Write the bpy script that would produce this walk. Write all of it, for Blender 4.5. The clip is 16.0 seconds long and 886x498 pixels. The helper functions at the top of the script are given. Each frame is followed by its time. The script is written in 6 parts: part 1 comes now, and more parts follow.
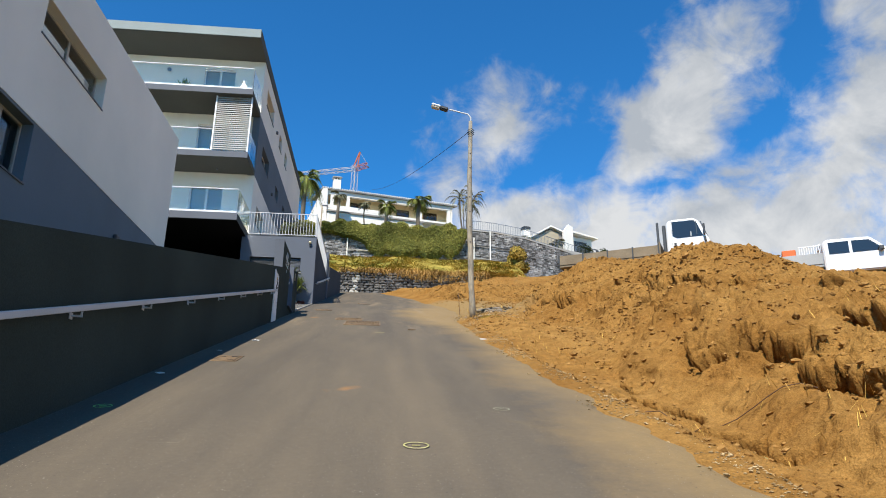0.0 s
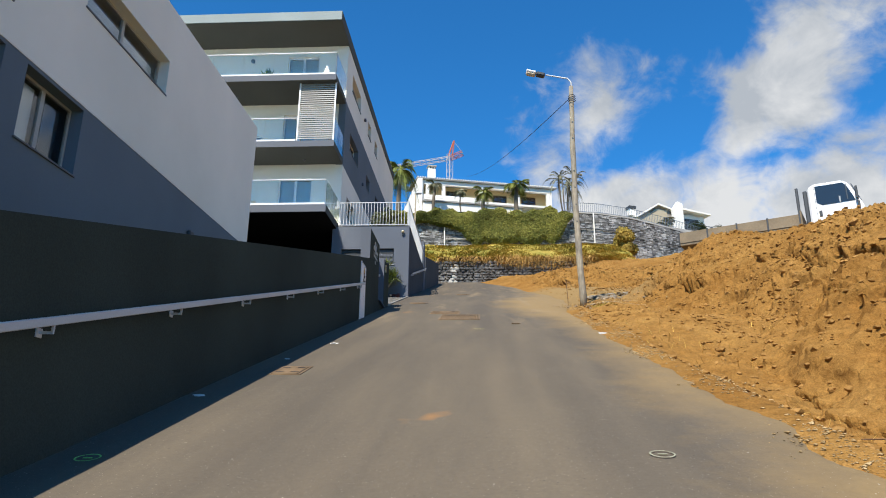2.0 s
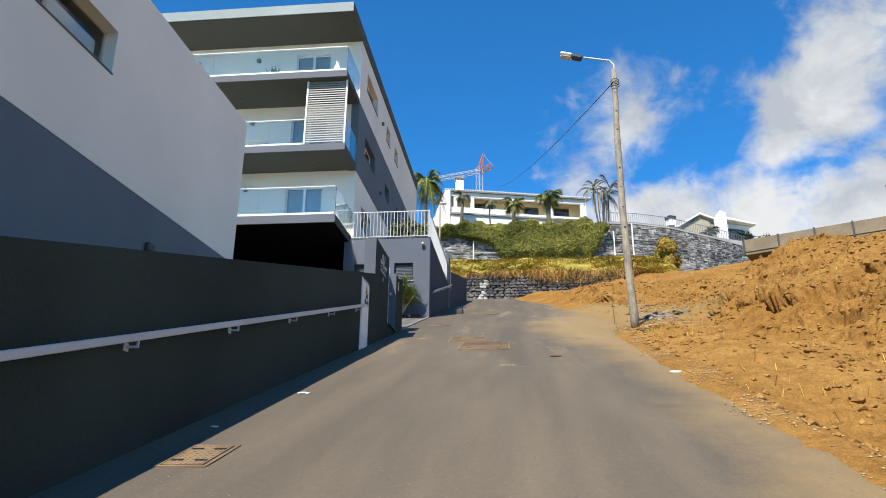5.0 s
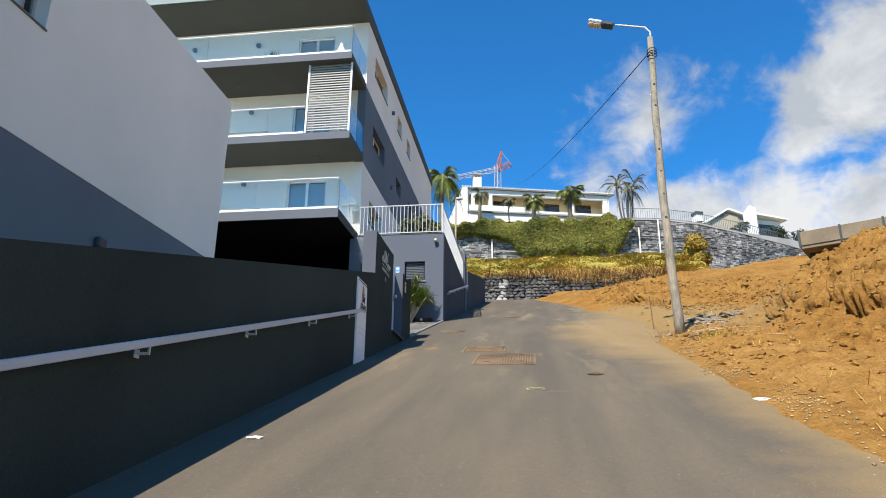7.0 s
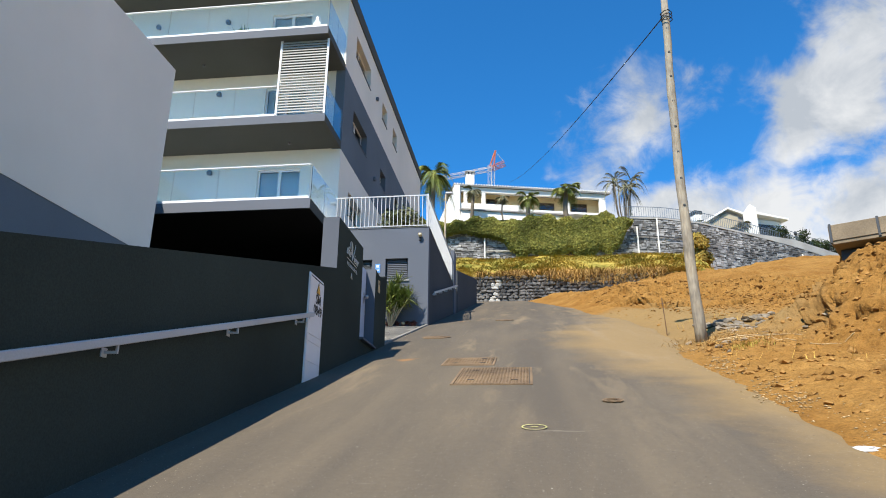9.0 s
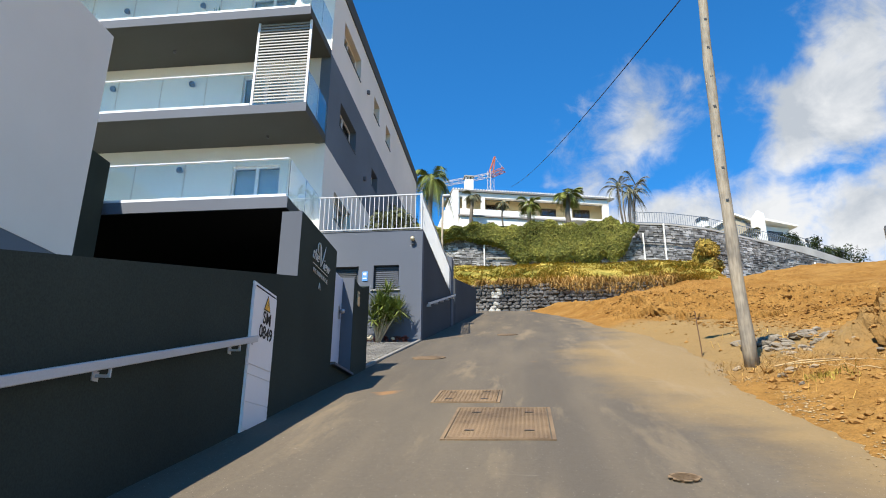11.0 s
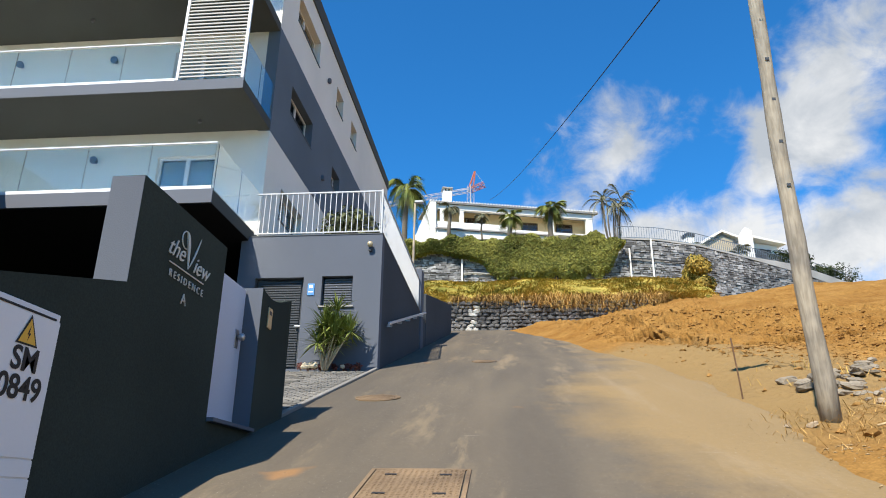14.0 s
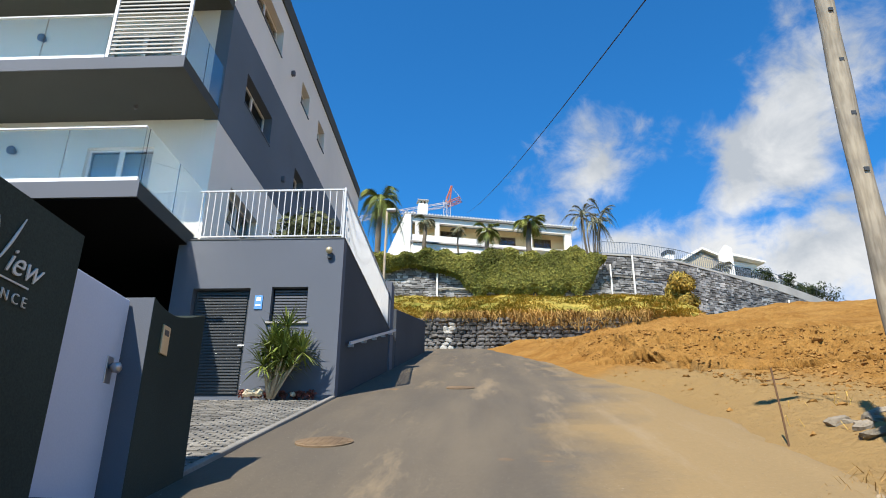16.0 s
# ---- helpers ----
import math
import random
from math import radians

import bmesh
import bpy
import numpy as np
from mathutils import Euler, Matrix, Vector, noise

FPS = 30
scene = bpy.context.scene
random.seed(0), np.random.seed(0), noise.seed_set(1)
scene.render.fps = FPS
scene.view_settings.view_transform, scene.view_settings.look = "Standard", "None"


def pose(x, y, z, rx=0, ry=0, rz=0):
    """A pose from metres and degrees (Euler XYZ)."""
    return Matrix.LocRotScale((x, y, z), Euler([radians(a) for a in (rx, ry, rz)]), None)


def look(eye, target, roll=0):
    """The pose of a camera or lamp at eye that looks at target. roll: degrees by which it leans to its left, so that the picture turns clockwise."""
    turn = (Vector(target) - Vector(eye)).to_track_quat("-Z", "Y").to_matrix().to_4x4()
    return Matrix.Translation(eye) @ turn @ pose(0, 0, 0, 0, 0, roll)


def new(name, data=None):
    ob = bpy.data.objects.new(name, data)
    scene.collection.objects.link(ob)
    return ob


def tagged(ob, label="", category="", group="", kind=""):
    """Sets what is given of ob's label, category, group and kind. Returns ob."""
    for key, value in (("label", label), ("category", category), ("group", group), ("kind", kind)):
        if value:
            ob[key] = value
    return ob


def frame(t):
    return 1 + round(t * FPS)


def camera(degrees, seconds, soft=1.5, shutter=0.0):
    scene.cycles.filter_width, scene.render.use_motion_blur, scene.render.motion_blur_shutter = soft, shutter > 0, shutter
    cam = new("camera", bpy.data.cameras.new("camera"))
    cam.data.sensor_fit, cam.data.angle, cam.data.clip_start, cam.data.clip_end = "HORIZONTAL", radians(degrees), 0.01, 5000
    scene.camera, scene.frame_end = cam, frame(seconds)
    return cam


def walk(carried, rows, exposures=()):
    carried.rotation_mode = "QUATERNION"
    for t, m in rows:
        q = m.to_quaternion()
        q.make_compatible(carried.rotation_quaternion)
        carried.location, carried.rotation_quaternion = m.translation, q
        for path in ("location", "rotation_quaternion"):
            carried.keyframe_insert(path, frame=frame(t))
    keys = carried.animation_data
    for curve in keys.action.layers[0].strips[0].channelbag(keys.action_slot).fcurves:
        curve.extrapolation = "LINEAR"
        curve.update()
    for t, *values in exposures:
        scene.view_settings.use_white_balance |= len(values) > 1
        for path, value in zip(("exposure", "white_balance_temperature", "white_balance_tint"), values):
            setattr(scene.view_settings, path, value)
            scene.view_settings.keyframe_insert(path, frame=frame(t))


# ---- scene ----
cam = camera(65.7, 16.0, 1.0)
METRES, EYE, TILT, LEAN, TURN = 20.0, 1.55, 0.0, 0.0, -5.3
ROWS = [
    (0.0, 0.0, 0.0, 0.0, -0.18, 17.64, -0.56),
    (0.3, -0.0035, 0.0187, 0.0053, 0.15, 17.57, -0.54),
    (0.4, -0.0047, 0.025, 0.007, 1.35, 17.54, -0.53),
    (0.5, -0.0058, 0.0312, 0.0088, 2.67, 17.51, -0.52),
    (1.0, -0.0085, 0.0605, 0.0161, 5.8, 17.59, -0.45),
    (1.5, -0.0063, 0.0946, 0.0238, 7.74, 17.56, -0.43),
    (2.0, -0.0071, 0.1241, 0.0314, 8.52, 16.61, -0.44),
    (2.5, -0.0073, 0.1527, 0.0398, 8.45, 16.56, -0.38),
    (3.0, -0.0103, 0.1812, 0.0476, 8.77, 16.54, -0.54),
    (3.5, -0.0125, 0.2089, 0.0544, 8.92, 16.55, -0.42),
    (4.0, -0.0141, 0.2386, 0.0639, 10.89, 16.7, -0.5),
    (4.5, -0.0173, 0.2667, 0.0709, 11.26, 17.89, -0.45),
    (5.0, -0.02, 0.2994, 0.0799, 11.28, 17.89, -0.48),
    (7.5, -0.041, 0.4535, 0.1204, 13.11, 17.91, -0.48),
    (8.0, -0.0426, 0.4852, 0.1275, 12.9, 17.91, -0.41),
    (8.5, -0.0471, 0.517, 0.1357, 12.96, 18.01, -0.58),
    (9.0, -0.0512, 0.548, 0.1441, 12.39, 18.01, -0.51),
    (11.5, -0.0766, 0.7009, 0.1892, 12.26, 19.11, -0.53),
    (12.0, -0.0793, 0.7313, 0.1966, 12.17, 19.49, -0.46),
    (12.5, -0.0804, 0.7604, 0.2041, 12.24, 19.43, -0.57),
    (13.0, -0.0838, 0.7912, 0.2125, 12.13, 19.45, -0.56),
    (13.5, -0.0874, 0.8174, 0.2195, 10.8, 19.52, -0.52),
    (14.0, -0.0912, 0.8455, 0.2292, 10.52, 20.08, -0.55),
    (14.5, -0.0968, 0.8711, 0.2367, 9.58, 21.43, -0.63),
    (15.0, -0.1004, 0.9018, 0.2446, 9.46, 21.39, -0.58),
    (15.5, -0.1048, 0.9272, 0.2531, 9.35, 21.41, -0.63),
    (16.0, -0.107, 0.9567, 0.2615, 8.38, 21.43, -0.51),
]
walk(cam, [(t, pose(0, 0, EYE, TILT, LEAN, TURN) @ pose(METRES * x, METRES * y, METRES * z, 90 + pitch, roll, yaw)) for t, x, y, z, yaw, pitch, roll in ROWS],
     exposures=[(0.0, 0.5), (1.5, 0.52), (4.5, 0.66), (9.0, 0.70), (11.5, 0.76), (16.0, 0.70)])

# ---------- world, sun ----------
SUN = Vector((-0.32, -0.76, 1.0)).normalized()
ELEV = math.asin(SUN.z)
AZIM = math.atan2(SUN.x, SUN.y)


def make_world():
    w = bpy.data.worlds.new("sky")
    scene.world = w
    w.use_nodes = True
    nt = w.node_tree
    nt.nodes.clear()
    N, L = nt.nodes.new, nt.links.new
    out, bg = N("ShaderNodeOutputWorld"), N("ShaderNodeBackground")
    sky = N("ShaderNodeTexSky")
    sky.sky_type, sky.sun_disc = "NISHITA", False
    sky.sun_elevation, sky.sun_rotation = ELEV, AZIM
    sky.altitude, sky.air_density, sky.dust_density, sky.ozone_density = 300, 1.0, 0.3, 3.0
    tc = N("ShaderNodeTexCoord")
    # azimuth and elevation in degrees, for placing the banks of cloud
    sep = N("ShaderNodeSeparateXYZ")
    L(tc.outputs["Generated"], sep.inputs[0])

    def calc(op, a, b=None, c=None):
        n = N("ShaderNodeMath")
        n.operation = op
        for k, v in enumerate((a, b, c)):
            if v is None:
                continue
            if isinstance(v, (int, float)):
                n.inputs[k].default_value = v
            else:
                L(v, n.inputs[k])
        return n.outputs[0]

    def noise(vec, scale, detail, rough=0.6, warp=0.0):
        n = N("ShaderNodeTexNoise")
        n.inputs["Scale"].default_value, n.inputs["Detail"].default_value = scale, detail
        n.inputs["Roughness"].default_value, n.inputs["Distortion"].default_value = rough, warp
        L(vec, n.inputs["Vector"])
        return n.outputs["Fac"]

    azimuth = calc("MULTIPLY", calc("ARCTAN2", sep.outputs["X"], sep.outputs["Y"]), 57.3)
    height = calc("MULTIPLY", calc("ARCSINE", sep.outputs["Z"]), 57.3)
    place = N("ShaderNodeCombineXYZ")
    L(azimuth, place.inputs[0])
    L(height, place.inputs[1])
    cover = None
    for az, el, along_, across, slant, weight in CLOUD_BANKS:
        mp = N("ShaderNodeMapping")
        mp.vector_type = "TEXTURE"
        mp.inputs["Location"].default_value = (az, el, 0)
        mp.inputs["Rotation"].default_value = (0, 0, radians(slant))
        mp.inputs["Scale"].default_value = (along_, across, 1)
        L(place.outputs[0], mp.inputs["Vector"])
        ln = N("ShaderNodeVectorMath")
        ln.operation = "LENGTH"
        L(mp.outputs[0], ln.inputs[0])
        near = calc("MULTIPLY", calc("SUBTRACT", 1.0, ln.outputs["Value"]), weight)
        cover = near if cover is None else calc("MAXIMUM", cover, near)
    cover = calc("MAXIMUM", cover, -0.9)
    drift = N("ShaderNodeMapping")
    drift.inputs["Scale"].default_value = (1.0, 1.0, 1.25)
    L(tc.outputs["Generated"], drift.inputs["Vector"])
    big, fine = noise(drift.outputs[0], 5.5, 4, 0.55, 0.5), noise(drift.outputs[0], 15.0, 9, 0.62, 0.35)
    body = calc("MULTIPLY_ADD", calc("SUBTRACT", big, 0.5), 1.9, cover)
    body = calc("MULTIPLY_ADD", calc("SUBTRACT", fine, 0.5), 1.35, body)
    ramp = N("ShaderNodeValToRGB")
    ramp.color_ramp.elements[0].position, ramp.color_ramp.elements[1].position = CLOUD_EDGE
    ramp.color_ramp.interpolation = "EASE"
    L(body, ramp.inputs[0])
    lit = calc("MULTIPLY_ADD", height, -0.026, calc("MULTIPLY_ADD", noise(drift.outputs[0], 9.0, 6, 0.6, 0.3), 1.3, 0.5))
    tone = N("ShaderNodeValToRGB")
    tone.color_ramp.elements[0].position, tone.color_ramp.elements[1].position = 0.36, 0.72
    tone.color_ramp.elements[0].color = (3.2, 3.5, 3.9, 1)
    tone.color_ramp.elements[1].color = (5.25, 5.35, 5.45, 1)
    L(lit, tone.inputs[0])
    tint = N("ShaderNodeMix")
    tint.data_type, tint.blend_type = "RGBA", "MULTIPLY"
    tint.inputs["Factor"].default_value = 1.0
    L(sky.outputs[0], tint.inputs["A"])
    tint.inputs["B"].default_value = SKY_TINT
    mix = N("ShaderNodeMix")
    mix.data_type = "RGBA"
    L(ramp.outputs["Color"], mix.inputs["Factor"])
    L(tint.outputs["Result"], mix.inputs["A"])
    L(tone.outputs["Color"], mix.inputs["B"])
    L(mix.outputs["Result"], bg.inputs["Color"])
    bg.inputs["Strength"].default_value = SKY_STRENGTH
    L(bg.outputs[0], out.inputs[0])


SKY_STRENGTH = 0.1
SKY_TINT = (0.21, 0.87, 1.33, 1)
# azimuth east of north, elevation, half length, half width, slant (degrees), density
# last bank, due east, is unseen: added to keep the shaded walls bright
CLOUD_BANKS = ((27.0, 28.0, 11.0, 6.6, 48, 1.0), (28.0, 18.0, 26.0, 6.5, 6, 1.1), (43.0, 25.5, 12.0, 8.0, 42, 1.1), (12.0, 19.5, 11.0, 4.6, 10, 0.95),
               (9.5, 25.0, 8.5, 4.2, 46, 0.55), (95.0, 14.0, 52.0, 22.0, 0, 1.0))
CLOUD_EDGE = (0.0, 0.68)
make_world()
sun = new("sun", bpy.data.lights.new("sun", "SUN"))
sun.data.energy, sun.data.angle, sun.data.color = 5.0, radians(0.55), (1.0, 0.92, 0.79)
sun.matrix_world = look((0, 0, 60), Vector((0, 0, 60)) - SUN)

# ---------- materials ----------


def nodes_of(name):
    m = bpy.data.materials.new(name)
    m.use_nodes = True
    nt = m.node_tree
    return m, nt, nt.nodes["Principled BSDF"], nt.nodes.new, nt.links.new


def surface(name, base, rough=0.8, vary=0.12, scale=3.0, fine=60.0, bump=0.15, metal=0.0, tone2=None, spec=0.4, island=0.0):
    """Paint, plaster, stone or soil: stains at one scale, grain at another, fine relief."""
    m, nt, p, N, L = nodes_of(name)
    tc = N("ShaderNodeTexCoord")
    a, b = N("ShaderNodeTexNoise"), N("ShaderNodeTexNoise")
    a.inputs["Scale"].default_value, a.inputs["Detail"].default_value = scale * 0.25, 6
    b.inputs["Scale"].default_value, b.inputs["Detail"].default_value = fine, 4
    geo = N("ShaderNodeNewGeometry")
    for n in (a, b):
        L(geo.outputs["Position"], n.inputs["Vector"])
    r = N("ShaderNodeValToRGB")
    lo = [c * (1 - vary) for c in base]
    hi = [min(1, c * (1 + vary)) for c in (tone2 or base)]
    r.color_ramp.elements[0].position, r.color_ramp.elements[1].position = 0.32, 0.68
    r.color_ramp.elements[0].color, r.color_ramp.elements[1].color = (*lo, 1), (*hi, 1)
    L(a.outputs["Fac"], r.inputs[0])
    g = N("ShaderNodeMix")
    g.data_type, g.blend_type = "RGBA", "OVERLAY"
    g.inputs["Factor"].default_value = min(1.0, vary * 1.6)
    L(r.outputs["Color"], g.inputs["A"])
    L(b.outputs["Fac"], g.inputs["B"])
    col = g.outputs["Result"]
    if island:
        hsv = N("ShaderNodeHueSaturation")
        mr = N("ShaderNodeMapRange")
        mr.inputs["To Min"].default_value, mr.inputs["To Max"].default_value = 1 - island, 1 + island
        L(geo.outputs["Random Per Island"], mr.inputs["Value"])
        L(mr.outputs["Result"], hsv.inputs["Value"])
        L(col, hsv.inputs["Color"])
        col = hsv.outputs["Color"]
    L(col, p.inputs["Base Color"])
    p.inputs["Roughness"].default_value, p.inputs["Metallic"].default_value = rough, metal
    p.inputs["Specular IOR Level"].default_value = spec
    if bump:
        bp = N("ShaderNodeBump")
        bp.inputs["Strength"].default_value, bp.inputs["Distance"].default_value = bump, 0.02
        L(b.outputs["Fac"], bp.inputs["Height"])
        L(bp.outputs[0], p.inputs["Normal"])
    return m


def glass(name, tint, rough=0.0):
    m, nt, p, N, L = nodes_of(name)
    p.inputs["Base Color"].default_value = (*tint, 1)
    p.inputs["Transmission Weight"].default_value = 1.0
    p.inputs["Roughness"].default_value, p.inputs["IOR"].default_value = rough, 1.45
    return m


M_LIGHT = surface("light_render", (0.72, 0.71, 0.655), 0.9, 0.04, 1.2, 90, 0.12, tone2=(0.765, 0.74, 0.68))
M_SLATE = surface("slate_blue_render", (0.122, 0.154, 0.190), 0.9, 0.08, 1.5, 90, 0.12, spec=0.2)
M_CHAR = surface("charcoal_render", (0.041, 0.051, 0.043), 0.95, 0.22, 1.3, 70, 0.2, spec=0.08)
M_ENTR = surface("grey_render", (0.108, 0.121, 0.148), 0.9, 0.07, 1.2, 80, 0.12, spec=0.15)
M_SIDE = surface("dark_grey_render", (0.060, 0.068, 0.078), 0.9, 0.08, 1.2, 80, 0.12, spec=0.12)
M_SOFFIT = surface("dark_grey_soffit", (0.062, 0.068, 0.064), 0.9, 0.06, 2.0, 80, 0.05)
# near-black base: the undercroft's deep shade put into the colour
M_UNLIT = surface("unlit_undercroft_black", (0.008, 0.008, 0.009), 0.95, 0.05, 2.0, 60, 0.05, spec=0.05)
M_FASCIA = surface("grey_fascia", (0.110, 0.120, 0.142), 0.8, 0.05, 2.0, 80, 0.05)
M_ALU = surface("white_aluminium", (0.72, 0.73, 0.75), 0.4, 0.05, 4.0, 120, 0.02)
M_RAILW = surface("grey_white_steel", (0.49, 0.50, 0.51), 0.45, 0.08, 3.0, 80, 0.05)
M_PANELW = surface("white_enamel", (0.78, 0.78, 0.79), 0.45, 0.05, 3.0, 60, 0.03)
M_GATE = surface("pale_grey_steel_gate", (0.52, 0.57, 0.68), 0.5, 0.06, 2.0, 60, 0.04)
M_LENS = surface("yellowed_lens", (0.55, 0.45, 0.33), 0.3, 0.1, 6.0, 40, 0.0)
M_STEEL = surface("brushed_steel", (0.45, 0.45, 0.46), 0.35, 0.08, 6.0, 90, 0.03, metal=0.9)
M_DARKMET = surface("dark_grey_metal", (0.045, 0.05, 0.055), 0.5, 0.1, 3.0, 60, 0.05)
M_LETTER = surface("silver_letters", (0.62, 0.60, 0.55), 0.5, 0.05, 4.0, 60, 0.02)
M_BLACKP = surface("black_paint", (0.015, 0.015, 0.016), 0.6, 0.1, 4.0, 60, 0.0)
M_YELLOW = surface("yellow_warning", (0.75, 0.42, 0.05), 0.5, 0.08, 4.0, 60, 0.0)
M_BLUESIGN = surface("blue_sign", (0.10, 0.28, 0.62), 0.4, 0.06, 4.0, 60, 0.0)
M_BRASS = surface("brass_plate", (0.55, 0.45, 0.28), 0.4, 0.1, 6.0, 60, 0.02, metal=0.5)
M_GLASS = glass("balcony_glass", (0.90, 0.96, 0.94))
M_PANE = glass("window_glass", (0.80, 0.86, 0.88))
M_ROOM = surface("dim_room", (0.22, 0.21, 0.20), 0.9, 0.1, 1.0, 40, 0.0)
M_REFLECT = surface("white_reflection_sheet", (0.7, 0.7, 0.7), 0.9, 0.05, 2.0, 60, 0.05)
M_LOUVRE = surface("grey_louvre", (0.33, 0.32, 0.30), 0.6, 0.06, 3.0, 60, 0.03)


def pole_material():
    """Weathered timber: grain and cracks drawn out along the pole, rain stains."""
    m, nt, p, N, L = nodes_of("weathered_pole")
    geo, mp = N("ShaderNodeNewGeometry"), N("ShaderNodeMapping")
    mp.inputs["Scale"].default_value = (1, 1, 0.12)
    L(geo.outputs["Position"], mp.inputs["Vector"])
    col = None
    for sc, vec, a, b in ((30, mp, (0.25, 0.22, 0.17, 1), (0.36, 0.325, 0.26, 1)), (2.6, None, (0.72, 0.72, 0.74, 1), (1.12, 1.08, 1.02, 1))):
        n, r = N("ShaderNodeTexNoise"), N("ShaderNodeValToRGB")
        n.inputs["Scale"].default_value, n.inputs["Detail"].default_value = sc, 5
        L(vec.outputs[0] if vec else geo.outputs["Position"], n.inputs["Vector"])
        r.color_ramp.elements[0].position, r.color_ramp.elements[1].position = 0.34, 0.62
        r.color_ramp.elements[0].color, r.color_ramp.elements[1].color = a, b
        L(n.outputs["Fac"], r.inputs[0])
        if col is None:
            col, crack = r.outputs["Color"], n.outputs["Fac"]
        else:
            mx = N("ShaderNodeMix")
            mx.data_type, mx.blend_type = "RGBA", "MULTIPLY"
            mx.inputs["Factor"].default_value = 1.0
            L(col, mx.inputs["A"])
            L(r.outputs["Color"], mx.inputs["B"])
            col = mx.outputs["Result"]
    L(col, p.inputs["Base Color"])
    p.inputs["Roughness"].default_value, p.inputs["Specular IOR Level"].default_value = 0.9, 0.2
    bp = N("ShaderNodeBump")
    bp.inputs["Strength"].default_value, bp.inputs["Distance"].default_value = 0.5, 0.012
    L(crack, bp.inputs["Height"])
    L(bp.outputs[0], p.inputs["Normal"])
    return m


M_POLE = pole_material()
M_BLACKC = surface("black_cable", (0.02, 0.02, 0.02), 0.7, 0.1, 4, 40, 0.0)
M_FRAMEG = surface("grey_window_frame", (0.33, 0.33, 0.32), 0.5, 0.06, 3.0, 60, 0.03)
M_KERB = surface("worn_kerb_concrete", (0.20, 0.19, 0.17), 0.9, 0.2, 3.0, 40, 0.3)
M_ROOFEDGE = surface("pale_roof_edge", (0.19, 0.235, 0.24), 0.6, 0.08, 2.0, 60, 0.05)
M_CONC = surface("concrete", (0.36, 0.35, 0.33), 0.9, 0.15, 2.0, 40, 0.3)

# ---------- building helpers ----------


def R(y):
    """Height of the lane's surface."""
    return 0.02 + 0.273 * y


def part(name, bm, material, parent=None, label="", smooth=False):
    """Links a bmesh, made in world coordinates, as ONE mesh object under a thing or a part."""
    me = bpy.data.meshes.new(name)
    bmesh.ops.recalc_face_normals(bm, faces=bm.faces)
    bm.to_mesh(me)
    bm.free()
    me.materials.append(material)
    if smooth:
        me.polygons.foreach_set("use_smooth", [True] * len(me.polygons))
    ob = new(name, me)
    if parent is not None:
        ob.parent = parent
        ob.matrix_parent_inverse = INVERSE.get(parent.name, Matrix.Identity(4))
    INVERSE[ob.name] = Matrix.Identity(4)
    if label:
        ob["label"] = label
    return ob


INVERSE = {}


def thing(name, loc, label, category, group="", kind=""):
    ob = new(name)
    ob.empty_display_size = 0.2
    ob.location = loc
    INVERSE[ob.name] = Matrix.Translation(-Vector(loc))
    return tagged(ob, label, category, group, kind)


def box(bm, x0, x1, y0, y1, z0, z1, m=None):
    c = [(x0, y0, z0), (x1, y0, z0), (x1, y1, z0), (x0, y1, z0), (x0, y0, z1), (x1, y0, z1), (x1, y1, z1), (x0, y1, z1)]
    v = [bm.verts.new(m @ Vector(p) if m else p) for p in c]
    for f in ((0, 3, 2, 1), (4, 5, 6, 7), (0, 1, 5, 4), (1, 2, 6, 5), (2, 3, 7, 6), (3, 0, 4, 7)):
        bm.faces.new([v[i] for i in f])
    return bm


def B(x0, x1, y0, y1, z0, z1, bevel=0.0, m=None):
    bm = box(bmesh.new(), x0, x1, y0, y1, z0, z1, m)
    if bevel:
        bmesh.ops.bevel(bm, geom=list(bm.edges), offset=bevel, segments=1, affect="EDGES")
    return bm


def prism(poly, axis, a0, a1, bevel=0.0):
    """A polygon in the plane across the axis, drawn out from a0 to a1. axis x: poly in (y, z); y: in (x, z); z: in (x, y)."""
    bm = bmesh.new()
    at = {"x": lambda p, a: (a, p[0], p[1]), "y": lambda p, a: (p[0], a, p[1]), "z": lambda p, a: (p[0], p[1], a)}[axis]
    v0 = [bm.verts.new(at(p, a0)) for p in poly]
    v1 = [bm.verts.new(at(p, a1)) for p in poly]
    n = len(poly)
    bm.faces.new(v0)
    bm.faces.new(v1[::-1])
    for i in range(n):
        bm.faces.new((v0[i], v1[i], v1[(i + 1) % n], v0[(i + 1) % n]))
    bmesh.ops.recalc_face_normals(bm, faces=bm.faces)
    if bevel:
        bmesh.ops.bevel(bm, geom=list(bm.edges), offset=bevel, segments=1, affect="EDGES")
    return bm


def tube(bm, pts, radii, n=8, cap=True):
    pts = [Vector(p) for p in pts]
    if not isinstance(radii, (list, tuple)):
        radii = [radii] * len(pts)
    rings = []
    up = None
    for i, p in enumerate(pts):
        d = (pts[min(i + 1, len(pts) - 1)] - pts[max(i - 1, 0)]).normalized()
        if up is None:
            up = d.orthogonal().normalized()
        side = d.cross(up).normalized()
        up = side.cross(d).normalized()
        rings.append([bm.verts.new(p + radii[i] * (math.cos(a) * up + math.sin(a) * side)) for a in [2 * math.pi * k / n for k in range(n)]])
    for a, b in zip(rings, rings[1:]):
        for k in range(n):
            bm.faces.new((a[k], a[(k + 1) % n], b[(k + 1) % n], b[k]))
    if cap:
        bm.faces.new(rings[0][::-1])
        bm.faces.new(rings[-1])
    return bm


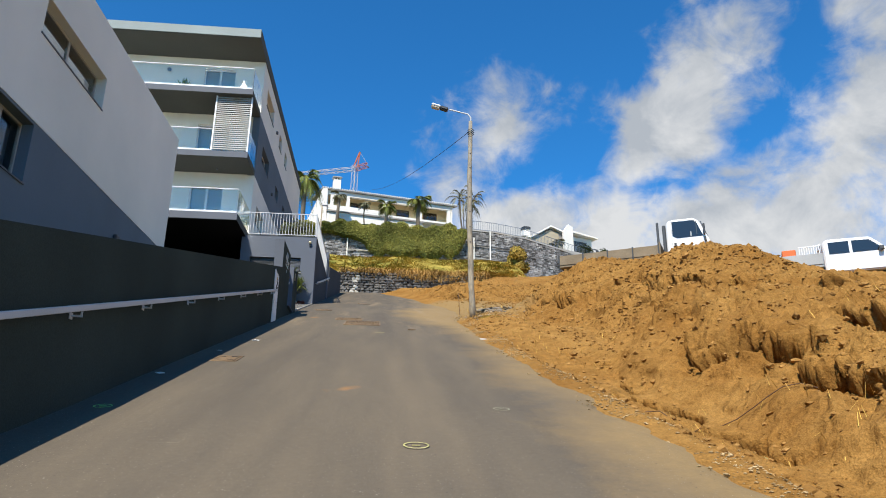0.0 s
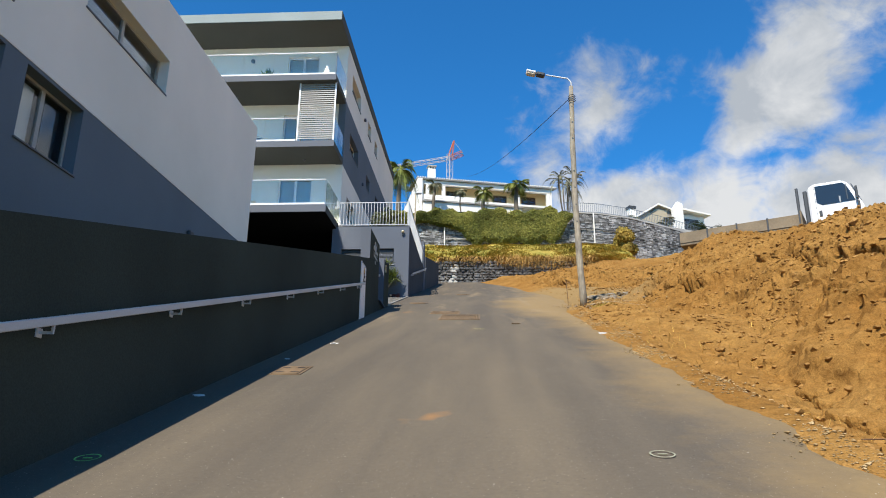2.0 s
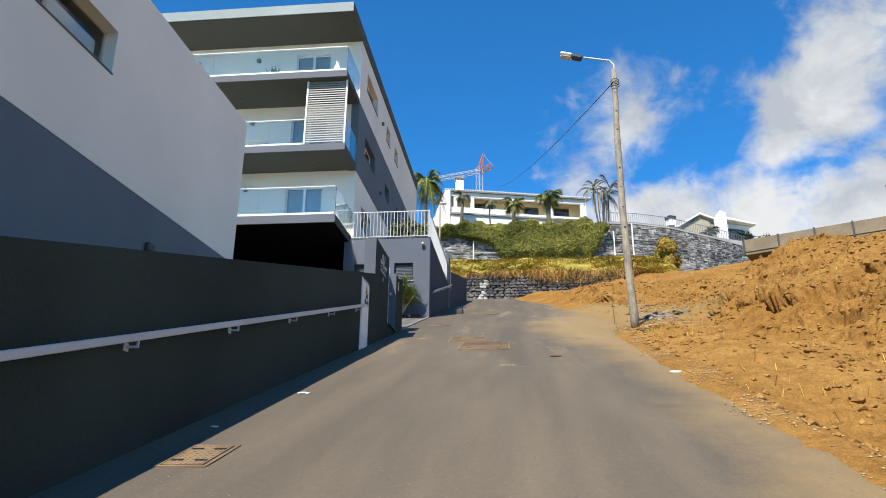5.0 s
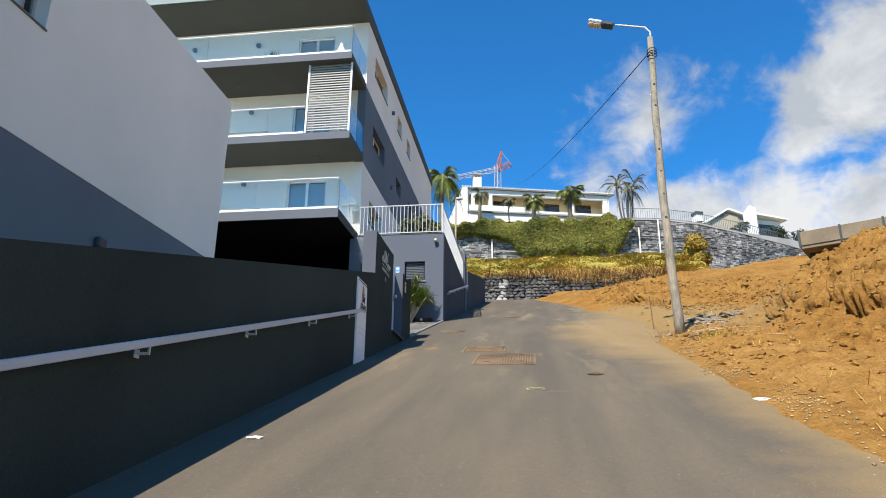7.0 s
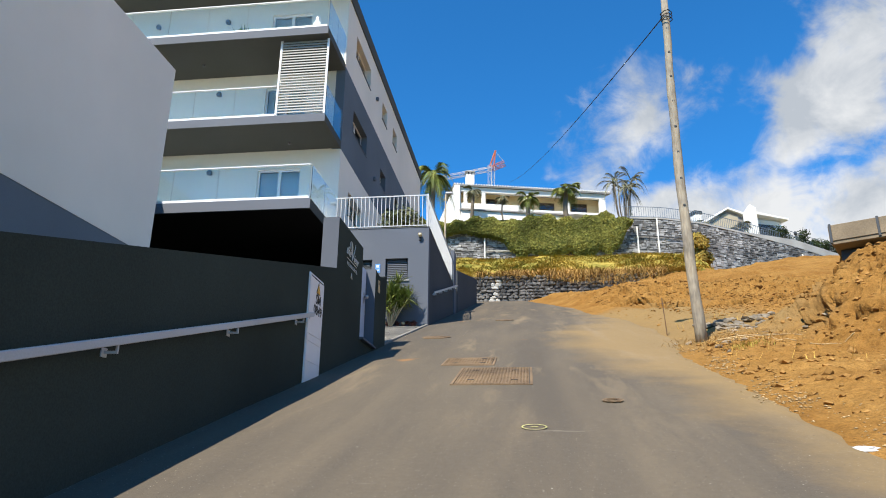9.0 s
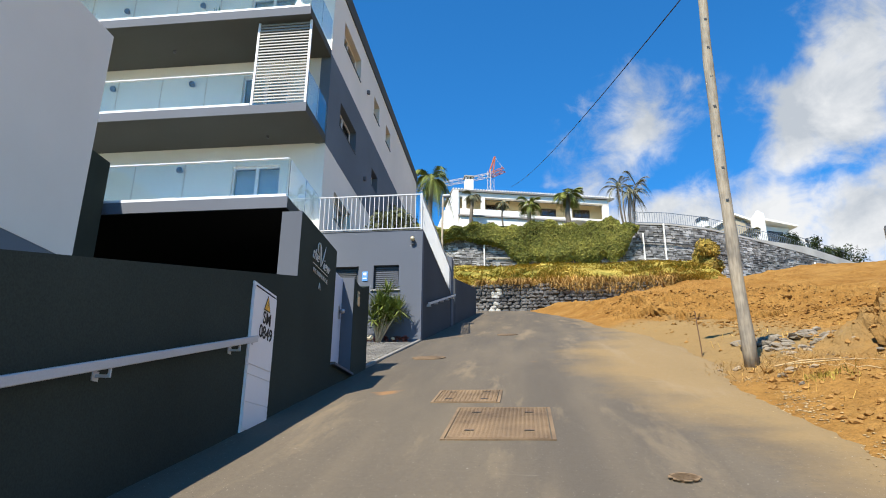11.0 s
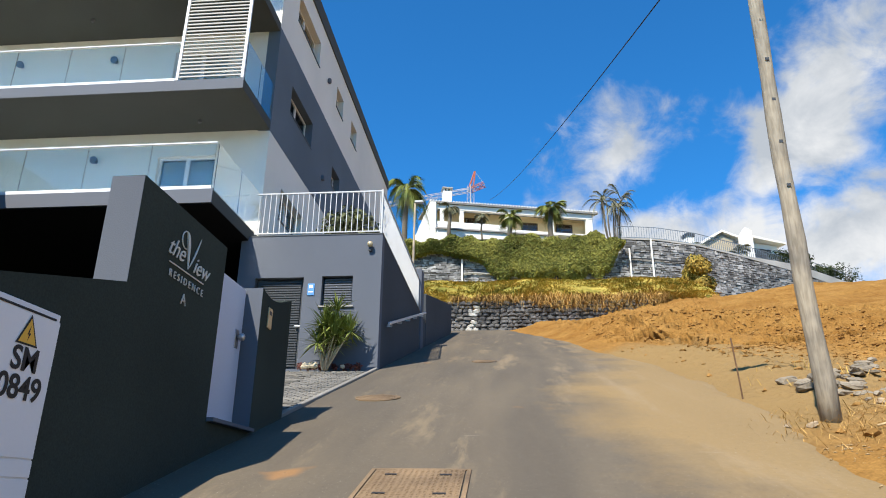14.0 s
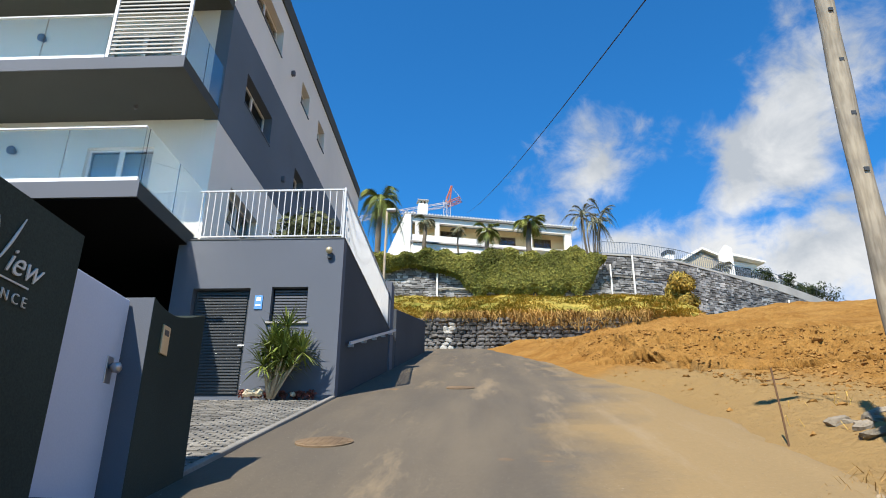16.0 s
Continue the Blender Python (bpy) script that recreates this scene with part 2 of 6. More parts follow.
def pierced(face, at, thick, u0, u1, v0, v1, holes):
    """A wall in the plane face = at ('x' or 'y'), thick metres deep on the inner side, with openings (u0, u1, v0, v1) right through it."""
    us = sorted({u0, u1, *[h[0] for h in holes], *[h[1] for h in holes]})
    vs = sorted({v0, v1, *[h[2] for h in holes], *[h[3] for h in holes]})
    us, vs = [u for u in us if u0 <= u <= u1], [v for v in vs if v0 <= v <= v1]

    def solid(i, j):
        if not (0 <= i < len(us) - 1 and 0 <= j < len(vs) - 1):
            return False
        cu, cv = (us[i] + us[i + 1]) / 2, (vs[j] + vs[j + 1]) / 2
        return not any(h[0] < cu < h[1] and h[2] < cv < h[3] for h in holes)
    bm = bmesh.new()
    made = {}

    def vert(i, j, k):
        if (i, j, k) not in made:
            d = at - thick * k if face == "x" else at + thick * k
            made[i, j, k] = bm.verts.new((d, us[i], vs[j]) if face == "x" else (us[i], d, vs[j]))
        return made[i, j, k]
    for i in range(len(us) - 1):
        for j in range(len(vs) - 1):
            if not solid(i, j):
                continue
            for k in (0, 1):
                bm.faces.new([vert(i, j, k), vert(i + 1, j, k), vert(i + 1, j + 1, k), vert(i, j + 1, k)])
            for di, dj, e in ((-1, 0, ((i, j), (i, j + 1))), (1, 0, ((i + 1, j), (i + 1, j + 1))), (0, -1, ((i, j), (i + 1, j))), (0, 1, ((i, j + 1), (i + 1, j + 1)))):
                if not solid(i + di, j + dj):
                    (a, b), (c, d) = e
                    bm.faces.new([vert(a, b, 0), vert(c, d, 0), vert(c, d, 1), vert(a, b, 1)])
    bmesh.ops.recalc_face_normals(bm, faces=bm.faces)
    return bm


def window_x(parent, x, y0, y1, z0, z1, depth=0.16, sashes=2, frame_mat=None, sill=True):
    """A window set back in a wall that faces +x."""
    fm = frame_mat or M_ALU
    xi = x - depth
    w = 0.05
    ys = [y0 + (y1 - y0) * k / sashes for k in range(sashes + 1)]
    win = part("window", pierced("x", xi, 0.06, y0, y1, z0, z1, [(a + w, b - w, z0 + w, z1 - w) for a, b in zip(ys, ys[1:])]), fm, parent)
    for k in range(sashes):
        a, b = y0 + (y1 - y0) * k / sashes, y0 + (y1 - y0) * (k + 1) / sashes
        g = part("pane", B(xi - 0.036, xi - 0.03, a + w, b - w, z0 + w, z1 - w), M_PANE, win)
        g.visible_shadow = False
    if sill:
        part("sill", B(xi, x + 0.035, y0 - 0.03, y1 + 0.03, z0 - 0.03, z0 + 0.004, 0.004), M_CONC if sill is True else sill, win)
    return win


def window_y(parent, y, x0, x1, z0, z1, depth=0.12, sashes=2, frame_mat=None, curtain=False):
    """A window or glazed door set back in a wall that faces -y."""
    fm = frame_mat or M_ALU
    yi = y + depth
    w = 0.06
    xs = [x0 + (x1 - x0) * k / sashes for k in range(sashes + 1)]
    win = part("window", pierced("y", yi, 0.06, x0, x1, z0, z1, [(a + w, b - w, z0 + w, z1 - w) for a, b in zip(xs, xs[1:])]), fm, parent)
    for k in range(sashes):
        a, b = x0 + (x1 - x0) * k / sashes, x0 + (x1 - x0) * (k + 1) / sashes
        g = part("pane", B(a + w, b - w, yi + 0.03, yi + 0.036, z0 + w, z1 - w), M_PANE, win)
        g.visible_shadow = False
    # added white sheet lightens the panes in place of the sky they reflect
    if curtain:
        part("curtain", B(x0 + w, x1 - w, yi + 0.12, yi + 0.14, z0 + w, z1 - w), M_REFLECT, win)
    return win


# ---------- ground, lane, earth bank ----------


def value_noise(x, y, seed):
    xi, yi = np.floor(x).astype(np.int64), np.floor(y).astype(np.int64)
    fx, fy = x - xi, y - yi
    fx, fy = fx * fx * (3 - 2 * fx), fy * fy * (3 - 2 * fy)

    def h(a, b):
        n = (a * 374761393 + b * 668265263 + seed * 974634777) & 0x7FFFFFFF
        n = ((n ^ (n >> 13)) * 1274126177) & 0x7FFFFFFF
        return ((n ^ (n >> 16)) & 0xFFFF) / 65535.0
    a = h(xi, yi) * (1 - fx) + h(xi + 1, yi) * fx
    b = h(xi, yi + 1) * (1 - fx) + h(xi + 1, yi + 1) * fx
    return a * (1 - fy) + b * fy


def fractal(x, y, scale, octaves, seed, gain=0.5):
    total, amp, norm = 0.0, 1.0, 0.0
    for o in range(octaves):
        total = total + amp * (value_noise(x * scale * 2 ** o + 17.3 * o, y * scale * 2 ** o + 5.1 * o, seed + o) - 0.5)
        norm += amp
        amp *= gain
    return total / norm * 2


def step(v, a, b):
    t = np.clip((v - a) / (b - a), 0, 1)
    return t * t * (3 - 2 * t)


def edge(y):
    """x of the lane's right edge, where the earth begins."""
    return 3.15 - 0.35 * step(y, 0, 14) + 0.7 * step(y, 22, 28) - 0.9 * step(y, 33, 40) - 2.9 * step(y, 40, 62)


# broken faces in the dug earth: two ends of the lip, depth of the hollow, its reach downhill
SCARPS = (((5.70, 12.3), (5.95, 7.2), 0.40, 0.85), ((4.35, 12.8), (4.80, 7.4), 0.20, 0.6), ((5.85, 26.6), (6.45, 21.4), 0.32, 0.9),
          ((6.75, 9.4), (7.0, 5.5), 0.42, 0.8), ((7.5, 20.6), (8.1, 14.2), 0.24, 0.7), ((3.3, 42.2), (5.2, 38.2), 0.40, 0.7),
          ((5.0, 38.4), (9.2, 36.0), 0.45, 0.8))


def beside(x, y, ends):
    (xa, ya), (xb, yb) = ends
    return (x > min(xa, xb) - 1.9) & (x < max(xa, xb) + 1.9) & (y > min(ya, yb) - 1.9) & (y < max(ya, yb) + 1.9)


def scarp(x, y, ends, seed):
    """Distance uphill of a ragged lip, how far along it, and its uphill direction."""
    (xa, ya), (xb, yb) = ends
    l = math.hypot(xb - xa, yb - ya)
    tx, ty = (xb - xa) / l, (yb - ya) / l
    nx, ny = -ty, tx
    d = (x - xa) * nx + (y - ya) * ny + 0.55 * fractal(x, y, 0.8, 3, seed) + 0.30 * fractal(x, y, 3.6, 4, seed + 7, 0.65)
    u = (x - xa) * tx + (y - ya) * ty
    m = step(u, -0.4, 0.5) * (1 - step(u, l - 0.6, l + 0.4)) * step(fractal(x, y, 0.7, 2, seed + 13), -0.75, -0.2)
    return d, m, nx, ny


def bank(x, y, rough=True):
    """Height of the dug earth above the lane: a ditch, a heap beside the lane, a second heap further up."""
    wob = fractal(x, y, 0.35, 3, 3) * 0.45
    xs = x + wob
    e = edge(y)
    ditch = -0.42 * step(x, e + 0.05, e + 1.0) * (1 - step(xs, 4.7, 5.3)) * (1 - step(y, 13.5, 17.5))
    foot = 4.75 + 0.55 * step(y, 13, 17) - 0.55 * step(y, 19, 23)
    rise = 1.22 * step(xs, foot, foot + 2.1) + (0.45 + 0.55 * step(y, 13, 18)) * step(xs, foot + 1.0, foot + 4.2)
    crest = 0.66 * np.exp(-((x - 9.3) / 1.6) ** 2 - ((y - 18.4) / 2.6) ** 2) + 0.30 * np.exp(-((x - 7.9) / 1.2) ** 2 - ((y - 24.9) / 2.2) ** 2)
    near = (rise + crest - 0.25 * step(x, 10.5, 13)) * (1 - step(y + 1.2 * wob, 27.0, 28.8) * (1 - step(x, 7.2, 9.5))) * (1 - step(y, 30, 33.5))
    shelf = 0.22 * step(x, 3.4, 5.0) + 0.85 * step(xs, 6.3, 12)
    # the upper heap: a low broken face towards the sand, then a slope
    front = y + 0.9 * wob - np.interp(x, (2.0, 3.0, 4.6, 6.3, 9.0, 14.0), (44.0, 42.0, 38.0, 37.0, 35.6, 33.0))
    far = (0.40 * step(front, 0.0, 0.55) + 0.70 * step(front, 0.2, 5.0)) * step(xs, e + 0.2, e + 2.2) * (1 - 0.5 * step(y, 42, 52))
    h = np.maximum(np.maximum(near, shelf * step(y, 25, 29)), far)
    h = h + 1.1 * step(x, 16, 24) * step(y, 45, 70) + 0.75 * step(x, 3.5, 9.0) * step(y, 47, 57)
    gentle = 0.18 * step(x, e, e + 1.2) * step(y, 15, 19)
    h = np.maximum(h, gentle) * step(x, e, e + 0.5) + ditch + 0.05 * step(x, e - 0.3, e + 0.2)
    if rough:
        k = step(x, e - 0.1, e + 1.2) * (0.30 + 0.70 * step(h, 0.2, 0.9)) * (1 - 0.8 * step(y, 25.5, 28) * (1 - step(h, 0.15, 0.5)))
        # small broken ledges: flat treads with steep, crumbling faces
        q = h * 1.9 + 1.5 * fractal(x, y, 0.8, 4, 61)
        f = q - np.floor(q)
        h = h + k * 0.36 * (step(f, 0.70, 0.92) - f) * step(fractal(x, y, 0.33, 2, 71), -0.05, 0.4)
        firm = np.maximum(k, 0.8 * step(x, e, e + 0.8))
        for i, (a, b, drop, reach) in enumerate(SCARPS):
            at = beside(x, y, (a, b))
            if at.any():
                d, m, _, _ = scarp(x[at], y[at], (a, b), 140 + 20 * i)
                h[at] -= firm[at] * drop * m * (1 - step(d, -0.05, 0.05)) * step(d, -reach, -0.12)
        h = h + k * (0.26 * fractal(x, y, 0.6, 4, 11) + 0.17 * fractal(x, y, 2.3, 4, 21, 0.6) + 0.15 * np.abs(fractal(x, y, 5.0, 3, 31, 0.6)))
        h = h + 0.02 * fractal(x, y, 3, 3, 51) + 0.05 * step(x, e - 0.1, e + 0.4) * np.abs(fractal(x, y, 4.0, 2, 81))
        h = h + 0.050 * step(x, e + 0.3, e + 1.0) * (0.25 + 0.75 * step(h, 0.1, 0.5)) * fractal(x, y, 9.0, 2, 88)
    return h


def grid_mesh(name, X, Y, Z, material, smooth=True):
    ny, nx = X.shape
    verts = np.stack([X, Y, Z], -1).reshape(-1, 3)
    i = np.arange(ny * nx).reshape(ny, nx)
    quads = np.stack([i[:-1, :-1], i[:-1, 1:], i[1:, 1:], i[1:, :-1]], -1).reshape(-1, 4)
    me = bpy.data.meshes.new(name)
    me.from_pydata(verts.tolist(), [], quads.tolist())
    me.materials.append(material)
    if smooth:
        me.polygons.foreach_set("use_smooth", [True] * len(me.polygons))
    return new(name, me)


def asphalt_material():
    m, nt, p, N, L = nodes_of("dusty_asphalt")
    geo = N("ShaderNodeNewGeometry")
    sep = N("ShaderNodeSeparateXYZ")
    L(geo.outputs["Position"], sep.inputs[0])

    def noise_at(scale, detail, vec=None, rough=0.55):
        n = N("ShaderNodeTexNoise")
        n.inputs["Scale"].default_value, n.inputs["Detail"].default_value, n.inputs["Roughness"].default_value = scale, detail, rough
        L(vec or geo.outputs["Position"], n.inputs["Vector"])
        return n

    def ramp(src, a, b, ca=(0, 0, 0, 1), cb=(1, 1, 1, 1)):
        r = N("ShaderNodeValToRGB")
        r.color_ramp.elements[0].position, r.color_ramp.elements[1].position = a, b
        r.color_ramp.elements[0].color, r.color_ramp.elements[1].color = ca, cb
        L(src, r.inputs[0])
        return r.outputs["Color"]

    def math_(op, a, b):
        n = N("ShaderNodeMath")
        n.operation = op
        for k, v in enumerate((a, b)):
            if isinstance(v, (int, float)):
                n.inputs[k].default_value = v
            else:
                L(v, n.inputs[k])
        return n.outputs[0]

    def mix(f, a, b):
        n = N("ShaderNodeMix")
        n.data_type = "RGBA"
        for sock, v in (("Factor", f), ("A", a), ("B", b)):
            if isinstance(v, (tuple, float)):
                n.inputs[sock].default_value = v
            else:
                L(v, n.inputs[sock])
        return n.outputs["Result"]
    # long streaks of tyre dust along the lane
    mapping = N("ShaderNodeMapping")
    mapping.inputs["Scale"].default_value = (1.5, 0.10, 0.10)
    L(geo.outputs["Position"], mapping.inputs["Vector"])
    streak = noise_at(1.0, 5, mapping.outputs[0])
    drawn = N("ShaderNodeMapping")
    drawn.inputs["Scale"].default_value = (1.0, 0.16, 0.16)
    L(geo.outputs["Position"], drawn.inputs["Vector"])
    grain, blotch = noise_at(110, 4), noise_at(0.8, 7, drawn.outputs[0], 0.62)
    base = mix(ramp(grain.outputs["Fac"], 0.35, 0.7), (0.081, 0.069, 0.054, 1), (0.108, 0.091, 0.070, 1))
    base = mix(ramp(blotch.outputs["Fac"], 0.42, 0.72), base, (0.132, 0.108, 0.077, 1))
    dusty = ramp(streak.outputs["Fac"], 0.45, 0.75)
    base = mix(math_("MULTIPLY", dusty, 0.34), base, (0.18, 0.142, 0.095, 1))
    dark = ramp(streak.outputs["Fac"], 0.30, 0.44, (0.28, 0.28, 0.28, 1), (0, 0, 0, 1))
    base = mix(dark, base, (0.085, 0.068, 0.05, 1))
    # earth carried over the edge: soft border with patches
    wob = noise_at(0.62, 7, None, 0.66)
    upper = math_("MULTIPLY", sep.outputs["Y"], 0.02)
    south = math_("MULTIPLY", ramp(upper, 0.36, 0.50), ramp(upper, 0.585, 0.66, (1, 1, 1, 1), (0, 0, 0, 1)))
    lim = math_("ADD", math_("ADD", sep.outputs["X"], 0.75), math_("MULTIPLY", wob.outputs["Fac"], 2.8))
    lim = math_("ADD", lim, math_("MULTIPLY", south, 1.35))
    sand = ramp(math_("MULTIPLY", lim, 0.1), 0.375, 0.505)
    base = mix(sand, base, mix(blotch.outputs["Fac"], (0.203, 0.140, 0.065, 1), (0.258, 0.180, 0.086, 1)))
    # thin veils of blown dust and pale wheel scuffs where the lane levels off
    veil = noise_at(1.3, 8, drawn.outputs[0], 0.7)
    patchy = math_("MULTIPLY", ramp(veil.outputs["Fac"], 0.54, 0.66), ramp(upper, 0.30, 0.46))
    base = mix(math_("MULTIPLY", patchy, 0.5), base, (0.27, 0.205, 0.125, 1))
    scuff = N("ShaderNodeMapping")
    scuff.inputs["Scale"].default_value = (0.9, 5.5, 1.0)
    scuff.inputs["Rotation"].default_value = (0, 0, 0.35)
    L(geo.outputs["Position"], scuff.inputs["Vector"])
    mark = noise_at(0.9, 5, scuff.outputs[0], 0.6)
    base = mix(math_("MULTIPLY", ramp(mark.outputs["Fac"], 0.70, 0.76), 0.45), base, (0.30, 0.27, 0.22, 1))
    # rusty spots
    spot = noise_at(0.8, 3)
    rust = ramp(spot.outputs["Fac"], 0.70, 0.76)
    base = mix(math_("MULTIPLY", rust, 0.5), base, (0.36, 0.17, 0.05, 1))
    # pale grit and dark oily specks
    for sc_, lo_, hi_, colour in ((26.0, 0.045, 0.075, (0.34, 0.30, 0.24, 1)), (9.0, 0.03, 0.05, (0.05, 0.045, 0.04, 1)), (5.0, 0.014, 0.024, (0.45, 0.42, 0.36, 1))):
        v = N("ShaderNodeTexVoronoi")
        v.inputs["Scale"].default_value = sc_
        L(geo.outputs["Position"], v.inputs["Vector"])
        base = mix(ramp(v.outputs["Distance"], lo_ * 1.6, hi_ * 1.6, (0.8, 0.8, 0.8, 1), (0, 0, 0, 1)), base, colour)
    mid = noise_at(22.0, 6, None, 0.7)
    mm = N("ShaderNodeMix")
    mm.data_type, mm.blend_type = "RGBA", "MULTIPLY"
    mm.inputs["Factor"].default_value = 1.0
    L(base, mm.inputs["A"])
    L(ramp(mid.outputs["Fac"], 0.3, 0.7, (0.91, 0.91, 0.91, 1), (1.08, 1.08, 1.07, 1)), mm.inputs["B"])
    base = mm.outputs["Result"]
    L(base, p.inputs["Base Color"])
    p.inputs["Roughness"].default_value = 0.92
    p.inputs["Specular IOR Level"].default_value = 0.25
    b = N("ShaderNodeBump")
    b.inputs["Strength"].default_value, b.inputs["Distance"].default_value = 0.35, 0.01
    L(grain.outputs["Fac"], b.inputs["Height"])
    L(b.outputs[0], p.inputs["Normal"])
    return m


M_ASPHALT = asphalt_material()


def earth_material():
    """Loose ochre soil: damp and dry patches, crumbs, lumps."""
    m, nt, p, N, L = nodes_of("ochre_earth")
    geo = N("ShaderNodeNewGeometry")
    tex = []
    for sc, de in ((0.5, 6), (3.2, 6), (11, 5), (45, 3)):
        n = N("ShaderNodeTexNoise")
        n.inputs["Scale"].default_value, n.inputs["Detail"].default_value, n.inputs["Roughness"].default_value = sc, de, 0.62
        L(geo.outputs["Position"], n.inputs["Vector"])
        tex.append(n.outputs["Fac"])

    def ramp(src, a, b, ca, cb):
        r = N("ShaderNodeValToRGB")
        r.color_ramp.elements[0].position, r.color_ramp.elements[1].position = a, b
        r.color_ramp.elements[0].color, r.color_ramp.elements[1].color = (*ca, 1), (*cb, 1)
        L(src, r.inputs[0])
        return r.outputs["Color"]
    c1 = ramp(tex[0], 0.36, 0.64, (0.246, 0.126, 0.034), (0.325, 0.186, 0.058))
    c2 = ramp(tex[1], 0.35, 0.68, (0.80, 0.77, 0.72), (1.14, 1.13, 1.11))
    c3 = ramp(tex[3], 0.3, 0.7, (0.68, 0.66, 0.62), (1.26, 1.25, 1.23))
    c4 = ramp(tex[2], 0.32, 0.66, (0.84, 0.82, 0.79), (1.12, 1.11, 1.1))
    col = c1
    for c in (c2, c3, c4):
        mx = N("ShaderNodeMix")
        mx.data_type, mx.blend_type = "RGBA", "MULTIPLY"
        mx.inputs["Factor"].default_value = 0.85
        L(col, mx.inputs["A"])
        L(c, mx.inputs["B"])
        col = mx.outputs["Result"]
    # a patch of pale trodden sand round the pole
    mp = N("ShaderNodeMapping")
    mp.inputs["Location"].default_value = (-3.6 / 3.8, -31.5 / 7.0, 0)
    mp.inputs["Scale"].default_value = (1 / 3.8, 1 / 7.0, 0)
    L(geo.outputs["Position"], mp.inputs["Vector"])
    ln = N("ShaderNodeVectorMath")
    ln.operation = "LENGTH"
    L(mp.outputs[0], ln.inputs[0])
    ad = N("ShaderNodeMath")
    ad.operation = "MULTIPLY_ADD"
    L(tex[0], ad.inputs[0])
    ad.inputs[1].default_value = 1.2
    L(ln.outputs["Value"], ad.inputs[2])
    sc = N("ShaderNodeMath")
    sc.operation = "MULTIPLY"
    L(ad.outputs[0], sc.inputs[0])
    sc.inputs[1].default_value = 0.4
    flat = ramp(sc.outputs[0], 0.54, 0.70, (0.85, 0.85, 0.85), (0, 0, 0))
    mx = N("ShaderNodeMix")
    mx.data_type = "RGBA"
    L(flat, mx.inputs["Factor"])
    L(col, mx.inputs["A"])
    mx.inputs["B"].default_value = (0.268, 0.184, 0.082, 1)
    L(mx.outputs["Result"], p.inputs["Base Color"])
    p.inputs["Roughness"].default_value, p.inputs["Specular IOR Level"].default_value = 1.0, 0.05
    prev = None
    for src, st, di in ((tex[1], 0.5, 0.10), (tex[2], 0.8, 0.06), (tex[3], 0.9, 0.02)):
        b = N("ShaderNodeBump")
        b.inputs["Strength"].default_value, b.inputs["Distance"].default_value = st, di
        L(src, b.inputs["Height"])
        if prev:
            L(prev, b.inputs["Normal"])
        prev = b.outputs[0]
    L(prev, p.inputs["Normal"])
    return m


M_EARTH = earth_material()
M_HILL = surface("dry_ground", (0.24, 0.18, 0.09), 0.95, 0.2, 0.4, 6, 0.3, tone2=(0.20, 0.19, 0.08), spec=0.1)


def ground_height(X, Y):
    return np.where(Y < 75, R(np.maximum(Y, -60)), R(75)) - 0.6 - 0.00 * X


gx = np.concatenate([[-2500, -900, -300, -120, -60], np.linspace(-40, 40, 21), [60, 120, 300, 900, 2500]])
gy = np.concatenate([[-2500, -900, -300, -120], np.linspace(-60, 80, 36), [120, 300, 900, 2500]])
GX, GY = np.meshgrid(gx, gy)
tagged(grid_mesh("ground", GX, GY, ground_height(GX, GY), M_HILL), "sloping dry hillside ground", "ground", kind="structure")

ly = np.linspace(-25, 62, 800)
LU, LY = np.meshgrid(np.linspace(0, 1, 60), ly)
LX = -3.24 + LU * (edge(LY) + 0.25 + 0.24 * fractal(LY, LY * 0 + 3, 1.1, 4, 91) + 0.09 * fractal(LY, LY * 0 + 9, 5.0, 2, 95) + 3.24)
LZ = R(LY) + 0.012 * fractal(LX, LY, 0.7, 3, 5) - 0.14 * step(LU, 0.90, 0.985)
tagged(grid_mesh("road", LX, LY, LZ, M_ASPHALT), "steep dusty asphalt lane with carried-over soil", "road", kind="structure")
# the lane turns off behind the garden wall at its upper end
TX, TY = np.meshgrid(np.linspace(-16, -3.24, 30), np.linspace(53.9, 62, 20))
tagged(grid_mesh("road", TX, TY, R(TY) + 0.0 * TX, M_ASPHALT), "upper turn of the asphalt lane", "road", kind="structure")

ex = np.concatenate([np.linspace(0.0, 2.4, 14), np.linspace(2.5, 10.5, 300), np.linspace(10.6, 16, 60), np.linspace(16.5, 60, 40)])
ey = np.concatenate([np.linspace(-12, 6, 60), np.linspace(6.04, 31, 780), np.linspace(31.08, 48, 260), np.linspace(48.3, 74, 60)])
EX, EY = np.meshgrid(ex, ey)


def shove(x, y, z):
    """Sideways crumbling of the steep faces, by height."""
    k = step(x, edge(y) + 0.6, edge(y) + 2.0)
    dx = k * (0.26 * fractal(y * 0.9, z, 1.1, 3, 101) + 0.06 * fractal(y, z, 3.3, 3, 111))
    dy = k * (0.18 * fractal(x, z + 7, 1.2, 3, 121) + 0.05 * fractal(x, z, 3.6, 3, 131))
    for i, (a, b, drop, reach) in enumerate(SCARPS):
        at = beside(x, y, (a, b))
        if at.any():
            d, m, nx, ny = scarp(x[at], y[at], (a, b), 140 + 20 * i)
            lip = k[at] * m * min(drop, 0.55) * (0.40 * np.exp(-((d + 0.15) / 0.10) ** 2) - 0.30 * np.exp(-((d - 0.04) / 0.08) ** 2))
            dx[at] += nx * lip
            dy[at] += ny * lip
    return dx, dy


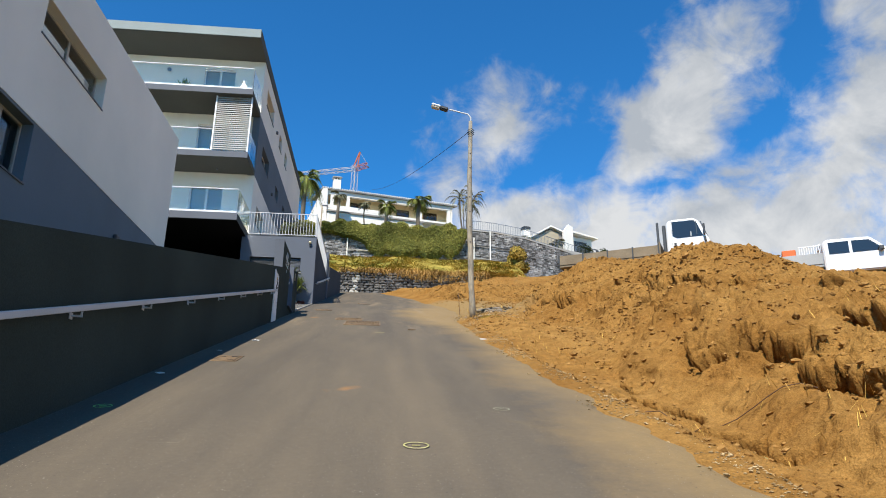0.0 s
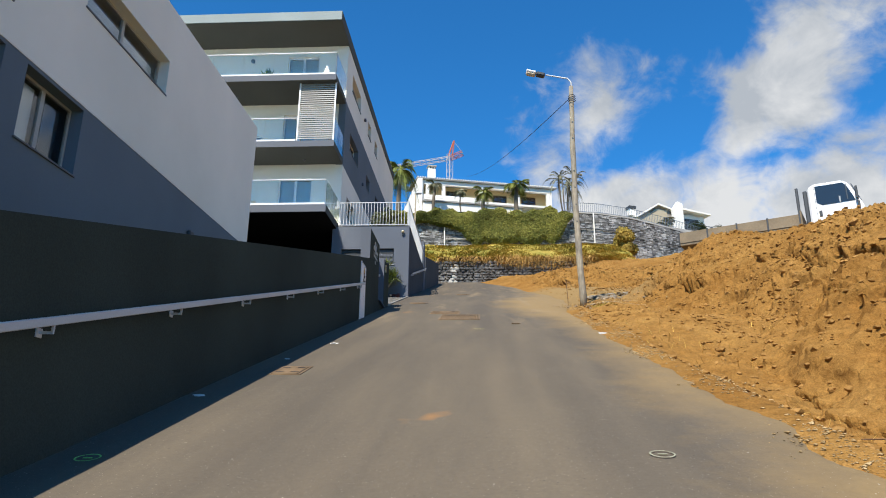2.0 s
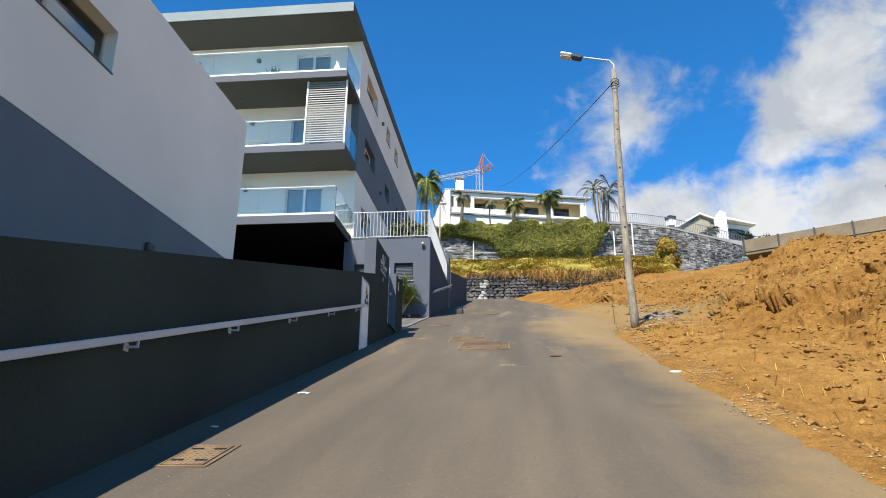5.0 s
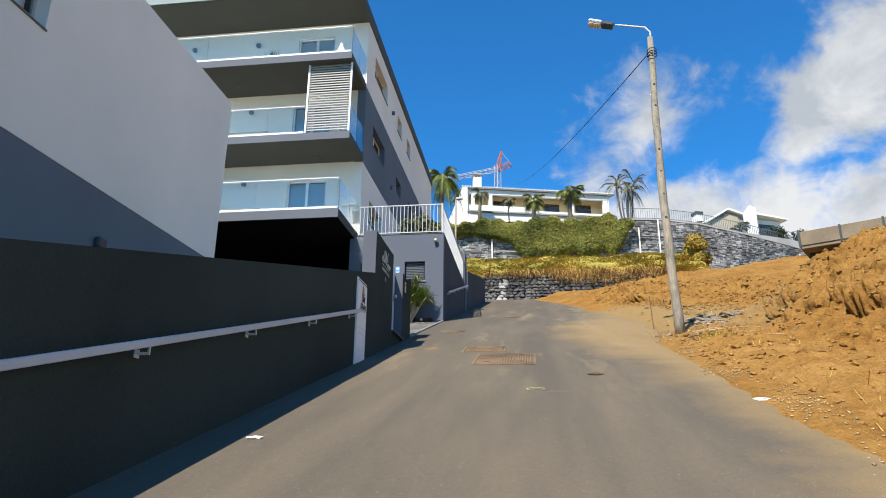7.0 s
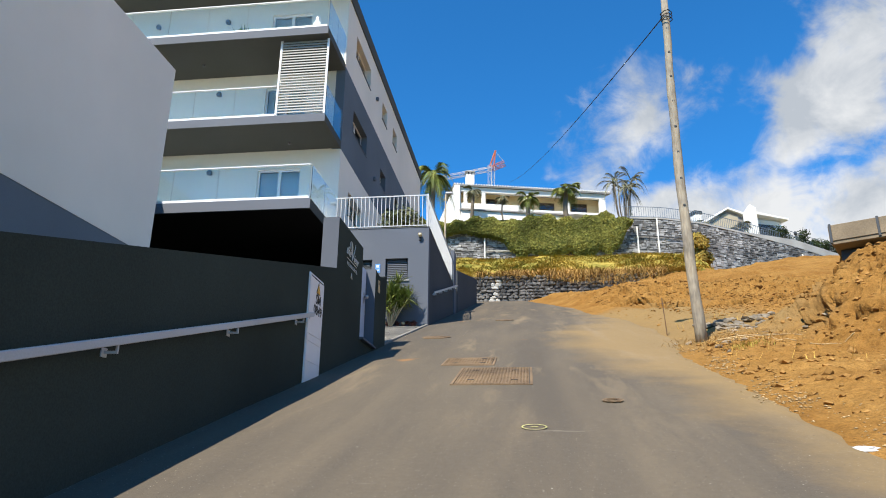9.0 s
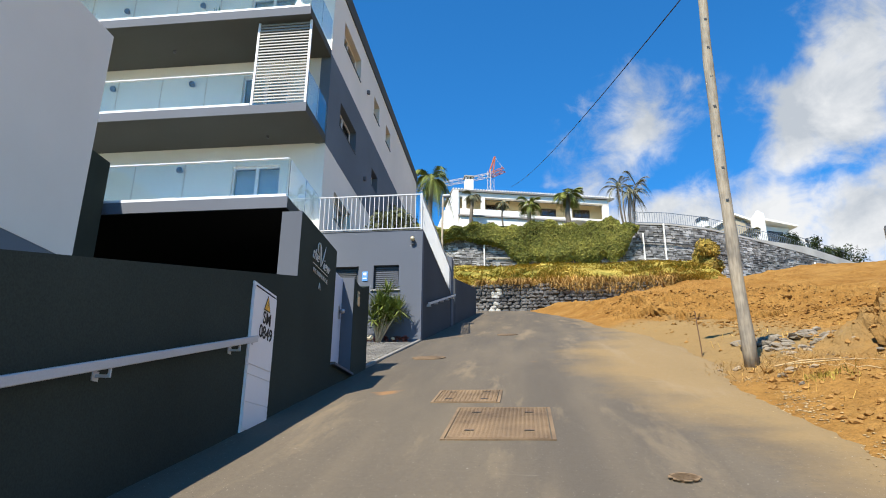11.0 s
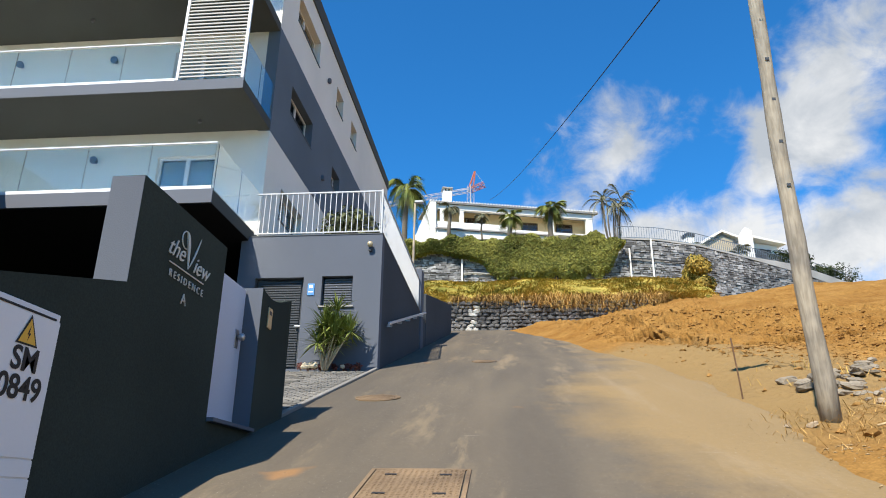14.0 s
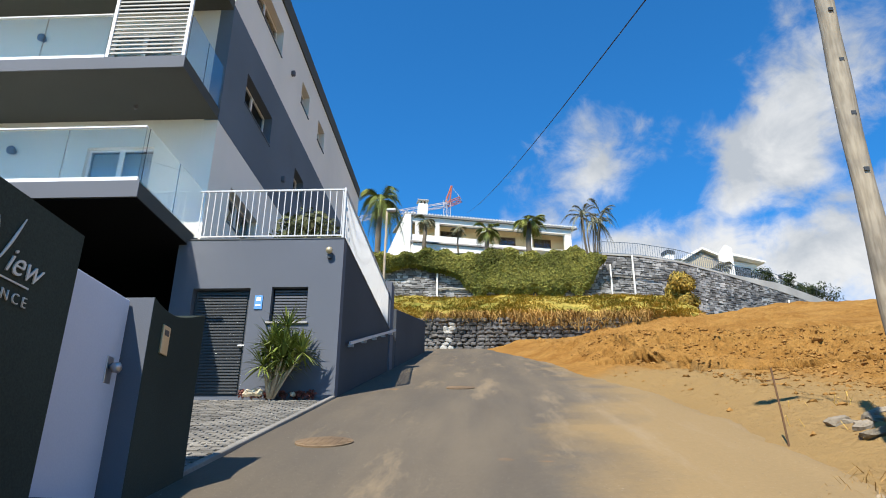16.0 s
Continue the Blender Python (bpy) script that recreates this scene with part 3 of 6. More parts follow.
EZ = R(EY) + bank(EX, EY) - 0.055 - 0.5 * (1 - step(EX, edge(EY) - 0.9, edge(EY) - 0.2))
SX, SY = shove(EX, EY, EZ)
tagged(grid_mesh("earth_bank", EX + SX, EY + SY, EZ, M_EARTH), "dug ochre earth heaped beside the lane", "earth bank", kind="structure")

# ---------- boundary wall, pier, gate ----------
WX0, WX1 = -3.42, -3.22
wall = part("boundary_wall", prism([(-20, R(-20) - 0.6), (21.93, R(21.93) - 0.6), (21.93, 2.0 + 0.2612 * 21.93), (-20, 2.0 + 0.2612 * -20)], "x", WX0, WX1), M_CHAR)
tagged(wall, "charcoal rendered boundary wall that climbs with the lane", "wall", kind="structure")
pier = part("gate_pier", prism([(21.93, 5.0), (23.70, 5.4), (23.70, 8.66), (21.93, 8.66)], "x", -3.51, -3.22), M_CHAR)
part("end_face", B(-3.508, -3.222, 21.925, 21.9285, 5.6, 8.655), M_ENTR, pier, "lighter grey end face")
tagged(pier, "charcoal rendered gate pier with silver lettering", "wall", kind="structure")

# curved-top pier past the gate
top = [(24.88 + 1.12 * t, 8.57 + 0.15 * (0.5 - 0.5 * math.cos(math.pi * t)) - 0.10 * math.sin(math.pi * t)) for t in [k / 12 for k in range(13)]]
pier2 = part("gate_pier", prism([(26.0, 6.2), *reversed(top), (24.88, 6.0)], "x", -4.20, -3.215, 0.006), M_CHAR)
# thin sheet over the charcoal end, lighter to imitate the sun on it
part("end_face", B(-4.19, -3.22, 24.875, 24.8785, 6.2, 8.565), M_ENTR, pier2, "charcoal end face, sunlight put in as lighter grey")
tagged(pier2, "charcoal gate pier with a curved top", "wall", kind="structure")

gate = thing("pedestrian_gate", (-3.3, 24.3, 6.8), "closed pale grey steel pedestrian gate between charcoal piers", "gate")
part("leaf", B(-3.46, -3.42, 23.73, 24.85, 6.885, 8.53, 0.006), M_GATE, gate)
part("plinth", prism([(23.70, 5.6), (24.87, 5.9), (24.87, 6.838), (23.70, 6.838)], "x", -3.47, -3.222), M_CHAR, gate)
part("threshold", B(-3.47, -3.15, 23.704, 24.87, 6.84, 6.88, 0.004), M_FASCIA, gate)
knob = bmesh.new()
tube(knob, [(-3.42, 24.70, 7.91), (-3.385, 24.70, 7.91), (-3.38, 24.70, 7.91), (-3.335, 24.70, 7.91), (-3.32, 24.70, 7.91)], [0.022, 0.022, 0.042, 0.046, 0.03], 14)
part("knob", knob, M_STEEL, gate, "round brushed steel knob", True)
part("lock_plate", B(-3.421, -3.412, 24.65, 24.75, 7.78, 8.0, 0.003), M_STEEL, gate, "steel lock plate")

# handrail on the boundary wall
rail = thing("handrail", (-3.2, 7.0, 2.9), "painted steel handrail bracketed to the charcoal wall", "handrail")
zr = lambda y: 1.14 + 0.2664 * y
part("bar", prism([(-12, zr(-12) - 0.035), (20.50, zr(20.5) - 0.035), (20.50, zr(20.5) + 0.035), (-12, zr(-12) + 0.035)], "x", -3.13, -3.09, 0.006), M_RAILW, rail)
for k in range(15):
    y = 20.08 - 2.115 * k
    bm = box(bmesh.new(), -3.22, -3.21, y - 0.035, y + 0.035, zr(y) - 0.125, zr(y) - 0.055)
    box(bm, -3.21, -3.10, y - 0.008, y + 0.008, zr(y) - 0.10, zr(y) - 0.078)
    box(bm, -3.118, -3.10, y - 0.008, y + 0.008, zr(y) - 0.078, zr(y) - 0.03)
    part("bracket", bm, M_RAILW, rail)

# ---------- first apartment block beside the lane ----------
LBX = -7.45
lb = thing("apartment_building", (-11.5, 8, 2), "rendered apartment block, pale above and slate blue below", "building")
wins_low = [(12.18, 13.85, 7.05, 8.38), (9.95, 11.62, 7.05, 8.38), (6.2, 7.9, 7.05, 8.38), (2.0, 3.7, 7.05, 8.38)]
wins_up = [(13.38, 16.77, 10.36, 11.27), (9.9, 11.54, 9.16, 10.6), (3.0, 6.4, 10.36, 11.27)]
part("lower_wall", pierced("x", LBX, 0.32, -14, 23.15, 0.0, 8.45, wins_low), M_SLATE, lb, "slate blue painted render")
part("upper_wall", pierced("x", LBX + 0.012, 0.332, -14, 23.15, 8.45, 12.68, wins_up), M_LIGHT, lb, "pale warm-grey render")
part("end_wall", B(-16, LBX - 0.32, 22.85, 23.15, 0, 12.68), M_LIGHT, lb)
part("end_wall", B(-16, LBX - 0.32, -14, -13.7, 0, 12.68), M_LIGHT, lb)
part("back_wall", B(-16.3, -16, -14, 23.15, -3, 12.68), M_LIGHT, lb)
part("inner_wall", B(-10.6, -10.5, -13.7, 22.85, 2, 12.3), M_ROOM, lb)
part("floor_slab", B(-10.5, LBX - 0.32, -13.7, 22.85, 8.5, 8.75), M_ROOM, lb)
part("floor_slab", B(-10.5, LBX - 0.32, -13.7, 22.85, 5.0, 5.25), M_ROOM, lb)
part("roof", B(-16, LBX - 0.02, -14, 23.14, 12.3, 12.55), M_CONC, lb)
for h in wins_low + wins_up:
    w = window_x(lb, LBX, *h, depth=0.24, frame_mat=M_FRAMEG, sill=M_FASCIA)
    if h in wins_up:
        # added white sheet stands in for bright sky mirrored in the upper panes
        part("reflection_sheet", B(LBX - 0.42, LBX - 0.40, h[0] + 0.06, h[1] - 0.06, h[2] + 0.02, h[3] - 0.22), M_REFLECT, w)
    else:
        half = (h[0] + h[1]) / 2
        # left sash: its bright reflection put in as a white sheet
        part("reflection_sheet", B(LBX - 0.42, LBX - 0.40, h[0] + 0.06, half - 0.04, h[2] + 0.02, h[3] - 0.05), M_REFLECT, w)
        part("curtain", B(LBX - 0.46, LBX - 0.44, half + 0.34, h[1] - 0.05, h[2] + 0.02, h[3] - 0.04), M_DARKMET, w, "dark drawn curtain")
fin = part("stair_wall", B(-14.5, -12.05, 26.0, 30.2, 6, 13.8, 0.006), M_CHAR)
tagged(fin, "charcoal rendered stair tower before the balconies", "wall", kind="structure")

# ---------- second apartment building with balconies ----------
AX, AY = -6.72, 33.4
ab = thing("apartment_building", (-14, 42, 9), "modern apartment building with glass balconies and grey bands", "building")
side_top = [(34.82, 37.4, 20.68, 21.68), (39.95, 41.05, 20.65, 21.55), (42.55, 43.65, 20.65, 21.55)]
side_mid = [(34.85, 37.2, 17.28, 18.22), (40.0, 41.2, 17.25, 18.05), (43.4, 44.5, 17.25, 18.05)]
side_low = [(34.75, 37.05, 13.70, 14.65), (40.0, 41.2, 13.7, 14.6)]
part("side_wall", pierced("x", AX, 0.35, AY, 51.4, 12.37, 15.8, side_low), M_LIGHT, ab, "pale warm-grey render")
part("side_wall", pierced("x", AX + 0.01, 0.36, AY, 51.4, 15.8, 19.3, side_mid), M_SLATE, ab, "slate grey painted band")
part("side_wall", pierced("x", AX, 0.35, AY, 51.4, 19.3, 22.5, side_top), M_LIGHT, ab, "pale warm-grey render")
for h in side_top + side_mid + side_low:
    window_x(ab, AX, *h, depth=0.24, sill=M_SLATE)
front = {12.64: (12.64, 15.8), 16.13: (15.8, 19.2), 19.45: (19.2, 22.5)}
for floor_z, (z0, z1) in front.items():
    doors = [(-9.85, -8.2, floor_z + 0.06, floor_z + 2.45), (-14.0, -10.9, floor_z + 0.06, floor_z + 1.32), (-19.5, -16.0, floor_z + 0.06, floor_z + 2.3)]
    if floor_z > 19:
        del doors[1]
    part("front_wall", pierced("y", AY, 0.34, -22, AX - 0.352, z0, z1, doors), M_LIGHT, ab)
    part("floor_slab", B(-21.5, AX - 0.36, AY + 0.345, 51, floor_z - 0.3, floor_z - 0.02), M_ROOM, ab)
    for n, d in enumerate(doors):
        window_y(ab, AY, *d, sashes=2 if n == 0 else 3, frame_mat=M_ALU if n == 0 else M_LIGHT, curtain=True)
part("partition", B(-21.5, AX - 0.5, 37.6, 37.7, 12.4, 22.4), M_ROOM, ab)
part("back_wall", B(-22, AX, 51.41, 51.7, 8, 22.5), M_LIGHT, ab)
part("far_wall", B(-22.3, -22, 31, 51.4, 4, 22.5), M_LIGHT, ab)
roof = part("roof", prism([(31.35, 22.62), (33.3, 22.5), (51.75, 22.5), (51.75, 23.02), (31.35, 23.15)], "x", -22.4, AX + 0.05, 0.01), M_SOFFIT, ab, "dark grey roof slab with pale front edge")
part("front_edge", B(-22.38, AX + 0.04, 31.31, 31.346, 22.66, 23.14), M_ROOFEDGE, roof)


def balcony(z, y_front, thick, right_return, x_end, posts):
    slab = part("balcony_slab", B(-21.9, AX - 0.004, y_front, AY - 0.004, z - thick, z - 0.02, 0.004), M_SOFFIT, ab)
    part("slab_edge", B(-21.9, AX, y_front - 0.03, y_front - 0.002, z - thick, z + 0.0), M_FASCIA, slab)
    part("paving", B(-21.9, AX - 0.03, y_front + 0.06, AY - 0.006, z - 0.018, z), M_CONC, slab)
    part("base_rail", B(-21.9, x_end, y_front - 0.01, y_front + 0.05, z + 0.002, z + 0.09, 0.004), M_ALU, slab)
    part("handrail", B(-21.9, x_end, y_front - 0.02, y_front + 0.055, z + 1.16, z + 1.20, 0.006), M_ALU, slab)
    xs = [x_end - k * (posts) for k in range(int((x_end + 21.9) / posts) + 1)]
    for a, b in zip(xs, xs[1:]):
        g = part("glass_panel", B(b + 0.012, a - 0.012, y_front + 0.012, y_front + 0.026, z + 0.091, z + 1.158), M_GLASS, slab)
        g.visible_shadow = False
    if right_return:
        x = AX - 0.03
        n = 2
        w = (AY - y_front - 0.08) / n
        for k in range(n):
            y0 = y_front + 0.06 + k * w
            g = part("glass_panel", B(x - 0.007, x + 0.007, y0 + 0.012, y0 + w - 0.012, z + 0.02, z + 1.17), M_GLASS, slab)
            g.visible_shadow = False
    return slab


balcony(12.64, 30.47, 0.34, True, AX - 0.06, 1.55)
balcony(16.13, 31.33, 0.30, True, -8.56, 1.5)
balcony(19.45, 31.05, 0.30, True, AX - 0.06, 1.5)
# sliding louvre screen on the middle balcony
lou = part("louvre_frame", B(-8.53, -8.46, 31.30, 31.36, 16.14, 19.14), M_ALU, ab)
part("stile", B(AX - 0.09, AX - 0.02, 31.30, 31.36, 16.14, 19.14), M_ALU, lou)
for k in range(27):
    z = 16.22 + k * 0.108
    part("slat", B(-8.455, AX - 0.095, -0.045, 0.045, -0.009, 0.009, 0, Matrix.Translation((0, 31.33, z + 0.03)) @ Matrix.Rotation(radians(62), 4, "X")), M_LOUVRE, lou)

# ground storey: open undercroft below the first balcony; near-black colour stands for its lack of light
part("undercroft_ceiling", B(-21.9, -6.73, AY, 50, 12.3, 12.336), M_UNLIT, ab)
part("undercroft_wall", B(-21.9, -6.4, 50, 50.3, 8, 12.3), M_UNLIT, ab)
part("undercroft_soffit", B(-21.9, AX - 0.01, 30.5, AY, 12.275, 12.297), M_UNLIT, ab)
court = part("forecourt", prism([(26.0, R(26.0) - 0.03), (32.8, 8.94), (50, 9.2), (50, 8.5), (26.0, 6.0)], "x", -21.9, -6.9), M_CHAR)
tagged(court, "shaded forecourt paving under the building", "paving", kind="structure")
bed = part("forecourt", prism([(23.2, R(23.2) - 0.08), (26.0, R(26.0) - 0.06), (32.8, 8.93), (32.8, 8.2), (23.2, 5.0)], "x", -6.9, -3.35), M_CONC)
tagged(bed, "concrete bed of the cobbled forecourt", "paving", kind="structure")
kerb = part("kerb", prism([(26.0, R(26.0) - 0.2), (32.8, 8.7), (32.8, 9.02), (26.0, R(26.0) + 0.05)], "x", -3.33, -3.24, 0.01), M_KERB)
tagged(kerb, "pale concrete kerb between cobbles and asphalt", "kerb", kind="structure")

# ---------- entrance block with terrace ----------
EX1, EYF = -3.27, 32.8
eb = thing("entrance_building", (-5, 37, 9), "grey rendered entrance block with a railed terrace on top", "building")
part("front_wall", pierced("y", EYF, 0.3, -6.9, EX1, 8.2, 12.37, [(-6.44, -5.2, 9.0, 11.27), (-4.74, -3.97, 10.53, 11.29)]), M_ENTR, eb)
part("side_wall", B(EX1 - 0.30, EX1, EYF + 0.3, 42.0, 8.2, 12.37), M_SIDE, eb, "side wall, darker grey than the front")
part("terrace", B(-6.9, EX1 - 0.302, EYF + 0.302, 51, 12.1, 12.36), M_CONC, eb)
part("partition", B(-6.9, -6.6, EYF + 0.31, 42, 8.2, 12.09), M_UNLIT, eb)
part("coping", B(-6.7, EX1 + 0.015, EYF - 0.015, EYF + 0.2, 12.37, 12.40, 0.004), M_DARKMET, eb)
part("coping", B(EX1 - 0.2, EX1 + 0.015, EYF + 0.2, 42.0, 12.37, 12.40, 0.004), M_DARKMET, eb)
part("end_pillar", B(EX1 - 0.3, EX1 + 0.05, 40.3, 41.0, 10.6, 13.95, 0.006), M_ENTR, eb)
# louvred door and shuttered window
door = part("door", B(-6.42, -5.22, EYF + 0.16, EYF + 0.2, 9.0, 11.25), M_DARKMET, eb, "dark louvred metal door")
for k in range(34):
    z = 9.08 + k * 0.063
    part("slat", B(-6.36, -5.29, EYF + 0.125, EYF + 0.155, z, z + 0.036), M_DARKMET, door)
part("door_handle", B(-5.36, -5.22, EYF + 0.06, EYF + 0.09, 10.04, 10.07, 0.004), M_ALU, door, "steel lever handle")
sh = part("shutter", B(-4.72, -3.99, EYF + 0.16, EYF + 0.2, 10.55, 11.27), M_DARKMET, eb, "dark louvred shutter")
for k in range(11):
    z = 10.58 + k * 0.063
    part("slat", B(-4.70, -4.01, EYF + 0.12, EYF + 0.155, z, z + 0.036), M_FASCIA, sh)
part("sill", B(-4.80, -3.92, EYF - 0.05, EYF + 0.15, 10.49, 10.528, 0.004), M_CONC, eb)

fence = thing("terrace_railing", (-5, 33, 12.4), "white steel terrace railing with slim upright bars", "railing")
part("top_rail", B(-6.62, EX1 - 0.03, 32.84, 32.88, 13.56, 13.60, 0.005), M_RAILW, fence)
part("bottom_rail", B(-6.62, EX1 - 0.03, 32.845, 32.875, 12.46, 12.49), M_RAILW, fence)
for k in range(23):
    x = -6.55 + k * 0.1445
    part("bar", B(x - 0.009, x + 0.009, 32.85, 32.87, 12.49, 13.56), M_RAILW, fence)
part("post", B(EX1 - 0.075, EX1 - 0.03, 32.835, 32.88, 12.40, 13.62), M_RAILW, fence)
part("top_rail", B(EX1 - 0.07, EX1 - 0.03, 32.88, 40.3, 13.56, 13.60, 0.005), M_RAILW, fence)
part("bottom_rail", B(EX1 - 0.065, EX1 - 0.035, 32.88, 40.3, 12.46, 12.49), M_RAILW, fence)
for k in range(51):
    y = 33.0 + k * 0.1445
    part("bar", B(EX1 - 0.061, EX1 - 0.039, y - 0.011, y + 0.011, 12.49, 13.56), M_RAILW, fence)

rail2 = thing("handrail", (-3.2, 37, 11), "pale steel handrail on the grey side wall", "handrail")
part("bar", prism([(33.45, 10.2), (41.0, 12.46), (41.0, 12.53), (33.45, 10.27)], "x", -3.16, -3.12), M_RAILW, rail2)
for k in range(5):
    y = 33.9 + 1.6 * k
    z = 10.24 + (y - 33.45) * 0.299
    part("bracket", B(EX1, -3.14, y - 0.012, y + 0.012, z - 0.12, z - 0.05), M_RAILW, rail2)

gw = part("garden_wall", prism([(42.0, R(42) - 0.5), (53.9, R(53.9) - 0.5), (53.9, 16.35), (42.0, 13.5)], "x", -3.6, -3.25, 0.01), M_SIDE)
tagged(gw, "charcoal rendered wall beside the upper lane", "wall", kind="structure")

# ---------- street lamp ----------
lamp = thing("street_lamp", (3.59, 25.7, 7.3), "weathered utility pole carrying a street lamp and a cable", "street lamp")
P0, P1 = Vector((3.60, 25.72, 6.9)), Vector((3.44, 25.25, 15.2))
bm = bmesh.new()
tube(bm, [P0.lerp(P1, k / 14) + Vector((0.008 * math.sin(k * 1.7) - 0.035 * (1 - k / 14) - 0.085 * math.sin(math.pi * k / 14), 0.01 * math.cos(k * 2.3), 0)) for k in range(15)], [0.120 - 0.04 * k / 14 + 0.006 * math.sin(k * 2.1) for k in range(15)], 14)
part("pole", bm, M_POLE, lamp, smooth=True)
bm = bmesh.new()
tube(bm, [(3.44, 25.22, 14.6), (3.44, 25.22, 15.35), (3.32, 25.24, 15.52), (3.05, 25.28, 15.60), (2.55, 25.36, 15.76)], 0.028, 8)
part("arm", bm, M_RAILW, lamp, smooth=True)
HEAD = Matrix.Translation((2.22, 25.42, 15.84)) @ Matrix.Rotation(radians(15), 4, "Y")
lh = part("lamp_head", B(-0.04, 0.30, -0.12, 0.12, -0.08, 0.08, 0.045, HEAD), M_DARKMET, lamp, "dark lamp housing")
part("cover", B(-0.42, -0.042, -0.12, 0.12, -0.02, 0.075, 0.03, HEAD), M_ALU, lh, "pale metal hood")
bm = B(-0.41, -0.05, -0.105, 0.105, -0.12, -0.022, 0.045, HEAD)
part("diffuser", bm, M_LENS, lh, "yellowed translucent lens")
bm = bmesh.new()
for k in range(9):
    u = 0.30 + 0.075 * k
    c = P0.lerp(P1, u) - Vector((0.035 * (1 - u) + 0.085 * math.sin(math.pi * u), 0, 0))
    r_ = 0.120 - 0.04 * (0.30 + 0.075 * k)
    box(bm, c.x - 0.025, c.x + 0.025, c.y - r_ - 0.004, c.y - r_ + 0.02, c.z - 0.02, c.z + 0.02)
tagged(part("step_notches", bm, M_DARKMET, lamp, "dark notches cut in the pole"), kind="stuff")

# ---------- cabinet, letters, lamps at the gate ----------


def words(name, text, size, m, material, parent, depth=0.004, shear=0.0, label="", bold=0.0, space=1.0):
    cu = bpy.data.curves.new("text", "FONT")
    cu.body, cu.size, cu.extrude, cu.shear, cu.align_x, cu.offset, cu.space_character = text, size, depth, shear, "CENTER", bold, space
    tmp = new("text", cu)
    me = bpy.data.meshes.new_from_object(tmp.evaluated_get(bpy.context.evaluated_depsgraph_get()))
    bpy.data.objects.remove(tmp)
    me.transform(m)
    me.materials.clear()
    me.materials.append(material)
    ob = new(name, me)
    ob.parent = parent
    ob.matrix_parent_inverse = INVERSE.get(parent.name, Matrix.Identity(4))
    if label:
        ob["label"] = label
    return ob


def on_wall(y, z, x):
    """Text that reads along +y on a face that looks to +x."""
    return Matrix.Translation((x, y, z)) @ Matrix(((0, 0, 1, 0), (1, 0, 0, 0), (0, 1, 0, 0), (0, 0, 0, 1)))


PX = -3.208
words("lettering", "the", 0.24, on_wall(22.60, 8.17, PX), M_LETTER, pier, 0.005, 0.42, bold=-0.001)
words("lettering", "iew", 0.24, on_wall(23.13, 8.145, PX), M_LETTER, pier, 0.005, 0.42, bold=-0.001)
stroke = bmesh.new()
tube(stroke, [(PX, 22.76 + 0.10 * t, 8.47 - 0.33 * t * t) for t in [k / 8 for k in range(9)]], [0.006 + 0.014 * math.sin(math.pi * k / 8) for k in range(9)], 6)
tube(stroke, [(PX, 22.86 + 0.20 * t ** 0.8, 8.14 + 0.37 * t) for t in [k / 8 for k in range(9)]], [0.004 + 0.006 * math.sin(math.pi * k / 8) for k in range(9)], 6)
tube(stroke, [(PX, 22.76 - 0.085 * math.sin(a), 8.39 + 0.085 * math.cos(a)) for a in [k * math.pi / 7 for k in range(9)]], 0.006, 6)
part("lettering", stroke, M_LETTER, pier)
words("lettering", "RESIDENCE", 0.098, on_wall(22.88, 7.975, PX), M_LETTER, pier, 0.005, space=1.55, bold=-0.0015)
words("lettering", "A", 0.16, on_wall(22.86, 7.79, PX), M_LETTER, pier, 0.005, bold=-0.003)
part("underline", B(PX - 0.004, PX + 0.004, 22.50, 23.22, 8.095, 8.105), M_LETTER, pier)
cab_ = thing("electric_cabinet", (-3.2, 20.85, 5.68), "white electricity meter cabinet set against the charcoal wall", "cabinet")
body = part("body", B(-3.26, -3.20, 20.51, 21.20, 5.60, 7.26, 0.005), M_PANELW, cab_)
for z0, z1 in ((6.345, 7.205), (6.235, 6.335), (5.945, 6.225), (5.66, 5.935)):
    part("door", B(-3.199, -3.190, 20.516, 21.194, z0, z1, 0.002), M_PANELW, cab_)
part("rain_slot", B(-3.198, -3.188, 20.56, 21.15, 7.211, 7.222), M_BLACKP, cab_)
part("lock", B(-3.191, -3.184, 20.555, 20.585, 6.55, 6.60, 0.003), M_STEEL, cab_, "small steel lock")
words("stencil", "SM", 0.20, on_wall(20.93, 6.85, -3.186), M_BLACKP, cab_, 0.001, 0, "black stencilled letters", 0.004)
words("stencil", "0849", 0.20, on_wall(20.93, 6.68, -3.186), M_BLACKP, cab_, 0.001, 0, "black stencilled digits", 0.004)
part("warning_border", prism([(20.81, 7.00), (21.01, 7.00), (20.91, 7.19)], "x", -3.187, -3.185), M_BLACKP, cab_, "black triangle border")
part("warning_sign", prism([(20.83, 7.012), (20.99, 7.012), (20.91, 7.165)], "x", -3.1845, -3.183), M_YELLOW, cab_, "yellow warning triangle")
part("warning_bolt", prism([(20.905, 7.03), (20.925, 7.075), (20.91, 7.075), (20.915, 7.12), (20.895, 7.065), (20.91, 7.065)], "x", -3.1825, -3.181), M_BLACKP, cab_)

inter = thing("door_intercom", (-3.21, 25.16, 8.2), "small brass intercom plate on the curved pier", "intercom")
part("plate", B(-3.214, -3.195, 25.09, 25.23, 8.12, 8.38, 0.004), M_BRASS, inter)
part("grille", B(-3.196, -3.192, 25.12, 25.20, 8.29, 8.34), M_DARKMET, inter)

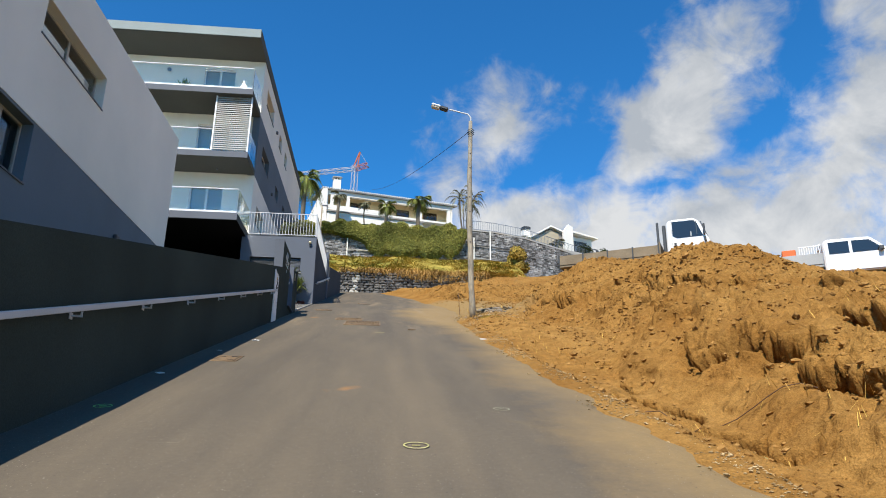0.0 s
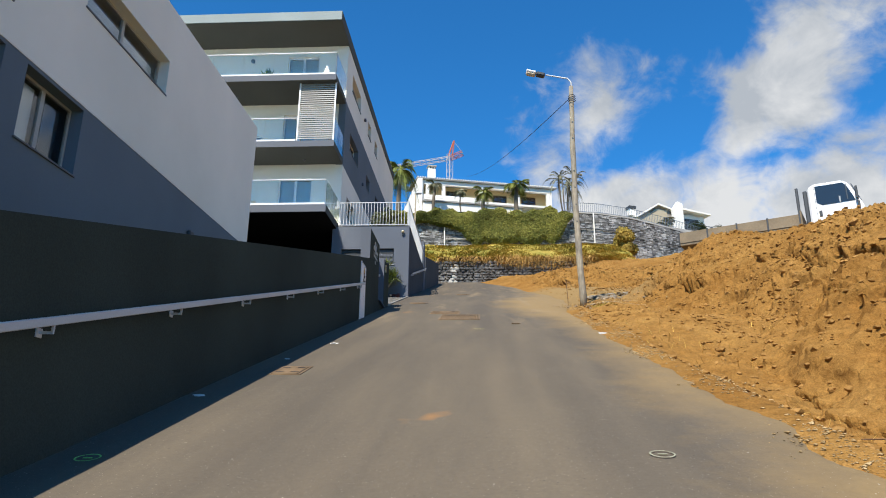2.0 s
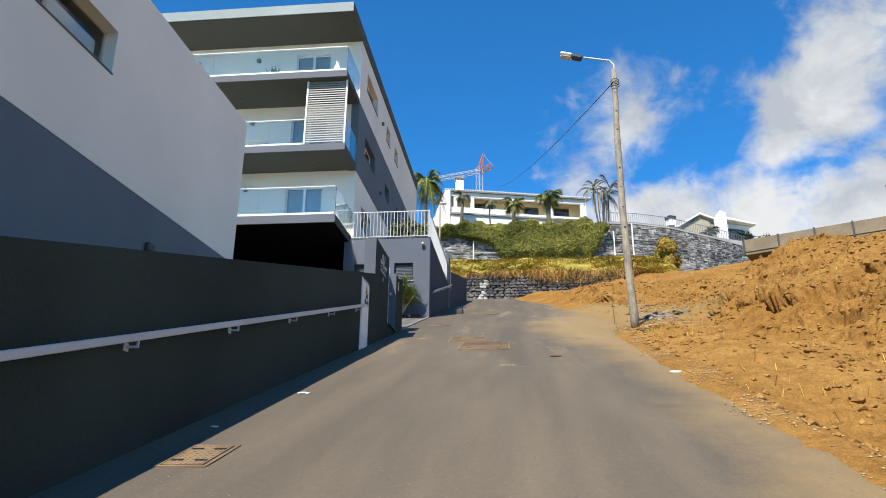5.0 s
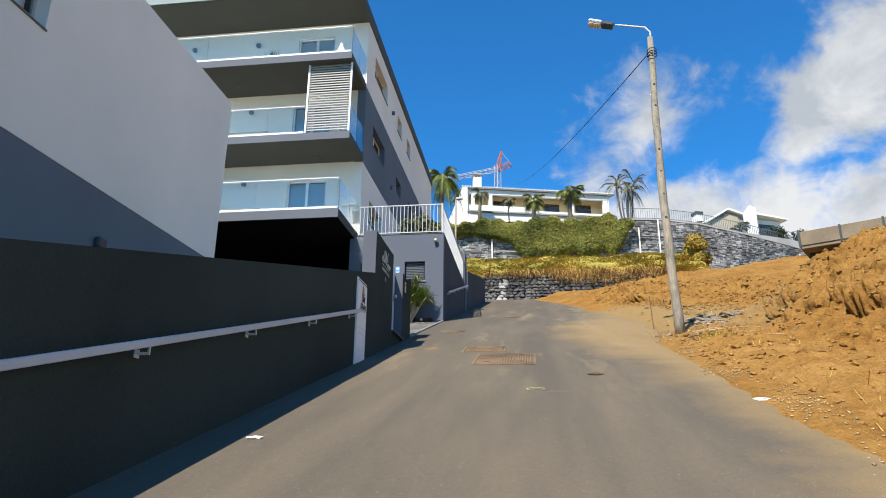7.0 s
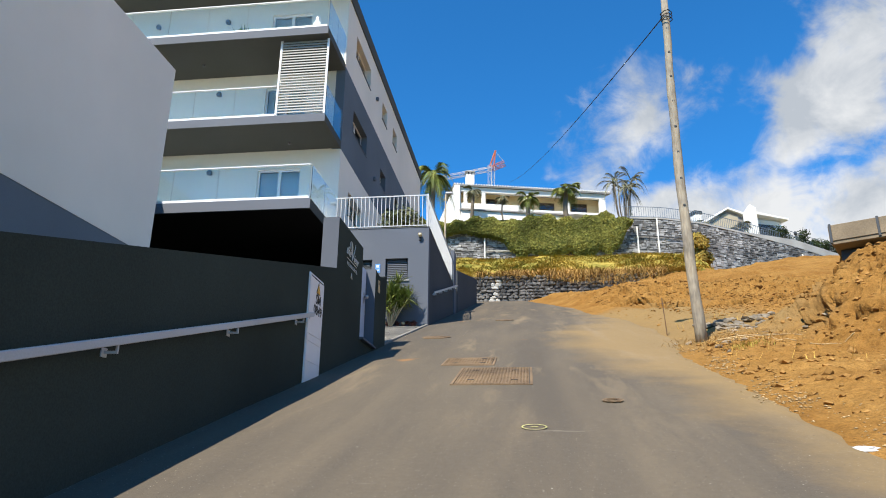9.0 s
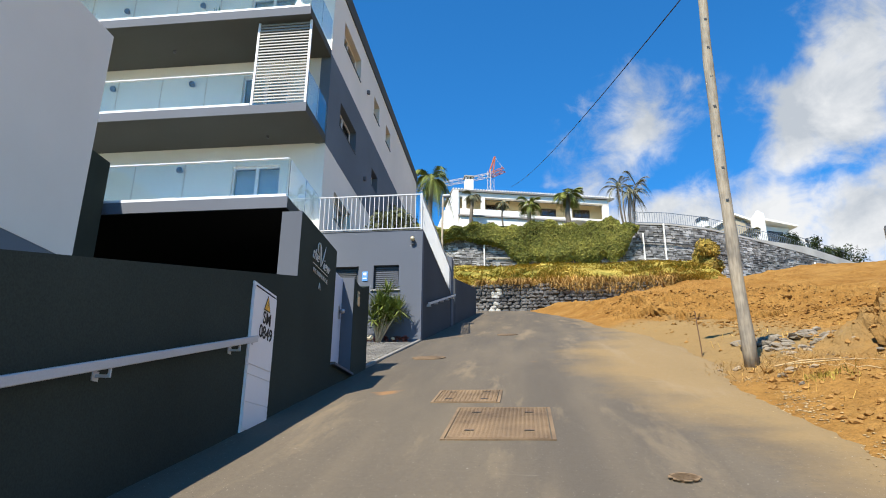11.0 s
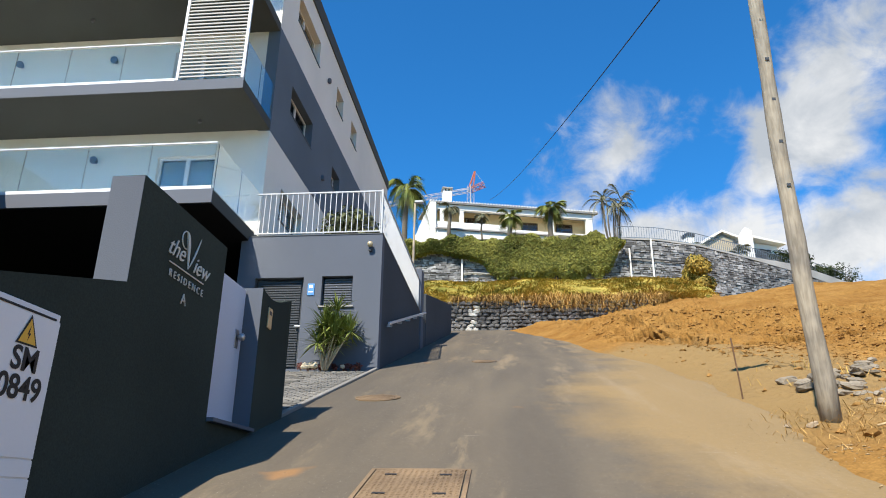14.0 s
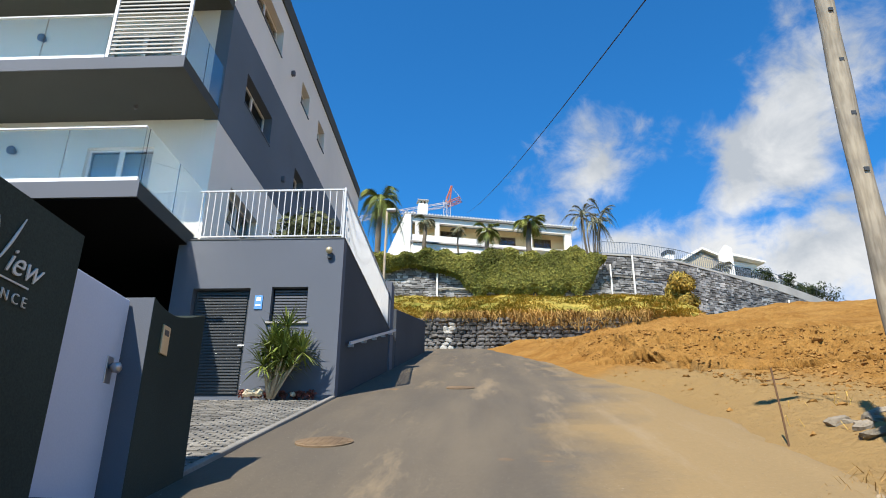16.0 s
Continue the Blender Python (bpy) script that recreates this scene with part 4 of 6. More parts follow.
wl = thing("wall_lamp", (-3.56, 32.78, 12.0), "small yellow bulkhead lamp on the grey wall", "lamp")
bm = bmesh.new()
bmesh.ops.create_uvsphere(bm, u_segments=12, v_segments=8, radius=0.075, matrix=Matrix.Translation((-3.56, 32.70, 12.07)))
part("shade", bm, M_BRASS, wl, smooth=True)
part("bracket", B(-3.60, -3.52, 32.72, 32.80, 11.90, 12.0, 0.01), M_DARKMET, wl)
bs = thing("house_sign", (-4.98, 32.79, 10.8), "small blue enamel sign beside the louvred door", "sign")
part("panel", B(-5.08, -4.91, 32.78, 32.797, 10.80, 11.10, 0.003), M_BLUESIGN, bs)
part("mark", B(-5.04, -4.95, 32.774, 32.779, 10.98, 11.06), M_PANELW, bs)
part("mark", B(-5.05, -4.94, 32.774, 32.779, 10.87, 10.90), M_PANELW, bs)

# small outdoor spotlights under the balconies and on the side wall
for p in ((-8.46, 32.75, 15.83), (-12.0, 32.45, 19.15)):
    sp = thing("ceiling_spotlight", p, "small grey spotlight under a balcony slab", "spotlight", "spotlights under the balconies")
    bm = bmesh.new()
    tube(bm, [(p[0], p[1], p[2] + 0.03), (p[0], p[1], p[2] - 0.03), (p[0], p[1] - 0.03, p[2] - 0.10)], [0.05, 0.05, 0.035], 10)
    part("housing", bm, M_FASCIA, sp)
for x in (-11.68, -14.66):
    for z in (15.0, 18.33, 21.65):
        sp = thing("wall_lamp", (x, AY, z), "round grey lamp on the pale balcony wall", "lamp", "round lamps on the balcony walls")
        bm = bmesh.new()
        tube(bm, [(x, AY, z), (x, AY - 0.05, z), (x, AY - 0.09, z)], [0.06, 0.06, 0.045], 14)
        part("base", bm, M_FASCIA, sp)
        bm = bmesh.new()
        tube(bm, [(x, AY - 0.085, z), (x, AY - 0.14, z), (x, AY - 0.18, z - 0.01)], [0.10, 0.11, 0.08], 16)
        part("shade", bm, M_FASCIA, sp, smooth=True)
for y, z in ((38.6, 20.9), (38.7, 16.9), (43.2, 16.6)):
    sp = thing("wall_spotlight", (AX, y, z), "small pale spotlight on the building's side wall", "spotlight", "spotlights on the side wall")
    part("housing", B(AX + 0.005, AX + 0.13, y - 0.07, y + 0.07, z - 0.09, z + 0.09, 0.02), M_FASCIA, sp)

# ---------- covers and marks on the lane ----------
M_IRON = surface("dusty_iron", (0.145, 0.098, 0.058), 0.9, 0.25, 5.0, 50, 0.3, tone2=(0.20, 0.135, 0.075))
M_MARKG = surface("faded_green_paint", (0.22, 0.55, 0.12), 0.8, 0.3, 20, 60, 0.1)
M_MARKY = surface("faded_yellow_paint", (0.40, 0.38, 0.15), 0.8, 0.3, 20, 60, 0.1)
M_MARKW = surface("faded_white_paint", (0.27, 0.27, 0.19), 0.8, 0.3, 20, 60, 0.1)
TILTED = Matrix.Rotation(math.atan(0.273), 4, "X")


def cover(x, y, w, l, nx, ny, label):
    """A ribbed iron cover laid flush in the sloping lane."""
    c = thing("manhole_cover", (x, y, R(y)), label, "manhole cover")
    m = Matrix.Translation((x, y, R(y) + 0.008)) @ TILTED
    bm = box(bmesh.new(), -w / 2, w / 2, -l / 2, l / 2, -0.03, 0.006, m)
    part("plate", bm, M_IRON, c)
    rim = bmesh.new()
    for a in ((-w / 2 - 0.05, w / 2 + 0.05, -l / 2 - 0.05, -l / 2 - 0.015), (-w / 2 - 0.05, w / 2 + 0.05, l / 2 + 0.015, l / 2 + 0.05), (-w / 2 - 0.05, -w / 2 - 0.015, -l / 2 - 0.015, l / 2 + 0.015), (w / 2 + 0.015, w / 2 + 0.05, -l / 2 - 0.015, l / 2 + 0.015)):
        box(rim, *a, -0.03, 0.003, m)
    part("rim", rim, M_IRON, c)
    studs = bmesh.new()
    for i in range(nx):
        for j in range(ny):
            u, v = -w / 2 + (i + 0.5) * w / nx, -l / 2 + (j + 0.5) * l / ny
            d = 0.32
            q = m @ Matrix.Translation((u, v, 0)) @ Matrix.Rotation(radians(45 if (i + j) % 2 else -45), 4, "Z")
            box(studs, -w / nx * d, w / nx * d, -0.006, 0.006, 0.006, 0.009, q)
    tagged(part("studs", studs, M_IRON, c), kind="stuff")
    for i, j in ((-0.3, -0.3), (0.3, -0.3), (-0.3, 0.3), (0.3, 0.3)):
        part("key_hole", box(bmesh.new(), i * w - 0.05, i * w + 0.05, j * l - 0.018, j * l + 0.018, 0.007, 0.0125, m), M_BLACKP, c)
    return c


cover(-0.52, 21.05, 1.0, 1.68, 22, 34, "large dusty ribbed iron manhole cover in the asphalt")
cover(-1.02, 22.78, 0.78, 0.98, 16, 20, "smaller dusty ribbed iron manhole cover in the asphalt")


def round_cover(x, y, r):
    c = thing("manhole_cover", (x, y, R(y)), "round dusty iron manhole cover in the asphalt", "manhole cover")
    m = Matrix.Translation((x, y, R(y) + 0.006)) @ TILTED
    bm = bmesh.new()
    bmesh.ops.create_cone(bm, cap_ends=True, segments=28, radius1=r, radius2=r, depth=0.02, matrix=m)
    part("plate", bm, M_IRON, c)
    bm = bmesh.new()
    for k in range(9):
        for j in range(9):
            u, v = (k - 4) * r * 0.22, (j - 4) * r * 0.22
            if math.hypot(u, v) < r * 0.9:
                box(bm, u - 0.03, u + 0.03, v - 0.03, v + 0.03, 0.01, 0.015, m)
    tagged(part("studs", bm, M_IRON, c), kind="stuff")


round_cover(-2.30, 27.9, 0.36)
round_cover(-0.83, 34.8, 0.33)
round_cover(0.90, 18.95, 0.10)


def ring(x, y, r, material, label, fill=None):
    c = thing("survey_mark", (x, y, R(y)), label, "paint mark")
    m = Matrix.Translation((x, y, R(y) + 0.010)) @ TILTED
    bm = bmesh.new()
    a = [bm.verts.new(m @ Vector((r * math.cos(t), r * math.sin(t), 0.004))) for t in [2 * math.pi * k / 28 for k in range(28)]]
    b = [bm.verts.new(m @ Vector((r * 0.86 * math.cos(t + 0.1), r * 0.86 * math.sin(t + 0.1), 0.004))) for t in [2 * math.pi * k / 28 for k in range(28)]]
    for k in range(28):
        bm.faces.new((a[k], a[(k + 1) % 28], b[(k + 1) % 28], b[k]))
    part("ring", bm, material, c)
    part("figure", box(bmesh.new(), -0.035, 0.035, -0.008, 0.008, 0.0, 0.004, m), material, c)
    return c


ring(0.36, 6.22, 0.115, M_MARKY, "faded yellow survey ring painted on asphalt")
ring(1.42, 7.9, 0.095, M_MARKW, "faded white survey ring painted on asphalt")
ring(-2.86, 7.68, 0.095, M_MARKG, "faded green survey ring painted on shaded asphalt")
ring(0.02, 17.6, 0.12, M_MARKY, "faded yellow survey ring painted on asphalt")

# small things on the upper balcony and on the first block
pot = thing("potted_plant", (-10.4, 32.2, 19.45), "leafy plant in a pale pot on the balcony", "plant")
bm = bmesh.new()
tube(bm, [(-10.4, 32.2, 19.45), (-10.4, 32.2, 19.78)], [0.13, 0.18], 12)
part("pot", bm, M_PANELW, pot, smooth=True)
rn0 = random.Random(77)
verts, faces = [], []
for k in range(70):
    a, e = rn0.uniform(0, 6.28), rn0.uniform(0.1, 1.5)
    d = Vector((math.cos(a) * math.cos(e), math.sin(a) * math.cos(e), math.sin(e)))
    sd = d.orthogonal().normalized() * 0.035
    b0 = Vector((-10.4, 32.2, 19.78))
    l = rn0.uniform(0.4, 0.8)
    o = len(verts)
    verts += [tuple(b0), tuple(b0 + d * l * 0.6 + sd), tuple(b0 + d * l), tuple(b0 + d * l * 0.6 - sd)]
    faces.append((o, o + 1, o + 2, o + 3))
me = bpy.data.meshes.new("leaves")
me.from_pydata(verts, [], faces)
me.materials.append(surface("pot_plant_leaf", (0.07, 0.12, 0.03), 0.6, 0.2, 4.0, 30, 0.05, island=0.3))
ob = new("leaves", me)
ob.parent = pot
ob.matrix_parent_inverse = INVERSE[pot.name]
vase = bmesh.new()
tube(vase, [(-7.3, 31.5, 19.45 + z) for z in (0.0, 0.1, 0.3, 0.45, 0.6, 0.68, 0.72)], [0.10, 0.15, 0.19, 0.13, 0.07, 0.10, 0.08], 14)
tagged(part("vase", vase, M_PANELW, smooth=True), "white ceramic vase at the balcony corner", "vase")
wsp = thing("wall_lamp", (-7.43, 18.9, 7.5), "small dark bulkhead lamp on the slate wall", "lamp")
part("housing", B(-7.448, -7.33, 18.78, 19.02, 7.42, 7.62, 0.03), M_DARKMET, wsp)

cover(-2.53, 11.82, 0.34, 0.62, 6, 10, "small rusty iron cover at the shaded edge")

# ---------- stone walls at the head of the lane ----------
rnd = random.Random(7)
M_BASALT = surface("basalt_stone", (0.065, 0.066, 0.07), 0.9, 0.3, 5.0, 30, 0.6, tone2=(0.13, 0.125, 0.12), island=0.45)
M_BASALT2 = surface("grey_field_stone", (0.125, 0.125, 0.128), 0.9, 0.3, 3.0, 20, 0.6, tone2=(0.24, 0.238, 0.235), island=0.6)
M_LIMED = surface("whitewashed_stone", (0.45, 0.44, 0.41), 0.9, 0.2, 8.0, 30, 0.4)
M_MORTAR = surface("dark_mortar", (0.045, 0.042, 0.04), 0.95, 0.25, 3.0, 30, 0.4)
M_STRAW = surface("dry_straw_grass", (0.43, 0.235, 0.06), 0.9, 0.25, 1.6, 14, 0.2, tone2=(0.50, 0.34, 0.09), spec=0.1, island=0.35)
M_ROOT = surface("brown_dry_runners", (0.29, 0.175, 0.065), 0.95, 0.3, 2.0, 14, 0.2, tone2=(0.45, 0.285, 0.095), spec=0.05, island=0.45)
M_CLUMP = surface("yellowed_clump_grass", (0.25, 0.21, 0.04), 0.9, 0.3, 3.0, 20, 0.2, tone2=(0.38, 0.25, 0.06), spec=0.1, island=0.4)
M_GRASS = surface("yellow_green_grass", (0.215, 0.215, 0.040), 0.9, 0.3, 2.2, 14, 0.2, tone2=(0.34, 0.25, 0.055), spec=0.1, island=0.35)
M_IVY = surface("ivy_leaves", (0.115, 0.130, 0.022), 0.7, 0.3, 1.5, 20, 0.2, tone2=(0.20, 0.19, 0.042), spec=0.25, island=0.45)
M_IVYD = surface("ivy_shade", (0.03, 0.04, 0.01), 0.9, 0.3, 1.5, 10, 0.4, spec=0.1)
M_SHRUB = surface("dark_shrub", (0.035, 0.05, 0.018), 0.8, 0.3, 2.0, 20, 0.2, spec=0.15, island=0.4)
M_TERSHRUB = surface("grey_green_shrub", (0.065, 0.08, 0.035), 0.7, 0.3, 2.0, 20, 0.2, tone2=(0.12, 0.125, 0.06), spec=0.2, island=0.4)
M_PALM = surface("palm_leaf", (0.13, 0.18, 0.032), 0.6, 0.25, 3.0, 30, 0.1, tone2=(0.18, 0.19, 0.04), spec=0.3, island=0.3)
M_PALMDRY = surface("grey_palm_leaf", (0.17, 0.18, 0.10), 0.7, 0.25, 3.0, 30, 0.1, tone2=(0.24, 0.22, 0.14), spec=0.25, island=0.3)
M_TRUNK = surface("palm_trunk", (0.14, 0.115, 0.085), 0.9, 0.25, 6.0, 30, 0.4)
M_VILLA = surface("white_villa_paint", (0.76, 0.735, 0.685), 0.85, 0.04, 1.0, 30, 0.05)
M_CREAM = surface("cream_veranda_paint", (0.74, 0.56, 0.30), 0.85, 0.05, 1.0, 30, 0.05)
M_BEIGE = surface("beige_render", (0.42, 0.36, 0.26), 0.85, 0.08, 1.0, 30, 0.05)
M_TILE = surface("grey_roof_tile", (0.33, 0.31, 0.29), 0.85, 0.15, 3.0, 20, 0.3, island=0.15)
M_BROWN = surface("brown_timber", (0.12, 0.06, 0.025), 0.6, 0.2, 4.0, 30, 0.1)
M_FENCE = surface("grey_blue_fence", (0.13, 0.17, 0.22), 0.5, 0.1, 3.0, 30, 0.05)


def stone_shape(rn):
    """A rough-edged block of unit size, to be scaled."""
    bm = bmesh.new()
    bmesh.ops.create_cube(bm, size=1.0)
    bmesh.ops.bevel(bm, geom=list(bm.edges), offset=0.24, segments=1, affect="EDGES")
    for v in bm.verts:
        v.co += Vector([rn.uniform(-0.11, 0.11) for _ in range(3)])
    me = bpy.data.meshes.new("stone")
    bm.to_mesh(me)
    bm.free()
    return me


lw = part("stone_wall", B(-12, 8.4, 58.22, 59.2, 14.5, 17.5), M_MORTAR)
tagged(lw, "dry-laid basalt retaining wall under grass", "wall", kind="structure")
shapes = []
for k in range(8):
    me = stone_shape(rnd)
    me.materials.append(M_BASALT)
    shapes.append(me)
limed = stone_shape(rnd)
limed.materials.append(M_LIMED)
z = 15.75
while z < 17.6:
    h = rnd.uniform(0.2, 0.3)
    x = -6.5 + rnd.uniform(0, 0.3)
    while x < 8.5:
        w = rnd.uniform(0.24, 0.55)
        white = -2.5 < x + w / 2 < -1.9 and rnd.random() < 0.6
        ob = new("stone", limed if white else rnd.choice(shapes))
        ob.parent = lw
        ob.location = (x + w / 2, 58.16 + rnd.uniform(-0.05, 0.04), z + h / 2)
        ob.scale = (w * 1.04, 0.4, h * 1.05)
        ob.rotation_euler = (rnd.uniform(-0.15, 0.15), rnd.uniform(-0.3, 0.3), rnd.uniform(-0.15, 0.15))
        x += w
    z += h * 0.97

# tall retaining wall that bends away to the east
WALL = [(-16.0, 71.6), (9.5, 71.8), (12.5, 72.3), (16.0, 73.4), (20.6, 75.7), (26.0, 78.4), (31.0, 81.2), (37.0, 84.6)]
WTOP = [26.65, 26.75, 26.75, 26.60, 26.25, 25.65, 24.95, 24.1]


def along(s):
    """The place, height and direction at s metres along the tall wall."""
    for (a, b, za, zb) in zip(WALL, WALL[1:], WTOP, WTOP[1:]):
        d = math.dist(a, b)
        if s <= d or b == WALL[-1]:
            t = s / d
            return Vector((a[0] + (b[0] - a[0]) * t, a[1] + (b[1] - a[1]) * t, za + (zb - za) * t)), math.atan2(b[1] - a[1], b[0] - a[0])
        s -= d


LENGTH = sum(math.dist(a, b) for a, b in zip(WALL, WALL[1:]))
bm = bmesh.new()
rows_ = []
for (x, y), zt in zip(WALL, WTOP):
    rows_.append([bm.verts.new((x, y, 18)), bm.verts.new((x, y, zt)), bm.verts.new((x - 0.15, y + 0.55, zt)), bm.verts.new((x - 0.15, y + 0.55, 18))])
for a, b in zip(rows_, rows_[1:]):
    for k in range(4):
        bm.faces.new((a[k], b[k], b[(k + 1) % 4], a[(k + 1) % 4]))
bw = part("retaining_wall", bm, M_MORTAR)
tagged(bw, "tall grey field-stone retaining wall", "wall", kind="structure")
verts, faces = [], []
z = 20.4
while z < 26.8:
    h = rnd.uniform(0.13, 0.24)
    s = rnd.uniform(0, 0.4)
    while s < LENGTH:
        w = rnd.uniform(0.16, 0.58)
        p, ang = along(s + w / 2)
        if z + h * 0.6 < p.z:
            c, sn = math.cos(ang), math.sin(ang)
            o = len(verts)
            proud = rnd.uniform(0.02, 0.10)
            g = 0.018
            for du, dv, dn in ((0, 0, 0.2), (1, 0, 0.2), (1, 1, 0.2), (0, 1, 0.2), (0, 0, -1), (1, 0, -1), (1, 1, -1), (0, 1, -1)):
                u = (du - 0.5) * (w - 2 * g) + rnd.uniform(-0.04, 0.04)
                v = z + g + dv * (h - 2 * g) + rnd.uniform(-0.045, 0.045)
                n = proud if dn < 0 else -0.1
                verts.append((p.x + u * c + n * sn, p.y + u * sn - n * c, v))
            faces += [(o, o + 1, o + 2, o + 3), (o + 4, o + 7, o + 6, o + 5), (o, o + 4, o + 5, o + 1), (o + 1, o + 5, o + 6, o + 2), (o + 2, o + 6, o + 7, o + 3), (o + 3, o + 7, o + 4, o)]
        s += w
    z += h
me = bpy.data.meshes.new("stones")
me.from_pydata(verts, [], faces)
me.materials.append(M_BASALT2)
ob = new("stones", me)
ob.parent = bw
tagged(ob, kind="stuff")
# concrete coping, growing into a parapet to the east
bm = bmesh.new()
rows_ = []
for k, ((x, y), zt) in enumerate(zip(WALL, WTOP)):
    up = 0.16 if k < 5 else 0.75
    dn = 0.0
    rows_.append([bm.verts.new((x + 0.02, y - 0.08, zt - dn)), bm.verts.new((x + 0.02, y - 0.08, zt + up)), bm.verts.new((x - 0.2, y + 0.6, zt + up)), bm.verts.new((x - 0.2, y + 0.6, zt - dn))])
for a, b in zip(rows_[1:], rows_[2:]):
    for k in range(4):
        bm.faces.new((a[k], b[k], b[(k + 1) % 4], a[(k + 1) % 4]))
part("coping", bm, M_CONC, bw, "pale concrete coping")

# fence on the tall wall
fen = thing("garden_fence", (14, 73, 26.8), "thin grey-blue steel fence on the retaining wall", "fence")
barm = None
s = 25.0
while s < 47.5:
    p, ang = along(s)
    if barm is None:
        first = part("bar", B(-0.014, 0.014, -0.014, 0.014, 0, 1.15), M_FENCE, fen)
        barm = first.data
        first.location = p + Vector((-0.05, 0.2, 0.16))
    else:
        ob = new("bar", barm)
        ob.parent = fen
        ob.matrix_parent_inverse = INVERSE[fen.name]
        ob.location = p + Vector((-0.05, 0.2, 0.16))
    s += 0.22
for dz in (1.28, 0.30):
    bm = bmesh.new()
    tube(bm, [along(25.0 + k * 22.5 / 24)[0] + Vector((-0.05, 0.2, dz)) for k in range(25)], 0.028, 6)
    part("rail", bm, M_FENCE, fen)

# pale posts and pipes on the face of the wall
for s, h0, h1 in ((12.2, 23.0, 26.0), (26.1, 23.5, 25.9), (28.0, 23.3, 26.8), (44.2, 22.8, 24.9)):
    p, ang = along(s)
    po = thing("wall_post", (p.x, p.y - 0.25, h0), "pale painted steel post before the stone wall", "post", "posts before the stone wall")
    part("shaft", B(p.x - 0.06, p.x + 0.06, p.y - 0.3, p.y - 0.18, h0 - 0.8, h1, 0.01), M_VILLA, po)
pipe = thing("wall_pipe", (0, 71.5, 23.6), "grey pipe run along the stone wall", "pipe")
for s0, s1, z in ((12.2, 15.5, 23.9), (25.5, 30.5, 25.0), (25.5, 29.5, 23.5)):
    bm = bmesh.new()
    tube(bm, [along(s0 + (s1 - s0) * k / 6)[0] * Vector((1, 1, 0)) + Vector((0, -0.22, z + 0.05 * math.sin(k))) for k in range(7)], 0.05, 6)
    part("run", bm, M_DARKMET if z == 25.0 else M_CONC, pipe)

# ---------- grass bank, ivy, shrubs ----------


def tufts(name, count, place, length, width, material, lean=0.5, seed=1, droop=0.0):
    """Many thin bent blades as one mesh."""
    rn = random.Random(seed)
    verts, faces = [], []
    for _ in range(count):
        p = place(rn)
        if p is None:
            continue
        a = rn.uniform(0, 2 * math.pi)
        d = Vector((math.cos(a), math.sin(a), 0))
        sd = Vector((-d.y, d.x, 0)) * width * rn.uniform(0.6, 1.3)
        l = length * rn.uniform(0.5, 1.25)
        p = Vector(p)
        k = lean * rn.uniform(0.2, 1.2)
        mid = p + Vector((0, 0, l * 0.6)) + d * l * k * 0.4
        tip = p + Vector((0, 0, l * (0.95 - droop * rn.uniform(0.3, 1.6)))) + d * l * k
        o = len(verts)
        verts += [p - sd, p + sd, mid + sd * 0.7, mid - sd * 0.7, tip]
        faces += [(o, o + 1, o + 2, o + 3), (o + 3, o + 2, o + 4)]
    me = bpy.data.meshes.new(name)
    me.from_pydata([tuple(v) for v in verts], [], faces)
    me.materials.append(material)
    return tagged(new(name, me), kind="stuff")


def bank_top(x, y):
    t = (y - 58.3) / 13.0
    return 17.55 + 0.35 * math.sin(x * 0.8) * (1 - t) + 5.3 * (1 - (1 - t) ** 1.35)


bx, by = np.meshgrid(np.linspace(-13, 13.5, 90), np.linspace(58.25, 71.7, 40))
bt = (by - 58.3) / 13.0
bz = 17.55 + 0.3 * np.sin(bx * 0.8) * (1 - bt) + 5.3 * (1 - np.maximum(1 - bt, 0) ** 1.35) + 0.25 * fractal(bx, by, 0.8, 3, 5)
tagged(grid_mesh("grass_bank", bx, by, bz, M_GRASS), "bank of rough yellowing grass above the low wall", "bank", kind="structure")


def on_bank(rn):
    x, y = rn.uniform(-11, 13.4), 58.2 + 12 * rn.random() ** 1.4
    return (x, y, bank_top(x, y) - 0.15)


tagged(tufts("grass", 34000, on_bank, 0.34, 0.032, M_GRASS, 1.6, 3, 0.5), "yellow-green grass on the bank", "grass")


def on_dry(rn):
    """Dry along the lip and towards the east, green behind."""
    x, y = rn.uniform(-11, 13.4), 58.2 + 12 * rn.random() ** 1.6
    if rn.random() > 0.15 + 0.85 * min(1, max(0, (x + 2) / 9 + 0.7 - (y - 58.2) / 2.2)):
        return None
    return (x, y, bank_top(x, y) - 0.13)


tagged(tufts("dry_grass", 36000, on_dry, 0.34, 0.032, M_STRAW, 1.6, 4, 0.5), "dry straw grass on the bank", "grass")


def hanging(rn):
    x = rn.uniform(-3.5, 9.5)
    if rn.random() < 0.45 + 0.4 * math.sin(x * 1.9) and x < 1.5:
        return None
    return (x, 57.95 + rn.uniform(0, 0.3), 17.8 - rn.random() ** 1.6 * (0.25 + 0.11 * max(0, x + 1)))


tagged(tufts("hanging_grass", 5600, hanging, 0.5, 0.022, M_ROOT, 1.9, 5, 1.3), "dry grass hanging over the low stone wall", "grass")


